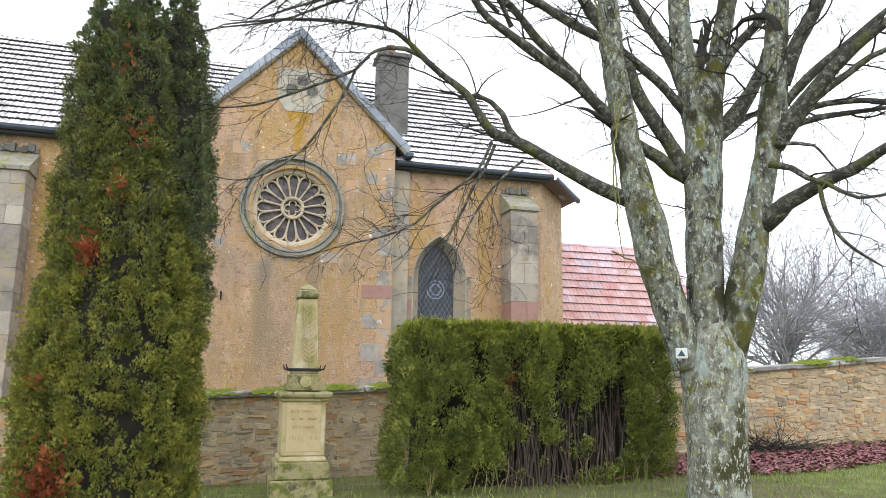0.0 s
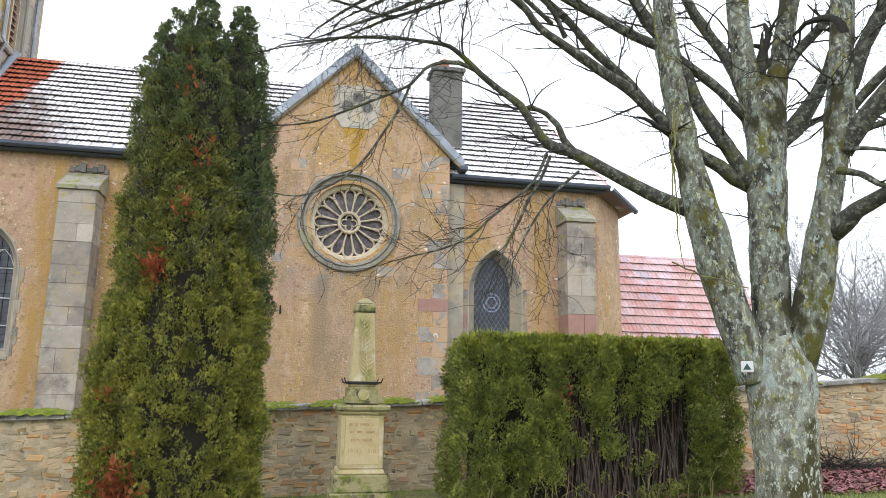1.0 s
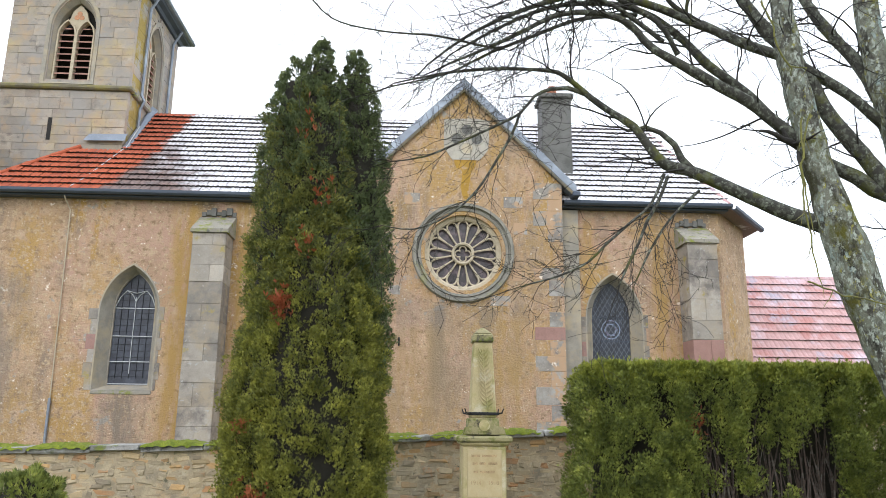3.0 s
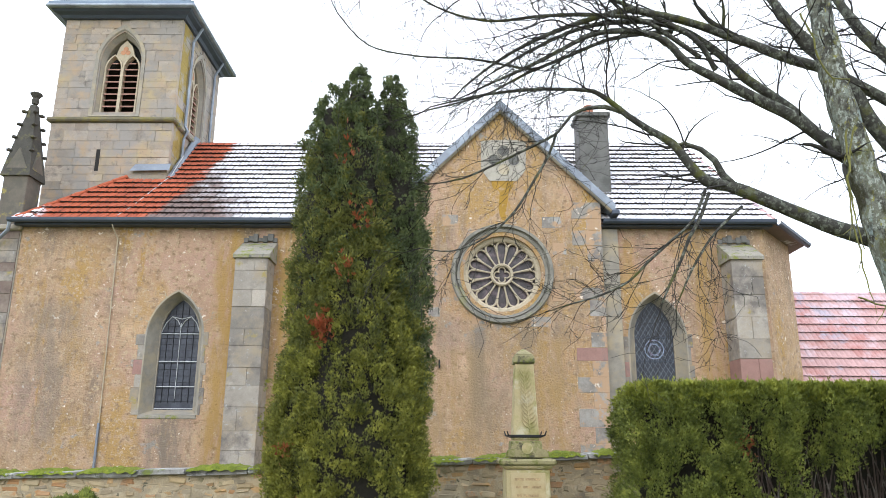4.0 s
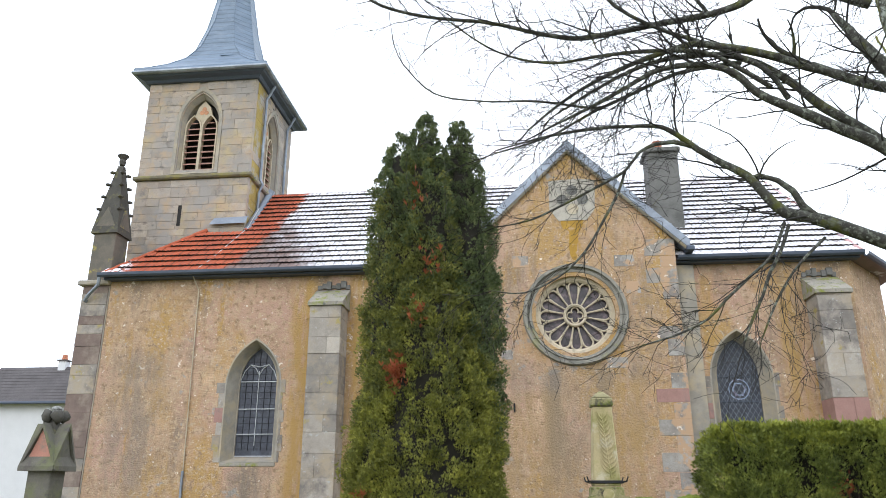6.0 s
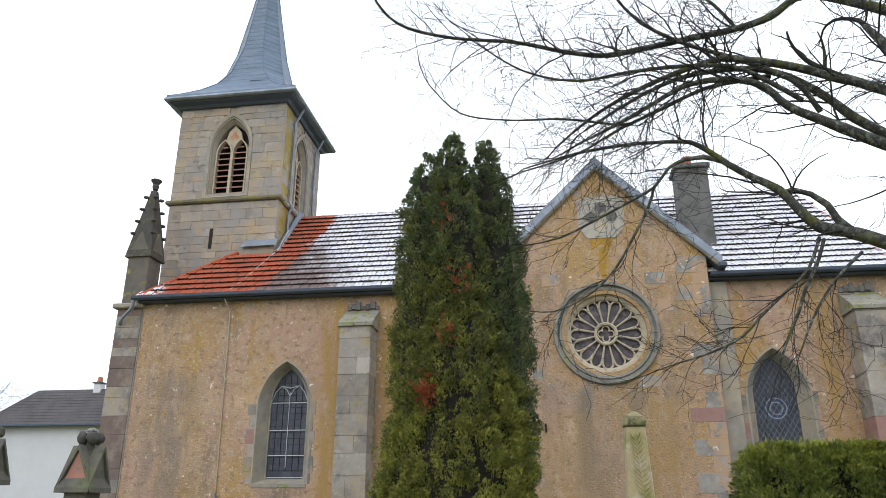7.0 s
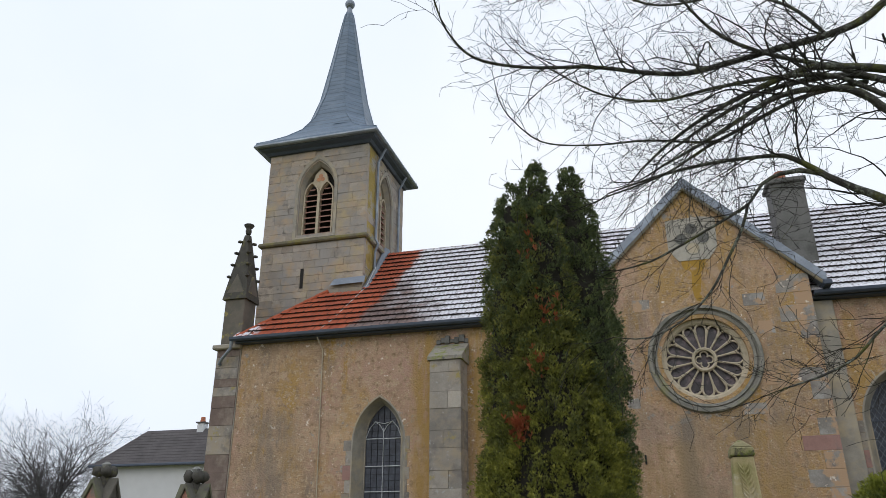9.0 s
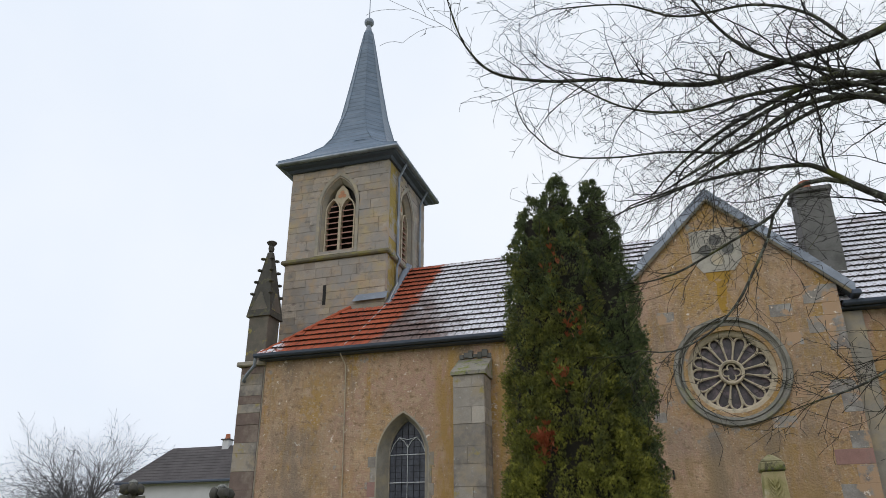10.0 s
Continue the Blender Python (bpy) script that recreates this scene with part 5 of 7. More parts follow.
    panel = mp("inscription_panel", slab(cx - 0.235, cx + 0.235, yf - 0.012, yf + 0.01, 0.58, 1.20, bevel=0.006), M_PANEL, die, "pale panel with a worn inscription")
    rnd = random.Random(8)
    for z, widths in ((1.10, (0.12, 0.2)), (1.0, (0.07, 0.09, 0.13)), (0.89, (0.06, 0.2))):
        x = cx - sum(widths) / 2 - 0.02
        for w in widths:
            mp("worn_lettering", slab(x, x + w, yf - 0.016, yf - 0.0125, z, z + 0.032), M_LETTER, die)
            x += w + 0.025
    for word, x in (("1914", cx - 0.12), ("1918", cx + 0.12)):
        cu = bpy.data.curves.new("year", 'FONT')
        cu.body, cu.size, cu.extrude, cu.align_x = word, 0.075, 0.002, 'CENTER'
        tmp = bpy.data.objects.new("year", cu)
        me = bpy.data.meshes.new_from_object(tmp)
        bpy.data.objects.remove(tmp)
        me.transform(Matrix.Translation((x, yf - 0.0145, 0.74)) @ Matrix.Rotation(math.pi / 2, 4, 'X'))
        me.materials.append(M_LETTER)
        ob = new("year", me)
        ob.parent = die


M_GOLDMOSS = material("mossy_memorial_stone", (0.36, 0.32, 0.17), 0.93, [((0.14, 0.16, 0.03), 4.0, 0.52, 0.06), ((0.1, 0.09, 0.06), 7.0, 0.6, 0.05)], 4.0, 60.0, 0.2, 0.6)
M_PANEL = material("pale_panel", (0.56, 0.46, 0.27), 0.88, [((0.48, 0.37, 0.2), 4.0, 0.55, 0.1)], 4.0, 60.0, 0.1, 0.2)
M_LETTER = material("worn_letters", (0.43, 0.31, 0.17), 0.9, (), 20.0, 90.0, 0.4, 0.1)
memorial()


# ---- clipped evergreens ----
def foliage_material(name, dark, light, tip):
    m = bpy.data.materials.new(name)
    m.use_nodes = True
    t = m.node_tree
    b = t.nodes["Principled BSDF"]
    b.inputs["Roughness"].default_value = 0.75
    geo = t.nodes.new("ShaderNodeNewGeometry")
    r = t.nodes.new("ShaderNodeValToRGB")
    r.color_ramp.elements[0].color, r.color_ramp.elements[1].color = (*dark, 1), (*tip, 1)
    e = r.color_ramp.elements.new(0.6)
    e.color = (*light, 1)
    n = t.nodes.new("ShaderNodeTexNoise")
    n.inputs["Scale"].default_value = 5.5
    n.inputs["Detail"].default_value = 4.0
    add = t.nodes.new("ShaderNodeMath")
    add.operation = 'MULTIPLY_ADD'
    add.inputs[1].default_value = 0.34
    t.links.new(geo.outputs["Position"], n.inputs["Vector"])
    t.links.new(geo.outputs["Random Per Island"], add.inputs[0])
    sub = t.nodes.new("ShaderNodeMath")
    sub.operation = 'MULTIPLY_ADD'
    sub.inputs[1].default_value, sub.inputs[2].default_value = 1.9, -0.66
    t.links.new(n.outputs["Fac"], sub.inputs[0])
    t.links.new(sub.outputs["Value"], add.inputs[2])
    t.links.new(add.outputs["Value"], r.inputs["Fac"])
    t.links.new(r.outputs["Color"], b.inputs["Base Color"])
    return m


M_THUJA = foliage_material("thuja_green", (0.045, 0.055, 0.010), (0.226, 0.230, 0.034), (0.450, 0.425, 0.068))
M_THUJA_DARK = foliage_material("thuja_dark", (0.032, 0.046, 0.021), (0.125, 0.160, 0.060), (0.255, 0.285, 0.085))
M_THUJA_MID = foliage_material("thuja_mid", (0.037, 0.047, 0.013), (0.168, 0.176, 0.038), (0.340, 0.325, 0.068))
M_HEDGE = foliage_material("hedge_green", (0.042, 0.058, 0.012), (0.200, 0.234, 0.042), (0.415, 0.425, 0.078))
M_HEDGE_TOP = foliage_material("hedge_new_growth", (0.095, 0.120, 0.020), (0.265, 0.290, 0.038), (0.420, 0.420, 0.060))
M_DEAD = foliage_material("dead_sprays", (0.20, 0.05, 0.022), (0.42, 0.115, 0.05), (0.52, 0.18, 0.08))
# near-black hull colour: inner twigs plus the shade deep in the foliage
M_CORE = material("inner_twig_shade", (0.018, 0.016, 0.010), 1.0, (), 6.0, 40.0, 0.3, 0.5)


def sprays(name, P, N, size, mat, parent, rng, droop=0.0, fingers=4, label=""):
    """Flat scale-leaf sprays: each a fan of slim fingers, set on points P and leaning out along N."""
    n = len(P)
    up = np.array([0, 0, 1.0])
    d = N * 0.9 + up * (0.55 - droop) + rng.normal(0, 0.22, (n, 3))
    d /= np.linalg.norm(d, axis=1, keepdims=True)
    side = np.cross(d, rng.normal(0, 1, (n, 3)))
    side /= np.linalg.norm(side, axis=1, keepdims=True) + 1e-9
    s = size * rng.uniform(0.6, 1.35, n)[:, None]
    verts, faces = [], []
    for k in range(fingers):
        a = (k - (fingers - 1) / 2) * 0.36 + rng.normal(0, 0.1, n)[:, None]
        ln = s * (1 - 0.16 * abs(k - (fingers - 1) / 2))
        dk = d * np.cos(a) + side * np.sin(a)
        w = np.cross(np.cross(d, side), dk)
        root = P
        mid = P + dk * ln * 0.55
        tip = P + dk * ln + np.array([0, 0, -1.0]) * ln * 0.12
        verts.append(np.stack([root, mid + w * ln * 0.085, tip, mid - w * ln * 0.085], 1))
    V = np.stack(verts, 1).reshape(-1, 3)
    # fingers of a spray share their root, so that a spray is one island
    F = np.arange(n * fingers * 4).reshape(n, fingers, 4)
    F[:, :, 0] = F[:, :1, 0]
    me = bpy.data.meshes.new(name)
    me.vertices.add(len(V))
    me.vertices.foreach_set("co", V.ravel())
    me.loops.add(F.size)
    me.loops.foreach_set("vertex_index", F.ravel())
    me.polygons.add(n * fingers)
    me.polygons.foreach_set("loop_start", np.arange(0, F.size, 4))
    me.update(calc_edges=True)
    me.materials.append(mat)
    ob = new(name, me)
    ob.parent = parent
    if parent:
        ob.matrix_parent_inverse = Matrix.Translation(-Vector(parent.location))
    return tagged(ob, label, kind="stuff")


def lump(x, y, z, s=1.0):
    return noise.noise((x * s, y * s, z * s))


def feather_clumps(C, N, rng, per, tall, wide, scale=1.0):
    """Points and directions of sprays gathered in upright feathers that stand on the places C and lean out along N."""
    n = len(C)
    axis = N * 0.55 + np.array([0, 0, 0.95]) + rng.normal(0, 0.17, (n, 3))
    axis /= np.linalg.norm(axis, axis=1, keepdims=True)
    size = rng.uniform(0.65, 1.35, n) * scale
    C, N, axis, size = (np.repeat(q, per, 0) for q in (C, N, axis, size))
    t = rng.uniform(0, 1, n * per) ** 0.8
    side = np.cross(axis, rng.normal(0, 1, (n * per, 3)))
    side /= np.linalg.norm(side, axis=1, keepdims=True) + 1e-9
    side += N * 0.35
    w = wide * np.sin(np.pi * np.clip(t * 0.85 + 0.15, 0, 1)) ** 0.7
    P = C + axis * (t * tall * size)[:, None] + side * (w * size * rng.uniform(0.5, 1.1, n * per))[:, None]
    return P, side * 0.6 + axis * 0.8, size


def columnar_thuja():
    base = Vector((-1.15, 9.3, ground_z(-1.15, 9.3)))
    tree = thing("columnar_thuja", "tall columnar thuja with three tips and a few browned sprays", "tree", at=base)
    stems = [  # x, y, tip height, widest radius, height of the widest place, bluntness of the tip
        (-1.27, 9.2, 6.62, 0.60, 2.0, 2.1), (-0.82, 9.5, 6.64, 0.54, 2.4, 2.2), (-1.60, 9.2, 6.34, 0.44, 2.4, 3.6),
        (-1.22, 9.1, 4.7, 0.86, 1.2, 2.0), (-0.80, 9.2, 3.9, 0.52, 1.1, 2.0), (-1.62, 9.05, 3.5, 0.55, 1.0, 2.0)]

    def radius(st, z):
        x, y, tip, r, zw, blunt = st
        if z > tip:
            return 0
        if z < zw:
            return r * (0.93 + 0.07 * z / zw)
        k = (z - zw) / (tip - zw)
        return r * max(0, 1 - k ** blunt) ** 0.75

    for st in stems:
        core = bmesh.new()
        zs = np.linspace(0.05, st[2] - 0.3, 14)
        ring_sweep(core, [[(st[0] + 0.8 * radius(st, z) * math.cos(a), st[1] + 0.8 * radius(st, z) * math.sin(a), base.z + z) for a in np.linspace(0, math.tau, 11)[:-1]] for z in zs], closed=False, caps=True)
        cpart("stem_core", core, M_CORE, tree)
    rng = np.random.default_rng(3)
    for number, st in enumerate(stems):
        n = int(600 * st[3] * st[2])
        pts, nor, fat = [], [], []
        while len(pts) < n:
            z = rng.uniform(0.02, st[2])
            a = rng.uniform(0, math.tau)
            r = radius(st, z)
            if rng.uniform() > 0.25 + r or (math.sin(a) > 0.45 and rng.uniform() < 0.75):
                continue
            deep = lump(math.cos(a) * r * 5 + st[0] * 3, math.sin(a) * r * 5, z * 3.2, 1.3)
            # left bare so the dark core reads as shade between tufts
            if deep < -0.2 and rng.uniform() < 0.92:
                continue
            rr = r * (0.97 + 0.2 * lump(math.cos(a) * 2 + st[0] * 3, math.sin(a) * 2, z * 1.3, 1.6)) + 0.15 * deep * min(1, r / 0.4) + rng.normal(0, 0.02) - 0.08 * min(1, r / 0.45) ** 2
            rr = max(0.02, rr - 0.02 * max(0, 1 - r / 0.5))
            fat.append(min(1, max(0.62, r / 0.36)))
            pts.append((st[0] + rr * math.cos(a), st[1] + rr * math.sin(a), base.z + z))
            nor.append((math.cos(a), math.sin(a), 0.1))
        pts, nor, fat = np.array(pts), np.array(nor), np.array(fat)
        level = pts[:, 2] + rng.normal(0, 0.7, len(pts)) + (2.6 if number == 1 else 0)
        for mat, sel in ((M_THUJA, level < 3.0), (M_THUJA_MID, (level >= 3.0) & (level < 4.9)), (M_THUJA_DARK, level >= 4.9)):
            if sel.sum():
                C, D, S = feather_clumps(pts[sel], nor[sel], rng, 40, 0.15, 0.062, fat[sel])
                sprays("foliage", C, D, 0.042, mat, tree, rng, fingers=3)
    # browned patches
    for x, z, w, c in ((-1.46, 2.92, 0.09, 110), (-1.07, 4.3, 0.12, 16), (-1.25, 3.6, 0.12, 16), (-1.66, 0.6, 0.16, 260), (-1.9, 1.6, 0.09, 20), (-1.25, 5.2, 0.12, 12), (-1.52, 0.32, 0.15, 70)):
        front = 9.25 - 0.9 * math.sqrt(max(0.05, 0.75 - (x + 1.2) ** 2)) * (1.06 if z < 2.5 else 0.82 if z < 4 else 0.68)
        P = np.c_[rng.normal(x, w * 0.6, c), rng.normal(front - 0.27, 0.05, c), rng.normal(base.z + z, w, c)]
        sprays("browned_spray", P, np.tile((0, -1.0, 0.2), (c, 1)), 0.1, M_DEAD, tree, rng, label="rust-brown dead sprays")


columnar_thuja()


def hedge():
    x0, x1, y0, y1 = 2.44, 6.42, 9.75, 11.0
    at = Vector((4.4, 10.4, ground_z(4.4, 10.4)))
    hg = thing("thuja_hedge", "clipped thuja hedge block with bare dark hollows below", "hedge", at=at)
    rng = np.random.default_rng(5)
    hollows = ((4.55, 1.15, 0.16, 0.35), (5.35, 1.1, 0.26, 0.5), (5.3, 0.55, 0.5, 0.4), (4.1, 0.35, 0.35, 0.25), (4.75, 0.4, 0.4, 0.35), (3.05, 1.2, 0.08, 0.3))
    top = lambda x: 2.27 + 0.05 * lump(x, 3, 0, 1.2) + 0.02 * (x - 4.4)

    def hollow(x, z):
        return any(((x - hx) / rx) ** 2 + ((z - hz) / rz) ** 2 < 1 + 0.5 * lump(x, z, 7, 4) for hx, hz, rx, rz in hollows)
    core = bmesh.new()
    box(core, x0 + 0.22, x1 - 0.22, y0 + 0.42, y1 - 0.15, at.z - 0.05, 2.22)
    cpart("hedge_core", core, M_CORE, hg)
    P, N, PT, NT = [], [], [], []
    while len(P) < 2500:
        u = rng.uniform()
        if u < 0.68:        # front
            x, z = rng.uniform(x0, x1), rng.uniform(at.z, top(4) + 0.02)
            if hollow(x, z - at.z):
                if rng.uniform() < 0.93:
                    continue
            inset = 0.22 * (1 - min(1, (x - x0) / 0.3)) ** 2 + 0.16 * (1 - min(1, (x1 - x) / 0.25)) ** 2 + 0.15 * max(0, (z - 2.05) / 0.25) ** 2
            deep = lump(x * 3.4, 2, z * 1.9, 1.25)
            # sprays dropped here; the dark core shows as shaded gaps
            if deep < -0.2 and z < 1.95 and rng.uniform() < 0.93:
                continue
            y = y0 + 0.03 + inset - 0.16 * lump(x * 1.6, 1, z * 0.7, 1.5) - 0.27 * deep + abs(rng.normal(0, 0.03)) + 0.12 * max(0, 1 - z / 0.9)
            P.append((x, y, z))
            N.append((0, -1, 0.15))
        elif u < 0.84:      # ends
            s = rng.uniform() < 0.5
            y, z = rng.uniform(y0 + 0.1, y1), rng.uniform(at.z, top(4))
            x = (x0 if s else x1) + (1 if s else -1) * (0.06 * lump(y, z, 5, 2) + 0.14 * max(0, 1 - abs(z - 1) / 1.2) * 0 + (0.22 * max(0, (z - 1.9) / 0.35) ** 2))
            P.append((x - (0.25 * max(0, 1.2 - z) if s else 0) * 0.5, y, z))
            N.append((-1 if s else 1, -0.2, 0.15))
        else:
            P.append((rng.uniform(x0 + 0.12, x1 - 0.1), rng.uniform(y0 + 0.05, y1), 0))
            P[-1] = (P[-1][0], P[-1][1], top(P[-1][0]) + 0.04 * lump(P[-1][0] * 3, P[-1][1] * 3, 2, 1))
            N.append((0, -0.15, 1))
    P, N = np.array(P), np.array(N, float)
    C, D, S = feather_clumps(P - N * 0.05 - np.array([0, 0, 0.08]), N, rng, 48, 0.24, 0.09)
    over = C[:, 2] > 2.36
    C[over, 2] = 2.36 - (C[over, 2] - 2.36) * 0.6 + rng.normal(0, 0.012, over.sum())
    fresh = C[:, 2] > 2.17 + 0.06 * rng.normal(0, 1, len(C))
    sprays("foliage", C[~fresh], D[~fresh], 0.05, M_HEDGE, hg, rng, fingers=3)
    sprays("fresh_foliage", C[fresh], D[fresh], 0.065, M_HEDGE_TOP, hg, rng, fingers=3, label="yellow-green clipped top growth")
    m = 2600
    P = np.c_[rng.uniform(x0 + 0.1, x1 - 0.08, m), rng.uniform(y0 - 0.02, y1, m) ** 1.0, rng.normal(2.33, 0.035, m)]
    sprays("clipped_sprig", P, np.tile((0, -0.15, 0.9), (m, 1)) + rng.normal(0, 0.25, (m, 3)), 0.085, M_HEDGE_TOP, hg, rng, fingers=3, label="pale young sprigs on the clipped top")
    c = 90
    sprays("browned_spray", np.c_[rng.normal(3.72, 0.07, c), rng.normal(9.72, 0.03, c), rng.normal(1.6, 0.09, c)], np.tile((0, -1.0, 0.2), (c, 1)), 0.09, M_DEAD, hg, rng)
    # bare stems in the hollows and shoots at the foot
    for i in range(110):
        x = rng.uniform(3.9, 5.9)
        z1 = at.z + rng.uniform(0.7, 1.6)
        y = y0 + rng.uniform(0.12, 0.35)
        bm = bmesh.new()
        lean = rng.normal(0, 0.18)
        r = rng.uniform(0.006, 0.02)
        tube(bm, [(x, y, at.z - 0.03), (x + lean * 0.4, y - 0.03, (at.z + z1) / 2), (x + lean, y + rng.normal(0, 0.05), z1)], [r, r * 0.8, r * 0.4], 5)
        cpart("bare_stem", bm, M_STEM, hg)
    for i in range(30):
        x = rng.uniform(2.6, 6.0)
        y = y0 - rng.uniform(0.0, 0.15)
        h = rng.uniform(0.15, 0.5)
        bm = bmesh.new()
        tube(bm, [(x, y, at.z - 0.05), (x + rng.normal(0, 0.06), y, at.z + h * 0.6), (x + rng.normal(0, 0.12), y, at.z + h)], [0.007, 0.006, 0.003], 4)
        cpart("cut_shoot", bm, M_SHOOT, hg)


M_STEM = material("bare_stem_bark", (0.07, 0.05, 0.04), 0.95, [((0.13, 0.12, 0.1), 8.0, 0.58, 0.06)], 6.0, 50.0, 0.25, 0.3)
M_SHOOT = material("dry_shoot", (0.2, 0.17, 0.07), 0.9, (), 6.0, 50.0, 0.25, 0.1)
hedge()


# ---- bare old tree with lichened bark ----
BASE = Vector((5.1, 7.0, ground_z(5.1, 7.0)))
old_tree = thing("bare_tree", "old leafless tree with lichen and moss on its bark", "tree", at=BASE)
BOUGHS = {}


def limb(name, points):
    """A tapered limb through a few places, each (x, y, z, radius)."""
    BOUGHS[name] = [Vector(p) for p in points]


limb("J1", [(3.92, 7.30, 6.68, 0.0579), (3.11, 7.52, 7.20, 0.0467), (2.67, 7.54, 6.97, 0.0441), (2.27, 7.52, 6.83, 0.0398), (1.68, 7.53, 6.75, 0.0371), (1.19, 7.47, 6.63, 0.0346), (0.76, 7.39, 6.53, 0.0294), (0.33, 7.28, 6.54, 0.0268), (-0.27, 7.14, 6.64, 0.0216), (-1.00, 6.94, 6.64, 0.019), (-1.54, 6.70, 6.71, 0.0164), (-1.81, 6.49, 7.00, 0.0112), (-1.92, 6.32, 7.37, 0.00778)])
limb("J2", [(2.93, 7.36, 5.59, 0.0311), (2.69, 7.29, 5.95, 0.0311), (2.12, 7.31, 6.31, 0.0276), (1.71, 7.26, 6.46, 0.0259), (1.29, 7.19, 6.67, 0.0234), (0.98, 7.09, 6.93, 0.0182), (0.69, 6.97, 7.39, 0.0139)])
limb("J3", [(2.78, 7.37, 5.75, 0.0311), (2.41, 7.34, 6.03, 0.0294), (2.10, 7.30, 6.19, 0.0276), (1.57, 7.29, 6.24, 0.0259), (1.00, 7.24, 6.19, 0.0207), (0.40, 7.16, 6.08, 0.0156), (-0.18, 7.03, 6.18, 0.013), (-0.69, 6.86, 6.48, 0.00778)])
limb("J4", [(2.50, 7.41, 6.10, 0.0294), (2.29, 7.37, 6.06, 0.0276), (1.81, 7.39, 6.00, 0.0224), (1.28, 7.40, 5.77, 0.0207), (0.84, 7.36, 5.55, 0.0156), (0.36, 7.29, 5.25, 0.013), (-0.24, 7.20, 5.03, 0.00778)])
limb("J5", [(2.27, 7.53, 6.84, 0.0234), (1.92, 7.41, 7.22, 0.019), (1.36, 7.31, 7.42, 0.0164), (0.56, 7.20, 7.37, 0.0139), (-0.04, 7.01, 7.54, 0.0112), (-0.66, 6.77, 7.46, 0.00867)])
limb("J6", [(1.11, 7.52, 5.75, 0.0156), (0.87, 7.39, 5.62, 0.0156), (0.24, 7.28, 5.68, 0.013), (-0.35, 7.11, 5.62, 0.0104), (-0.87, 6.90, 5.63, 0.00867), (-1.18, 6.70, 5.89, 0.00778)])
limb("trunk", [(5.16, 7.00, -0.30, 0.38), (5.16, 7.00, 0.27, 0.337), (5.15, 7.00, 0.58, 0.321), (5.15, 7.00, 1.09, 0.325), (5.15, 7.00, 1.45, 0.333), (5.15, 7.00, 1.81, 0.367), (5.12, 7.00, 2.06, 0.296), (5.11, 7.02, 2.28, 0.183), (5.10, 7.03, 2.46, 0.0888)])
limb("A", [(4.89, 7.04, 1.75, 0.192), (4.76, 7.06, 2.18, 0.199), (4.63, 7.08, 2.61, 0.195), (4.53, 7.10, 2.99, 0.202), (4.48, 7.12, 3.31, 0.21), (4.39, 7.13, 3.64, 0.179), (4.34, 7.15, 3.97, 0.155), (4.27, 7.16, 4.30, 0.149), (4.23, 7.18, 4.64, 0.144), (4.18, 7.19, 4.99, 0.138), (4.13, 7.20, 5.34, 0.133), (4.12, 7.22, 5.70, 0.134), (4.11, 7.23, 6.06, 0.125), (4.09, 7.26, 6.82, 0.11), (4.04, 7.30, 7.83, 0.0841), (3.94, 7.35, 9.21, 0.0433)])
limb("B", [(5.08, 7.00, 1.81, 0.236), (5.11, 7.02, 2.31, 0.214), (5.13, 7.04, 2.64, 0.213), (5.15, 7.06, 3.09, 0.206), (5.20, 7.09, 3.69, 0.209), (5.23, 7.10, 4.04, 0.211), (5.26, 7.11, 4.39, 0.224), (5.27, 7.13, 4.75, 0.236), (5.25, 7.14, 5.00, 0.217), (5.24, 7.15, 5.25, 0.102)])
limb("B1", [(5.17, 7.15, 4.74, 0.141), (5.12, 7.16, 5.10, 0.146), (5.09, 7.18, 5.46, 0.14), (5.06, 7.19, 5.82, 0.127), (5.06, 7.20, 6.20, 0.121), (5.06, 7.23, 7.13, 0.106), (5.09, 7.27, 8.45, 0.0656)])
limb("B2", [(5.39, 7.15, 4.77, 0.135), (5.45, 7.14, 5.13, 0.13), (5.54, 7.14, 5.50, 0.121), (5.63, 7.13, 5.88, 0.115), (5.72, 7.13, 6.27, 0.119), (5.94, 7.12, 7.16, 0.101), (6.20, 7.10, 8.41, 0.0591)])
limb("B3", [(5.51, 7.10, 5.26, 0.0615), (5.60, 7.07, 5.42, 0.0616), (5.70, 7.03, 5.59, 0.0618), (5.88, 6.99, 5.78, 0.0586), (6.06, 6.93, 6.00, 0.0554), (6.20, 6.89, 6.23, 0.0486), (6.41, 6.80, 6.67, 0.0314)])
limb("I", [(5.07, 7.20, 5.07, 0.0814), (5.04, 7.29, 5.35, 0.0757), (4.97, 7.37, 5.61, 0.0696), (4.83, 7.48, 5.93, 0.0635), (4.71, 7.59, 6.27, 0.0644), (4.60, 7.72, 6.71, 0.051), (4.47, 7.90, 7.36, 0.0299)])
limb("F", [(5.08, 7.15, 3.93, 0.0924), (4.97, 7.17, 4.11, 0.0926), (4.85, 7.19, 4.33, 0.0862), (4.62, 7.22, 4.67, 0.0865), (4.46, 7.25, 4.97, 0.0868), (4.34, 7.28, 5.33, 0.0807), (4.14, 7.31, 5.67, 0.0776), (3.94, 7.34, 5.94, 0.0744), (3.78, 7.36, 6.22, 0.0611), (3.57, 7.40, 6.65, 0.0341)])
limb("G", [(5.16, 7.20, 3.91, 0.0931), (4.90, 7.23, 4.04, 0.0896), (4.73, 7.25, 4.17, 0.0829), (4.56, 7.27, 4.26, 0.0762), (4.36, 7.30, 4.39, 0.0662)])
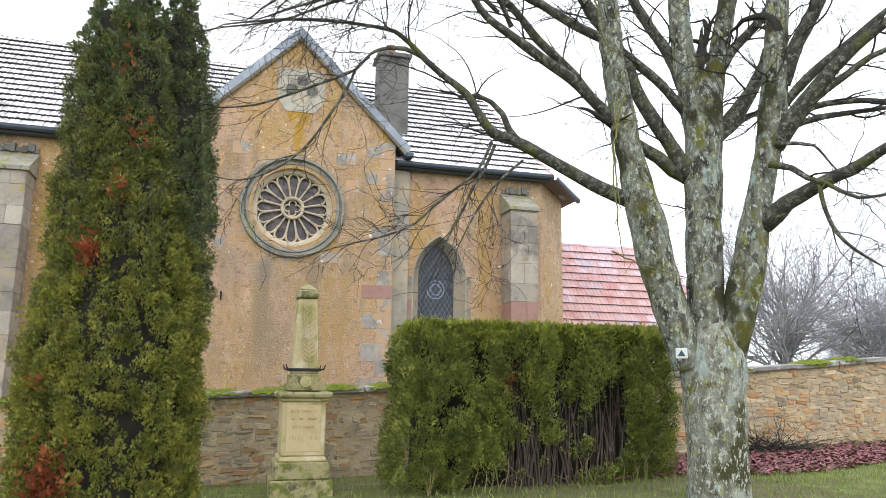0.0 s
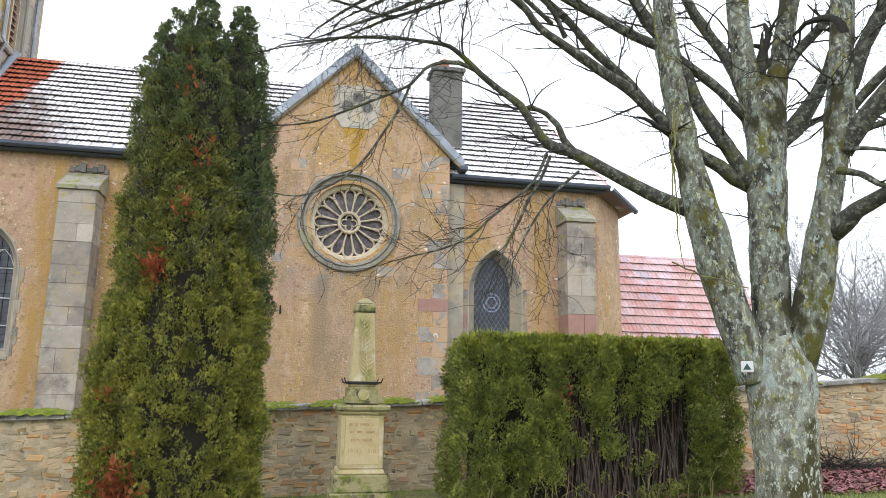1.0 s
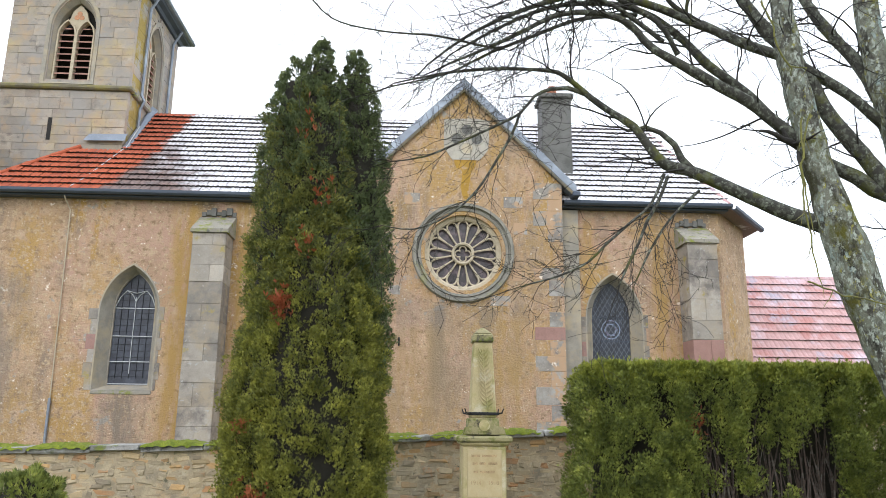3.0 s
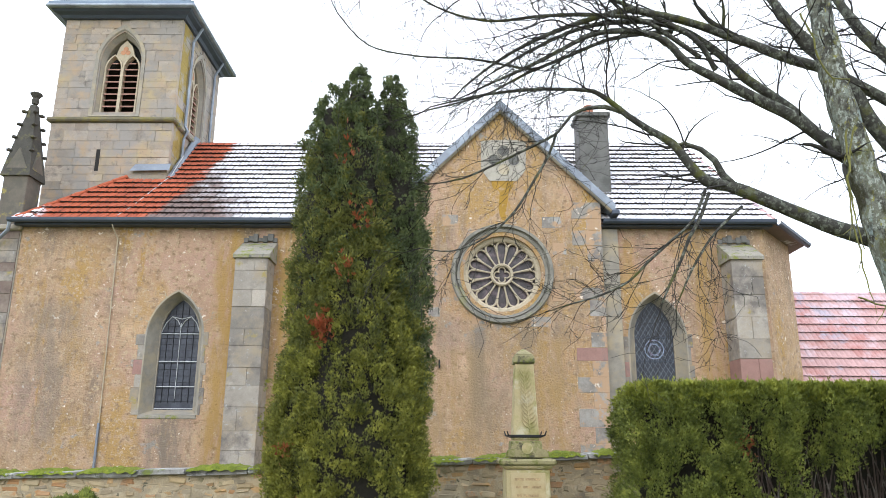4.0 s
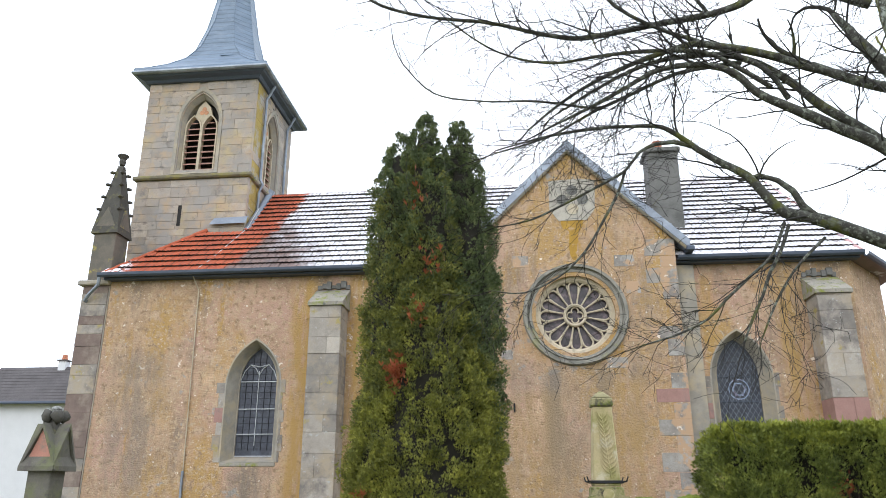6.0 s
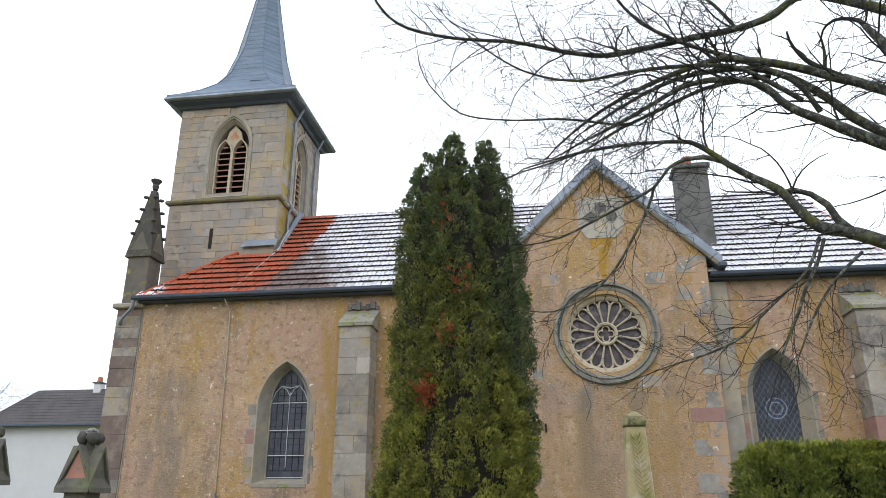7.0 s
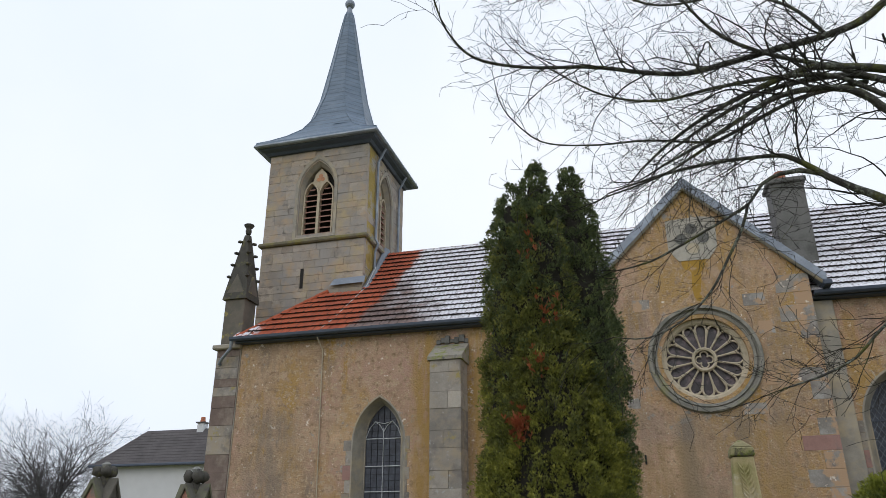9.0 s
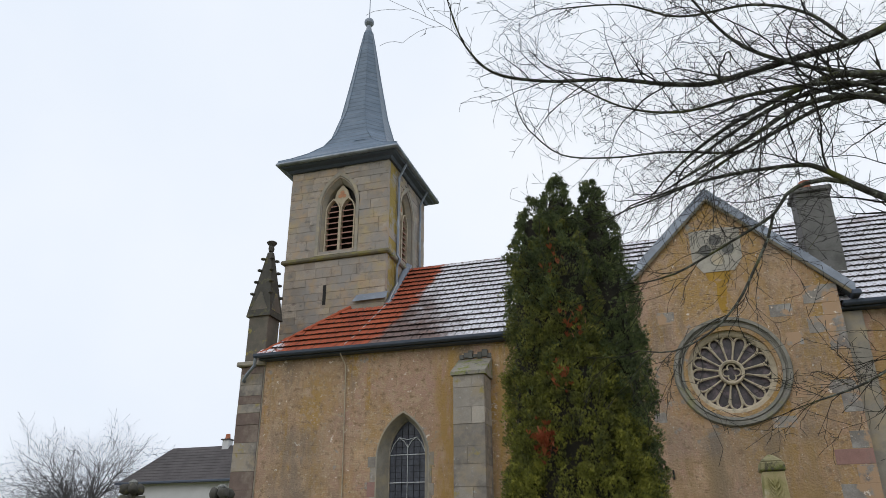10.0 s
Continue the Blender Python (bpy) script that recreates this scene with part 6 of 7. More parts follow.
limb("H", [(5.08, 7.20, 4.75, 0.0607), (4.96, 7.21, 4.89, 0.0607), (4.80, 7.22, 5.06, 0.0573), (4.64, 7.23, 5.19, 0.0572), (4.43, 7.24, 5.33, 0.0571), (4.21, 7.25, 5.47, 0.0603), (4.00, 7.26, 5.58, 0.0601), (3.71, 7.27, 5.68, 0.0564), (3.43, 7.29, 5.82, 0.0529), (3.19, 7.30, 5.95, 0.0494)])
limb("H2", [(3.51, 7.30, 5.81, 0.0481), (3.15, 7.30, 5.94, 0.0461), (2.85, 7.30, 6.08, 0.0441), (2.54, 7.30, 6.19, 0.0443), (2.23, 7.30, 6.26, 0.0422), (2.01, 7.30, 6.31, 0.04), (1.66, 7.30, 6.22, 0.0311), (1.27, 7.30, 6.08, 0.0265), (0.89, 7.30, 5.90, 0.022), (0.51, 7.30, 5.66, 0.0175), (0.14, 7.30, 5.35, 0.0108)])
limb("E", [(4.30, 7.26, 4.45, 0.0707), (4.08, 7.25, 4.63, 0.069), (3.91, 7.24, 4.76, 0.0671), (3.63, 7.23, 4.99, 0.0633), (3.34, 7.22, 5.14, 0.0594), (3.05, 7.20, 5.30, 0.0553), (2.76, 7.19, 5.46, 0.047), (2.55, 7.18, 5.59, 0.0429), (2.35, 7.17, 5.83, 0.0388), (2.11, 7.16, 5.93, 0.0346), (1.80, 7.15, 5.95, 0.0324), (1.49, 7.14, 5.88, 0.028), (1.11, 7.13, 5.66, 0.0235), (0.74, 7.11, 5.45, 0.0191), (0.37, 7.10, 5.27, 0.0126)])
limb("E2", [(3.94, 7.40, 4.90, 0.0559), (3.73, 7.41, 5.14, 0.0563), (3.51, 7.42, 5.34, 0.0524), (3.28, 7.42, 5.52, 0.0528), (3.11, 7.43, 5.73, 0.0466), (2.94, 7.44, 5.91, 0.0446), (2.71, 7.44, 6.09, 0.0404), (2.46, 7.45, 6.21, 0.0361), (2.14, 7.46, 6.26, 0.0316), (1.63, 7.47, 6.22, 0.0272), (1.24, 7.48, 6.08, 0.0225), (0.85, 7.49, 5.87, 0.018), (0.46, 7.50, 5.63, 0.0112)])
limb("D", [(4.40, 7.25, 3.59, 0.0966), (4.24, 7.25, 3.65, 0.0931), (3.96, 7.25, 3.74, 0.0812), (3.69, 7.26, 3.86, 0.0735), (3.42, 7.26, 3.98, 0.0697), (3.14, 7.26, 4.11, 0.07), (2.91, 7.27, 4.20, 0.062), (2.68, 7.27, 4.26, 0.0581), (2.52, 7.27, 4.45, 0.0501), (2.36, 7.27, 4.68, 0.0421), (2.13, 7.28, 4.84, 0.0381), (1.90, 7.28, 5.01, 0.0341), (1.73, 7.28, 5.17, 0.03), (1.55, 7.28, 5.29, 0.0258), (1.31, 7.29, 5.32, 0.0216), (0.94, 7.29, 5.32, 0.0194), (0.51, 7.29, 5.28, 0.0172), (0.14, 7.30, 5.21, 0.0129), (-0.23, 7.30, 5.11, 0.00861)])
limb("D1", [(3.02, 7.25, 4.16, 0.0371), (2.86, 7.26, 4.32, 0.0415), (2.79, 7.27, 4.49, 0.0376), (2.66, 7.28, 4.62, 0.0336), (2.49, 7.29, 4.69, 0.0253), (2.31, 7.30, 4.64, 0.0148)])
limb("D2", [(2.72, 7.32, 4.15, 0.0182), (2.59, 7.30, 3.85, 0.018), (2.45, 7.27, 3.63, 0.0178), (2.35, 7.25, 3.40, 0.0147), (2.21, 7.22, 3.15, 0.0145), (2.11, 7.20, 2.94, 0.00862)])
limb("D3", [(2.68, 7.32, 4.17, 0.0182), (2.51, 7.28, 3.83, 0.0149), (2.26, 7.25, 3.60, 0.0147), (1.98, 7.21, 3.35, 0.0145), (1.79, 7.17, 3.16, 0.0115), (1.49, 7.14, 3.01, 0.0113), (1.14, 7.10, 2.90, 0.00701)])
limb("D5", [(3.04, 7.30, 3.99, 0.0151), (2.85, 7.28, 3.82, 0.015), (2.66, 7.25, 3.62, 0.0119), (2.45, 7.22, 3.31, 0.0117), (2.29, 7.20, 3.00, 0.00721)])
limb("D4", [(1.85, 7.30, 5.05, 0.0213), (1.66, 7.28, 5.11, 0.0257), (1.48, 7.27, 5.09, 0.0213), (1.29, 7.25, 4.99, 0.0191), (1.13, 7.23, 4.78, 0.0168), (0.85, 7.20, 4.61, 0.0146), (0.49, 7.16, 4.41, 0.0124), (0.13, 7.13, 4.23, 0.0102), (-0.16, 7.10, 4.16, 0.00609)])
limb("D6", [(1.13, 7.25, 4.79, 0.0148), (1.03, 7.22, 4.52, 0.0146), (0.87, 7.18, 4.23, 0.0143), (0.65, 7.14, 3.87, 0.0121), (0.36, 7.09, 3.59, 0.00994), (0.02, 7.04, 3.43, 0.00784), (-0.29, 7.00, 3.45, 0.00587)])
limb("C", [(5.27, 6.94, 1.75, 0.161), (5.36, 6.88, 2.12, 0.18), (5.43, 6.82, 2.49, 0.187), (5.50, 6.76, 2.87, 0.181), (5.55, 6.69, 3.30, 0.163), (5.60, 6.64, 3.62, 0.145), (5.65, 6.59, 3.94, 0.132), (5.69, 6.54, 4.25, 0.142), (5.72, 6.49, 4.57, 0.158), (5.73, 6.44, 4.89, 0.149), (5.74, 6.39, 5.20, 0.133), (5.74, 6.35, 5.46, 0.0763)])
limb("C1", [(5.67, 6.42, 4.87, 0.114), (5.73, 6.41, 5.21, 0.127), (5.78, 6.41, 5.56, 0.128), (5.81, 6.40, 5.91, 0.123), (5.86, 6.39, 6.48, 0.0982), (5.99, 6.37, 7.51, 0.0469)])
limb("C2", [(5.80, 6.40, 4.88, 0.0823), (5.83, 6.30, 5.11, 0.085), (5.87, 6.23, 5.29, 0.0815), (5.95, 6.12, 5.52, 0.078), (6.03, 6.02, 5.75, 0.0715), (6.11, 5.87, 6.08, 0.0493), (6.17, 5.70, 6.46, 0.0244)])
limb("C3", [(5.73, 6.50, 4.17, 0.101), (5.80, 6.34, 4.40, 0.106), (5.87, 6.20, 4.57, 0.0985), (5.96, 6.05, 4.76, 0.0822), (6.04, 5.92, 4.91, 0.0723), (6.12, 5.80, 5.03, 0.0657), (6.22, 5.67, 5.15, 0.0592), (6.35, 5.51, 5.28, 0.0497), (6.52, 5.30, 5.42, 0.0259)])
limb("C3b", [(5.81, 6.40, 4.65, 0.0504), (5.90, 6.30, 4.80, 0.0533), (6.03, 6.18, 4.97, 0.0529), (6.21, 6.03, 5.15, 0.0494), (6.38, 5.88, 5.32, 0.0429), (6.58, 5.70, 5.54, 0.0334)])
limb("C3c", [(5.90, 6.20, 4.55, 0.0493), (6.02, 6.04, 4.70, 0.0457), (6.17, 5.86, 4.84, 0.0391), (6.30, 5.69, 4.97, 0.0356), (6.48, 5.50, 5.05, 0.0204)])
limb("C4", [(5.60, 6.60, 3.29, 0.106), (5.64, 6.47, 3.39, 0.104), (5.68, 6.33, 3.49, 0.0911), (5.76, 6.18, 3.56, 0.0808), (5.83, 6.02, 3.63, 0.0736), (5.90, 5.86, 3.69, 0.0696), (5.97, 5.71, 3.72, 0.0627), (6.02, 5.54, 3.80, 0.056), (6.05, 5.38, 3.86, 0.0495), (6.13, 5.00, 3.95, 0.0236)])
limb("C5", [(5.72, 6.35, 4.39, 0.0435), (5.97, 6.16, 4.55, 0.0369), (6.20, 6.00, 4.58, 0.0365), (6.38, 5.88, 4.57, 0.0332), (6.63, 5.70, 4.51, 0.0208)])
limb("C5b", [(5.80, 6.40, 4.35, 0.0407), (5.94, 6.30, 4.42, 0.0374), (6.09, 6.21, 4.46, 0.0341), (6.33, 6.07, 4.49, 0.0307), (6.74, 5.80, 4.52, 0.0211)])
limb("C6", [(5.56, 6.40, 3.93, 0.0461), (5.65, 6.19, 3.84, 0.036), (5.68, 6.01, 3.69, 0.0322), (5.73, 5.83, 3.59, 0.0258), (5.75, 5.65, 3.46, 0.0223), (5.77, 5.48, 3.36, 0.0191), (5.83, 5.10, 3.32, 0.0104)])
limb("C7", [(5.72, 5.90, 3.59, 0.026), (5.66, 5.79, 3.31, 0.0226), (5.66, 5.67, 3.05, 0.0193), (5.73, 5.55, 2.87, 0.0163), (5.89, 5.40, 2.69, 0.00799)])
limb("C8", [(5.65, 6.40, 4.17, 0.0279), (5.80, 6.25, 4.15, 0.0214), (5.91, 6.13, 4.10, 0.0182), (5.95, 5.96, 3.85, 0.0118), (5.98, 5.80, 3.63, 0.00864)])
limb("R7", [(5.43, 7.10, 4.47, 0.107), (5.55, 7.07, 4.60, 0.101), (5.70, 7.04, 4.78, 0.0946), (5.84, 7.00, 4.99, 0.0815), (5.98, 6.96, 5.27, 0.0682), (6.08, 6.90, 5.62, 0.0411)])
limb("R8", [(5.37, 7.00, 4.36, 0.0396), (5.59, 7.02, 4.55, 0.0402), (5.81, 7.04, 4.72, 0.0373), (6.08, 7.07, 4.82, 0.0343), (6.53, 7.10, 4.90, 0.021)])


def curve_through(pts, step):
    """Catmull-Rom points (x, y, z, r) through pts, about step apart."""
    out = []
    for i in range(len(pts) - 1):
        p0, p1, p2, p3 = pts[max(i - 1, 0)], pts[i], pts[i + 1], pts[min(i + 2, len(pts) - 1)]
        n = max(1, int((p2 - p1).xyz.length / step))
        for k in range(n):
            t = k / n
            out.append(0.5 * ((2 * p1) + (p2 - p0) * t + (2 * p0 - 5 * p1 + 4 * p2 - p3) * t * t + (3 * p1 - p0 - 3 * p2 + p3) * t ** 3))
    out.append(pts[-1])
    return out


class Grow:
    """Collects thin branches as tubes in one plain mesh."""
    def __init__(self):
        self.v, self.f = [], []

    def tube(self, pts, radii, sides):
        start = len(self.v)
        ref = Vector((0.3, 0.2, 0.93))
        for i, p in enumerate(pts):
            d = (pts[min(i + 1, len(pts) - 1)] - pts[max(i - 1, 0)]).normalized()
            u = ref.cross(d)
            u = u.normalized() if u.length > 1e-3 else Vector((1, 0, 0))
            w = d.cross(u)
            for k in range(sides):
                a = k * math.tau / sides
                self.v.append(tuple(p + (u * math.cos(a) + w * math.sin(a)) * radii[i]))
        for i in range(len(pts) - 1):
            for k in range(sides):
                a, b = start + i * sides + k, start + i * sides + (k + 1) % sides
                self.f.append((a, b, b + sides, a + sides))

    def branch(self, p, d, length, r, level, rnd, droop):
        n = max(3, int(length / 0.1))
        pts, radii = [p.copy()], [r]
        d = d.normalized()
        bend = Vector((rnd.gauss(0, 0.09), rnd.gauss(0, 0.09), rnd.gauss(0, 0.08)))
        for i in range(n):
            d = (d + bend + Vector((rnd.gauss(0, 0.16), rnd.gauss(0, 0.16), rnd.gauss(0, 0.15) + droop))).normalized()
            pts.append(pts[-1] + d * (length / n))
            radii.append(max(0.0024, r * (1 - 0.75 * (i + 1) / n)))
        self.tube(pts, radii, 5 if r > 0.012 else 3)
        if level > 0:
            for i in range(1, n + 1):
                if rnd.random() < (0.55 if level > 1 else 0.45):
                    a = rnd.uniform(0, math.tau)
                    q = d.orthogonal().normalized()
                    q.rotate(Matrix.Rotation(a, 3, d))
                    dd = (pts[i] - pts[i - 1]).normalized()
                    nd = dd * 0.75 + q * 0.75
                    self.branch(pts[i], nd, length * rnd.uniform(0.3, 0.6), max(0.003, radii[i] * 0.68), level - 1, rnd, droop * 0.9)

    def done(self, name, mat, parent, label="", stuff=True):
        me = bpy.data.meshes.new(name)
        me.from_pydata(self.v, [], self.f)
        me.polygons.foreach_set("use_smooth", [True] * len(me.polygons))
        me.materials.append(mat)
        ob = new(name, me)
        ob.parent = parent
        if parent:
            ob.matrix_parent_inverse = Matrix.Translation(-Vector(parent.location))
        return tagged(ob, label, kind="stuff") if stuff else ob


def build_tree():
    rnd = random.Random(12)
    for name, pts in BOUGHS.items():
        cur = curve_through(pts, 0.12 if name == "trunk" else 0.1)
        bm = bmesh.new()
        rr = []
        for i, q in enumerate(cur):
            k = 0.10 if q.w > 0.08 else 0.06
            rr.append(max(0.006, q.w * (1 + k * noise.noise((q.x * 5, q.y * 5, q.z * 5)))))
        tube(bm, [q.xyz for q in cur], rr, 14 if cur[0].w > 0.15 else 9 if cur[0].w > 0.05 else 6)
        for v in bm.verts:
            r = min(0.02, 0.1 * max(0.01, rr[0]))
            v.co += Vector((noise.noise(v.co * 9), noise.noise(v.co * 9 + Vector((7, 0, 0))), 0)) * r
        cpart("trunk" if name == "trunk" else "limb", bm, M_TRUNK if name == "trunk" else M_BARK if name in ("A", "B", "B1", "B2", "C", "C1") else M_LIMB, old_tree, smooth=True)
    # side branches along the limbs, each with its twigs; the smallest of them joined
    rest, made = Grow(), 0
    for name, pts in BOUGHS.items():
        if name == "trunk":
            continue
        cur = curve_through(pts, 0.12)
        thick = name in ("A", "B", "C")
        for i in range(10 if thick else 3, len(cur)):
            q = cur[i]
            d = (q.xyz - cur[i - 1].xyz).normalized()
            chance = 0.16 if q.w > 0.09 else 0.6 if q.w > 0.035 else 0.95
            if rnd.random() < chance:
                o = d.orthogonal().normalized()
                o.rotate(Matrix.Rotation(rnd.uniform(0, math.tau), 3, d))
                nd = d * 0.8 + o * 0.8 + Vector((-0.12, -0.03, 0.08))
                big = rnd.random() < 0.24
                g = Grow() if big and made < 230 else rest
                g.branch(q.xyz, nd, (rnd.uniform(1.0, 1.8) if big else rnd.uniform(0.35, 1.05)) * (0.65 if q.w < 0.018 else 1), min(0.013, max(0.0048, q.w * 0.42)), 3 if big else 2, rnd, -0.02)
                if g is not rest:
                    g.done("branch", M_TWIG, old_tree, stuff=False)
                    made += 1
        q = cur[-1]
        rest.branch(q.xyz, (cur[-1].xyz - cur[-3].xyz), 0.8, max(0.005, q.w * 0.9), 2, rnd, -0.02)
    rest.done("fine_branching", M_TWIG, old_tree, "dense bare twigs, some hanging")
    g = Grow()
    # yellow lichened hanging shoots close to the stems
    for pts in (
            [(3.91, 6.75, 4.61, 0.0277), (3.88, 6.74, 4.25, 0.0274), (3.84, 6.73, 3.80, 0.0241), (3.86, 6.71, 3.37, 0.0208), (3.89, 6.70, 2.95, 0.0147)],
            [(3.61, 6.75, 5.94, 0.0264), (3.71, 6.73, 5.60, 0.026), (3.74, 6.72, 5.33, 0.0257), (3.83, 6.71, 5.16, 0.0227), (4.00, 6.70, 5.14, 0.0142)],
            [(3.79, 6.75, 2.92, 0.0207), (4.14, 6.73, 2.80, 0.0208), (4.43, 6.71, 2.73, 0.018), (4.68, 6.70, 2.67, 0.012)],
            [(4.00, 6.75, 4.64, 0.0252), (3.87, 6.73, 4.19, 0.022), (3.86, 6.71, 3.72, 0.0189), (3.90, 6.70, 3.38, 0.0133)],
    ):
        cur = curve_through([Vector(p) for p in pts], 0.08)
        for q in cur:
            q.xyz += Vector((noise.noise(q.xyz * 7), 0, noise.noise(q.xyz * 7 + Vector((9, 0, 0))))) * 0.035
        g.tube([q.xyz for q in cur], [max(0.004, q.w * 0.4) for q in cur], 6)
        for q in cur[3::4]:
            g.branch(q.xyz, Vector((rnd.uniform(-0.6, 0.6), -0.2, -0.5)), rnd.uniform(0.12, 0.35), 0.006, 0, rnd, -0.05)
    g.done("lichened_shoot", M_YELLOWTWIG, old_tree, "yellow lichen-covered hanging shoots")


M_LIMB = material("limb_bark", (0.05, 0.047, 0.04), 0.95, [((0.23, 0.25, 0.20), 18.0, 0.60, 0.04), ((0.15, 0.16, 0.125), 14.0, 0.57, 0.06), ((0.085, 0.09, 0.02), 3.0, 0.60, 0.05)], 6.0, 55.0, 0.3, 0.8, bump_dist=0.015)
M_YELLOWTWIG = material("lichened_twig", (0.17, 0.165, 0.045), 0.95, [((0.1, 0.09, 0.06), 9.0, 0.58, 0.06)], 6.0, 50.0, 0.25, 0.3)
build_tree()


def trail_marker():
    ob = thing("trail_marker", "small white trail marker plate with a dark triangle on the trunk", "sign", at=(4.6, 6.76, 1.883))
    m = pose(4.6, 6.76, 1.883, 0, 0, -38)
    bm = slab(-0.06, 0.06, -0.012, 0.0, -0.055, 0.055, bevel=0.006)
    bmesh.ops.transform(bm, matrix=m, verts=bm.verts)
    cpart("plate", bm, M_WHITE, ob)
    bm = bmesh.new()
    extrude_poly(bm, [(-0.04, -0.0165, -0.03), (0.04, -0.0165, -0.03), (0.0, -0.0165, 0.035)], (0, 0.004, 0))
    bmesh.ops.transform(bm, matrix=m, verts=bm.verts)
    cpart("triangle", bm, material("dark_green_paint", (0.01, 0.05, 0.05), 0.5), ob, "dark green triangle")


trail_marker()


# ---- churchyard gate piers ----
def gate_pier(x, top, label):
    y, g = 12.2, ground_z(x, 12)
    w = 0.26
    pier = thing("gate_pier", label, "gate pier", group="churchyard gate piers", at=(x, y, g))
    cpart("shaft", slab(x - w + 0.05, x + w - 0.05, y - w + 0.05, y + w - 0.05, g - 0.2, top - 1.0, bevel=0.02), M_PIERSTONE, pier)
    cpart("base", slab(x - w, x + w, y - w, y + w, g - 0.2, g + 0.35, bevel=0.03), M_PIERSTONE, pier)
    for k in range(4):
        bm = bmesh.new()
        extrude_poly(bm, [(-w, -w, top - 1.0), (w, -w, top - 1.0), (0.0, -w, top - 0.34)], (0, w, 0))
        bmesh.ops.transform(bm, matrix=Matrix.Translation((x, y, 0)) @ Matrix.Rotation(k * math.pi / 2, 4, 'Z'), verts=bm.verts)
        cpart("gablet", bm, M_PINKPIER if k in (0, 2) else M_PIERSTONE, pier)
        for s in (-1, 1):
            bm = bmesh.new()
            extrude_poly(bm, [(s * (w + 0.07), -w - 0.05, top - 1.06), (s * (w + 0.07), -w - 0.05, top - 0.98), (0, -w - 0.05, top - 0.27), (0, -w - 0.05, top - 0.36)], (0, w + 0.05, 0))
            bmesh.ops.transform(bm, matrix=Matrix.Translation((x, y, 0)) @ Matrix.Rotation(k * math.pi / 2, 4, 'Z'), verts=bm.verts)
            cpart("roof_slab", bm, M_PIERSTONE, pier)
    bm = bmesh.new()
    tube(bm, [(x, y, top - 0.45), (x, y, top - 0.3), (x, y, top - 0.22)], [0.13, 0.11, 0.07], 8)
    cpart("neck", bm, M_DARKSTONE, pier)
    for k in range(4):
        bm = bmesh.new()
        a = k * math.pi / 2 + math.pi / 4
        bmesh.ops.create_icosphere(bm, subdivisions=2, radius=0.1, matrix=Matrix.Translation((x + 0.13 * math.cos(a), y + 0.13 * math.sin(a), top - 0.15)) @ Matrix.Diagonal((1, 1, 1.1, 1)))
        for v in bm.verts:
            v.co += Vector((noise.noise(v.co * 14), noise.noise(v.co * 14 + Vector((5, 0, 0))), noise.noise(v.co * 14 + Vector((0, 5, 0))))) * 0.035
        cpart("finial_leaf", bm, M_DARKSTONE, pier, smooth=True)
    bm = bmesh.new()
    tube(bm, [(x, y, top - 0.25), (x, y, top - 0.06), (x, y, top - 0.02), (x, y, top + 0.03)], [0.06, 0.075, 0.09, 0.04], 8)
    cpart("finial", bm, M_FINIAL, pier)


M_PIERSTONE = material("pier_stone", (0.13, 0.12, 0.10), 0.93, [((0.15, 0.16, 0.07), 2.0, 0.54, 0.08), ((0.1, 0.09, 0.08), 4.0, 0.6, 0.06)], 3.0, 50.0, 0.2, 0.5)
M_PINKPIER = material("pink_pier_stone", (0.42, 0.20, 0.15), 0.9, [((0.2, 0.17, 0.14), 2.5, 0.6, 0.06)], 3.0, 50.0, 0.15, 0.4)
M_FINIAL = material("finial_stone", (0.25, 0.25, 0.23), 0.93, [((0.1, 0.1, 0.09), 6.0, 0.55, 0.06)], 4.0, 50.0, 0.2, 0.5)
gate_pier(-8.12, 2.92, "weathered gothic gate pier with pink gablets beside the wall")
gate_pier(-10.1, 3.06, "weathered gothic gate pier with mossy roof slabs")


def iron_gate():
    gate = thing("iron_gate", "black wrought-iron gate leaf between the stone piers", "gate", at=(-9.1, 12.2, ground_z(-9.1, 12)))
    g = ground_z(-9.1, 12) + 0.08
    for i in range(9):
        x = -9.68 + i * 0.148
        bm = bmesh.new()
        tube(bm, [(x, 12.2, g), (x, 12.2, g + 1.5 + 0.1 * math.sin(i / 8 * math.pi))], [0.011, 0.011], 6)
        cpart("bar", bm, M_IRON, gate)
    for z in (g + 0.1, g + 1.35):
        cpart("rail", slab(-9.7, -8.46, 12.185, 12.215, z, z + 0.04, bevel=0.005), M_IRON, gate)


iron_gate()


def wall_beyond_gate():
    wall = tagged(part("churchyard_wall_end", slab(-30, -10.35, 12.0, 12.45, -0.9, 1.0, bevel=0.02), M_RUBBLE), "rubble stone churchyard wall beyond the gate", "stone wall", kind="structure")
    return wall


wall_beyond_gate()


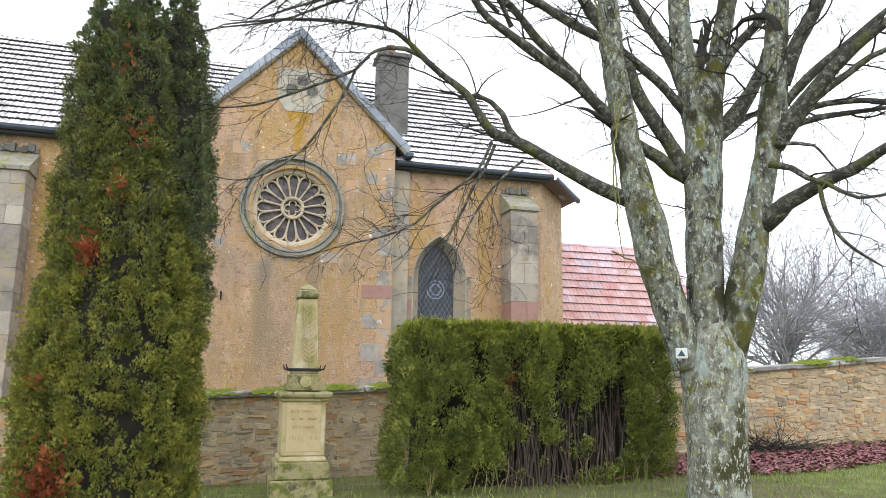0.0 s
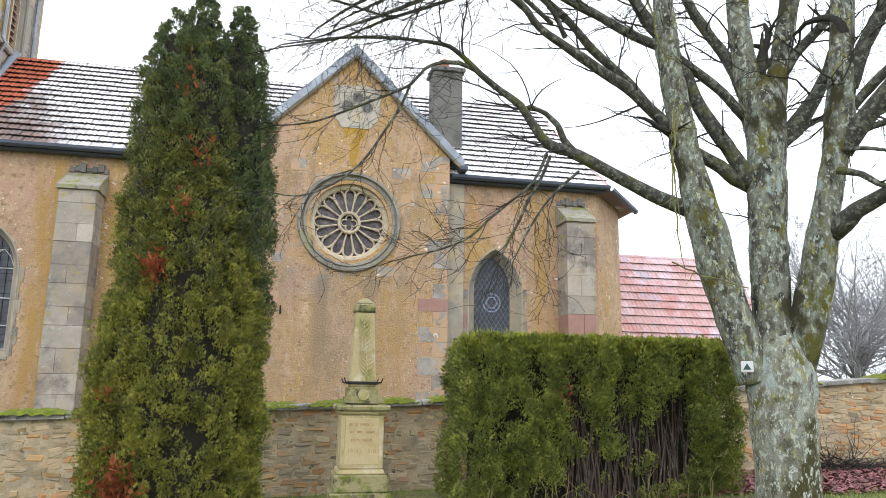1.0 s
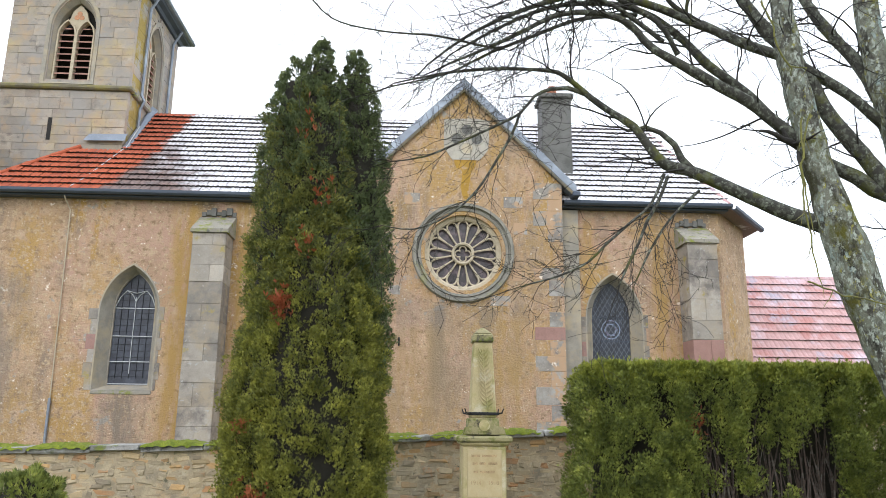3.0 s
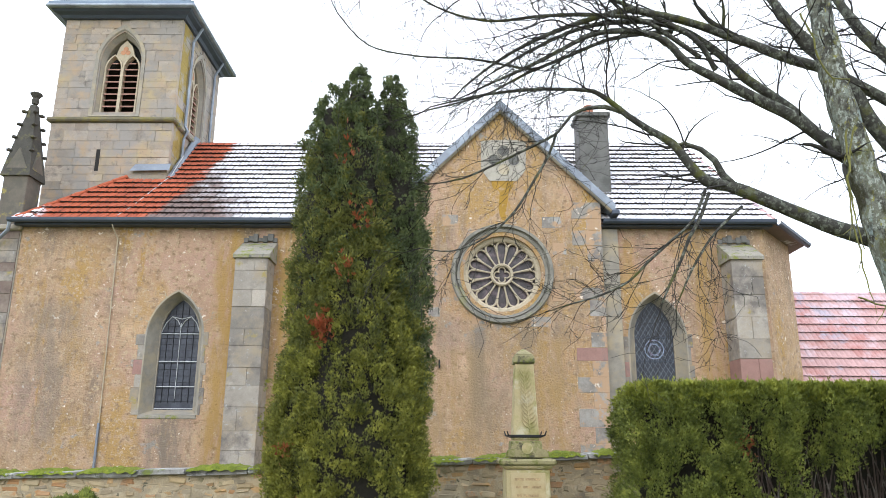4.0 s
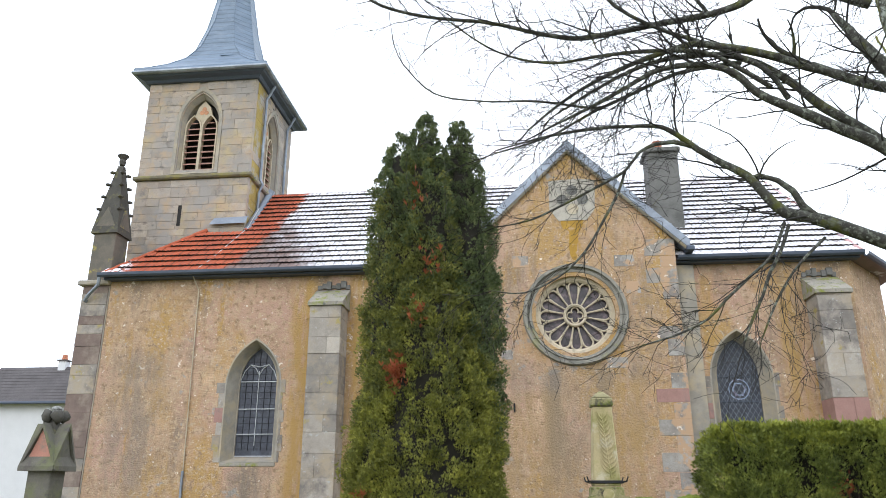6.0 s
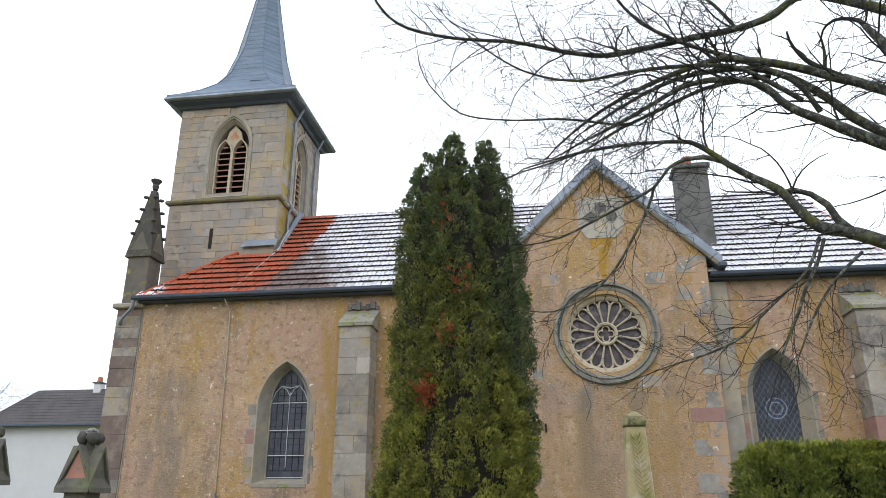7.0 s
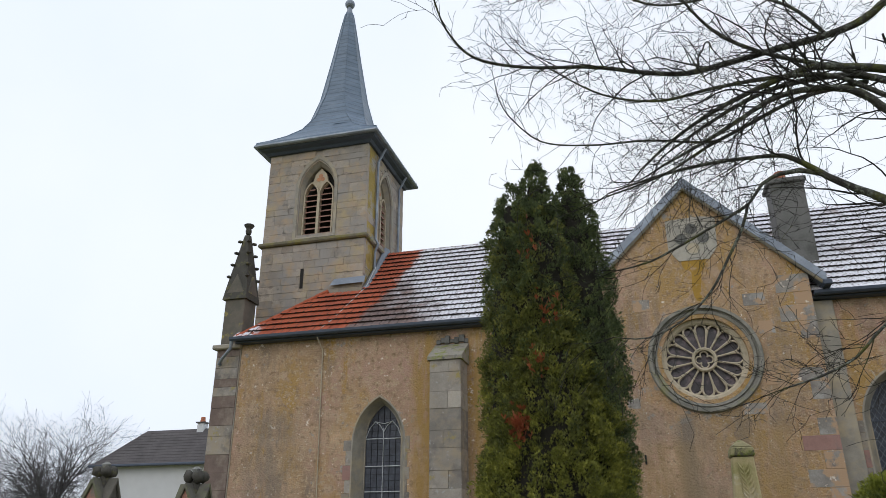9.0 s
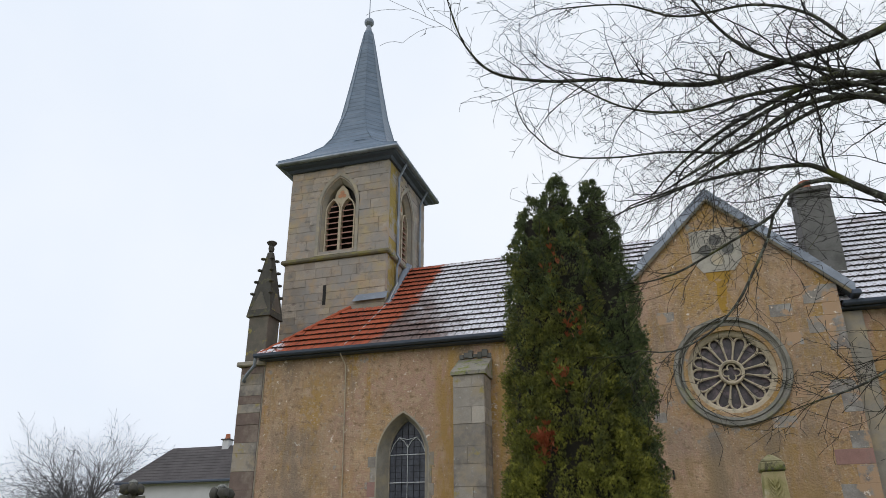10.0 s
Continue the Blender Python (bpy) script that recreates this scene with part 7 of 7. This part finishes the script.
# ---- low bush by the wall ----
def low_bush():
    at = Vector((-5.05, 10.5, ground_z(-5, 10.5)))
    bush = thing("low_bush", "small rounded evergreen bush in front of the wall", "bush", at=at)
    rng = np.random.default_rng(11)
    n = 2600
    d = rng.normal(0, 1, (n, 3))
    d /= np.linalg.norm(d, axis=1, keepdims=True)
    d[:, 2] = np.abs(d[:, 2])
    r = 0.55 * (1 + 0.15 * np.array([lump(*q, 3) for q in d]))
    P = d * r[:, None] * (1, 1, 1.85) + np.array(at)
    sprays("foliage", P, d, 0.11, M_HEDGE, bush, rng)
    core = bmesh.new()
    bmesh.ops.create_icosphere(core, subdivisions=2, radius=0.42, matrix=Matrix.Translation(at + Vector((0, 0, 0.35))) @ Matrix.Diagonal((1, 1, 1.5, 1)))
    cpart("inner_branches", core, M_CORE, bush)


low_bush()


# ---- brush pile and fallen leaves by the wall ----
def brush_pile():
    at = Vector((9.5, 11.5, ground_z(9.5, 11.5)))
    pile = thing("brush_pile", "pile of cut dark twigs against the wall", "brush pile", at=at)
    g = Grow()
    rnd = random.Random(31)
    for i in range(90):
        p = at + Vector((rnd.gauss(0, 0.45), rnd.uniform(-0.25, 0.25), rnd.uniform(0, 0.12)))
        d = Vector((rnd.choice((-1, 1)) * rnd.uniform(0.5, 1), rnd.gauss(0, 0.3), rnd.uniform(0.1, 0.7)))
        g.branch(p, d, rnd.uniform(0.5, 1.0), 0.010, 1, rnd, -0.06)
    g.done("tangled_brush", M_TWIG, pile, "tangled cut twigs")


brush_pile()


def leaf_litter():
    rng = np.random.default_rng(17)
    n = 16000
    x = rng.uniform(5.2, 14.5, n)
    y = np.clip(rng.normal(10.4, 0.75, n), 7.5, 11.9)
    keep = y > 9.5 + 0.3 * np.sin(x * 1.3)
    x, y = x[keep], y[keep]
    n = len(x)
    z = np.array([ground_z(a, b) for a, b in zip(x, y)]) + rng.uniform(0.02, 0.06, n)
    a = rng.uniform(0, math.tau, n)
    s = rng.uniform(0.03, 0.06, n)
    tilt = rng.normal(0, 0.35, (n, 2))
    V = []
    for u, v in ((-1, 0), (0, -0.6), (1, 0), (0, 0.6)):
        px = (u * np.cos(a) - v * np.sin(a)) * s
        py = (u * np.sin(a) + v * np.cos(a)) * s
        V.append(np.stack([x + px, y + py, z + px * tilt[:, 0] + py * tilt[:, 1]], 1))
    V = np.stack(V, 1).reshape(-1, 3)
    me = bpy.data.meshes.new("fallen_leaves")
    me.from_pydata(V.tolist(), [], np.arange(n * 4).reshape(n, 4).tolist())
    m = material("fallen_leaf", (0.21, 0.085, 0.09), 0.85, (), 8.0, 40.0, 0.2, 0.0, random_by="island", random_amount=0.5)
    me.materials.append(m)
    tagged(new("fallen_leaves", me), "wet reddish-brown fallen leaves on the grass", "leaves", kind="stuff")


leaf_litter()


def grass():
    rng = np.random.default_rng(23)
    n = 26000
    x = rng.uniform(-4, 14, n)
    y = rng.uniform(6.5, 11.95, n)
    k = (x > 5.5) | (rng.uniform(0, 1, n) < 0.7) & (y > 8.5)
    x, y = x[k], y[k]
    n = len(x)
    z = np.array([ground_z(a, b) + 0.025 * noise.noise((a * 0.7, b * 0.7, 0)) for a, b in zip(x, y)])
    a = rng.uniform(0, math.tau, n)
    h = rng.uniform(0.03, 0.09, n)
    w = 0.006
    lean = rng.normal(0, 0.03, (n, 2))
    V = np.stack([np.stack([x - w * np.cos(a), y - w * np.sin(a), z - 0.01], 1), np.stack([x + w * np.cos(a), y + w * np.sin(a), z - 0.01], 1),
                  np.stack([x + lean[:, 0], y + lean[:, 1], z + h], 1)], 1).reshape(-1, 3)
    me = bpy.data.meshes.new("grass")
    me.from_pydata(V.tolist(), [], np.arange(n * 3).reshape(n, 3).tolist())
    m = material("grass_blade", (0.19, 0.25, 0.045), 0.8, (), 2.0, 20.0, 0.3, 0.0, random_by="island", random_amount=0.45)
    me.materials.append(m)
    tagged(new("grass", me), "short winter grass blades", "grass", kind="stuff")


grass()


# ---- neighbouring buildings ----
def barn():
    """Low building with a pink tiled roof behind the apse."""
    ob = thing("barn", "low building with a pink clay-tiled roof dusted with snow", "building", at=(14, 24, 0))
    x0, x1, ye, yr, ze, zr = 10.2, 16.0, 22.0, 24.2, 3.2, 6.4
    cpart("wall", slab(x0 + 0.3, x1, ye + 0.25, 27, -0.3, ze + 0.1), M_MORTAR, ob)
    bm = bmesh.new()
    extrude_poly(bm, [(x0, ye, ze), (x0, yr, zr), (x0, 26.6, ze), (x0, 26.6, ze - 0.15), (x0, yr, zr - 0.15), (x0, ye, ze - 0.15)], (x1 - x0, 0, 0))
    cpart("roof", bm, M_TILE_PINK, ob)
    length = math.hypot(yr - ye, zr - ze)
    tiled_slope("roof", "courses of pink clay tiles", Vector((x0, ye - 0.03, ze + 0.03)), (1, 0, 0), (0, yr - ye, zr - ze), 11, length / 11, 33, 0.3,
                lambda u, v: 0.0 < u < x1 - x0 and v < length, lambda u, v, r: M_TILE_PINK, ob, lambda u, v: u < 5.6, 200)
    bm = bmesh.new()
    extrude_poly(bm, [(x0 - 0.06, ye - 0.05, ze - 0.02), (x0 - 0.06, yr, zr + 0.03), (x0 - 0.06, yr, zr + 0.14), (x0 - 0.06, ye - 0.05, ze + 0.1)], (0.14, 0, 0))
    cpart("verge", bm, M_WHITE, ob, "white verge along the tiles")
    for i in range(15):
        bm = bmesh.new()
        tube(bm, [(x0 + i * 0.38, yr, zr + 0.03), (x0 + i * 0.38 + 0.41, yr, zr + 0.03)], [0.1, 0.085], 8)
        cpart("ridge_tile", bm, M_TILE_PINK, ob)


barn()


def house():
    ob = thing("house", "white rendered house with a dark hipped roof", "house", at=(-32, 48, 0))
    x0, x1, y0, y1, ze, zr = -39.0, -22.0, 45.5, 54.0, 6.9, 9.15
    cpart("wall", slab(x0 + 0.5, x1 - 0.5, y0 + 0.5, y1 - 0.5, -0.5, ze), M_WHITE, ob)
    bm = bmesh.new()
    ym = (y0 + y1) / 2 - 2.2
    a = [bm.verts.new(p) for p in ((x0, y0, ze), (x1, y0, ze), (x1, y1, ze), (x0, y1, ze))]
    r = [bm.verts.new(p) for p in ((x0 + 2.8, ym, zr + 0.35), (x1 - 4.0, ym, zr + 0.35))]
    for f in ((a[0], a[1], r[1], r[0]), (a[1], a[2], r[1]), (a[2], a[3], r[0], r[1]), (a[3], a[0], r[0]), (a[3], a[2], a[1], a[0])):
        bm.faces.new(f)
    bmesh.ops.recalc_face_normals(bm, faces=bm.faces)
    cpart("roof", bm, M_DARKTILE, ob, "dark brown tiled hip roof")
    up = Vector((0, ym - y0, zr + 0.35 - ze))
    n = 12
    for k in range(n):
        f = k / n
        bm = bmesh.new()
        s = 2.8 / n
        extrude_poly(bm, [(x0 + 2.8 * f, -0.01, 0.0), (x1 - 4.0 * f, -0.01, 0.0), (x1 - 4.0 * f - s, up.length / n, 0.0), (x0 + 2.8 * f + s, up.length / n, 0.0)], (0, 0, 0.05))
        bmesh.ops.transform(bm, matrix=Matrix.Translation(Vector((0, y0, ze)) + up * f) @ Matrix.Rotation(math.atan2(up.z, up.y) - 0.05, 4, 'X'), verts=bm.verts)
        cpart("tile_course", bm, M_DARKTILE, ob)
    cpart("gutter", slab(x0 - 0.1, x1 + 0.1, y0 - 0.2, y0 + 0.02, ze - 0.12, ze + 0.06, bevel=0.04), M_DARKZINC, ob)
    ch = cpart("chimney", slab(-31.9, -31.35, ym - 0.25, ym + 0.3, zr, zr + 0.75, bevel=0.03), M_WHITE, ob)
    cpart("chimney_cap", slab(-31.98, -31.27, ym - 0.33, ym + 0.38, zr + 0.75, zr + 0.84), M_DARKTILE, ch)
    bm = bmesh.new()
    tube(bm, [(-31.62, ym, zr + 0.84), (-31.62, ym, zr + 1.2)], [0.2, 0.15], 10)
    cpart("pot", bm, M_POT, ch)


house()


# ---- distance ----
def far_tree(x, y, height, spread, seed, bark=M_FARTWIG, name="distant_tree", fine=2):
    at = Vector((x, y, 0))
    ob = thing(name, "leafless grey-brown tree in the winter distance", "tree", group="distant bare trees", at=at)
    g = Grow()
    rnd = random.Random(seed)
    trunk = [at + Vector((0, 0, -0.3)), at + Vector((0.05, 0, height * 0.2)), at + Vector((0, 0.05, height * 0.42))]
    bm = bmesh.new()
    tube(bm, trunk, [height * 0.024, height * 0.02, height * 0.014], 7)
    cpart("trunk", bm, bark, ob)
    for i in range(26):
        z = rnd.uniform(0.12, 0.45)
        p = at + Vector((0, 0, height * z))
        a = rnd.uniform(0, math.tau)
        d = Vector((math.cos(a) * spread, math.sin(a) * spread, rnd.uniform(0.4, 1.3)))
        n0 = len(g.v)
        g_branch(g, p, d, height * rnd.uniform(0.4, 0.62), height * 0.008, fine, rnd, height)
    g.done("crown", bark, ob, "fine bare crown")


def g_branch(g, p, d, length, r, level, rnd, height):
    n = 6
    pts, radii = [p.copy()], [r]
    d = d.normalized()
    for i in range(n):
        d = (d + Vector((rnd.gauss(0, 0.12), rnd.gauss(0, 0.12), rnd.gauss(0, 0.1)))).normalized()
        pts.append(pts[-1] + d * (length / n))
        radii.append(max(0.008, r * (1 - 0.85 * (i + 1) / n)))
    g.tube(pts, radii, 3)
    if level > 0:
        for i in range(1, n + 1):
            for _ in range(2):
                o = d.orthogonal().normalized()
                o.rotate(Matrix.Rotation(rnd.uniform(0, math.tau), 3, d))
                g_branch(g, pts[i], d * 0.8 + o * 0.7, length * rnd.uniform(0.35, 0.55), radii[i] * 0.6, level - 1, rnd, height)


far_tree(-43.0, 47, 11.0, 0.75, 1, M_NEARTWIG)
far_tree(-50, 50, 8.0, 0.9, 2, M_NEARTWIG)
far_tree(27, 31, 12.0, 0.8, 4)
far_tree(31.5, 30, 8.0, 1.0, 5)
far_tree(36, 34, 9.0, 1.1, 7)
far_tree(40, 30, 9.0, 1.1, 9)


def hills():
    """Low snowy fields and wooded hills closing the distance."""
    # haze is part of the hill colour; the paler spots are snow
    m = material("hazy_hill", (0.30, 0.34, 0.40), 1.0, [((0.55, 0.58, 0.62), 0.006, 0.52, 0.06)], 0.01, 0.08, 0.12, 0.0)
    bm = bmesh.new()
    n = 120
    loops = []
    for i in range(n + 1):
        a = i / n * math.tau
        h = 26 + 14 * math.sin(a * 3 + 1) + 8 * math.sin(a * 7) + 3 * noise.noise((a * 9, 0, 0))
        loops.append([(math.cos(a) * 700, math.sin(a) * 700, -4), (math.cos(a) * 950, math.sin(a) * 950, h), (math.cos(a) * 1200, math.sin(a) * 1200, h * 0.8)])
    rows = [[bm.verts.new(p) for p in lp] for lp in loops]
    for r0, r1 in zip(rows, rows[1:]):
        for j in range(2):
            bm.faces.new((r0[j], r0[j + 1], r1[j + 1], r1[j]))
    tagged(part("backdrop_hills", bm, m, smooth=True), "hazy blue-grey hills with thin snow on the horizon", "hills", kind="structure")


hills()
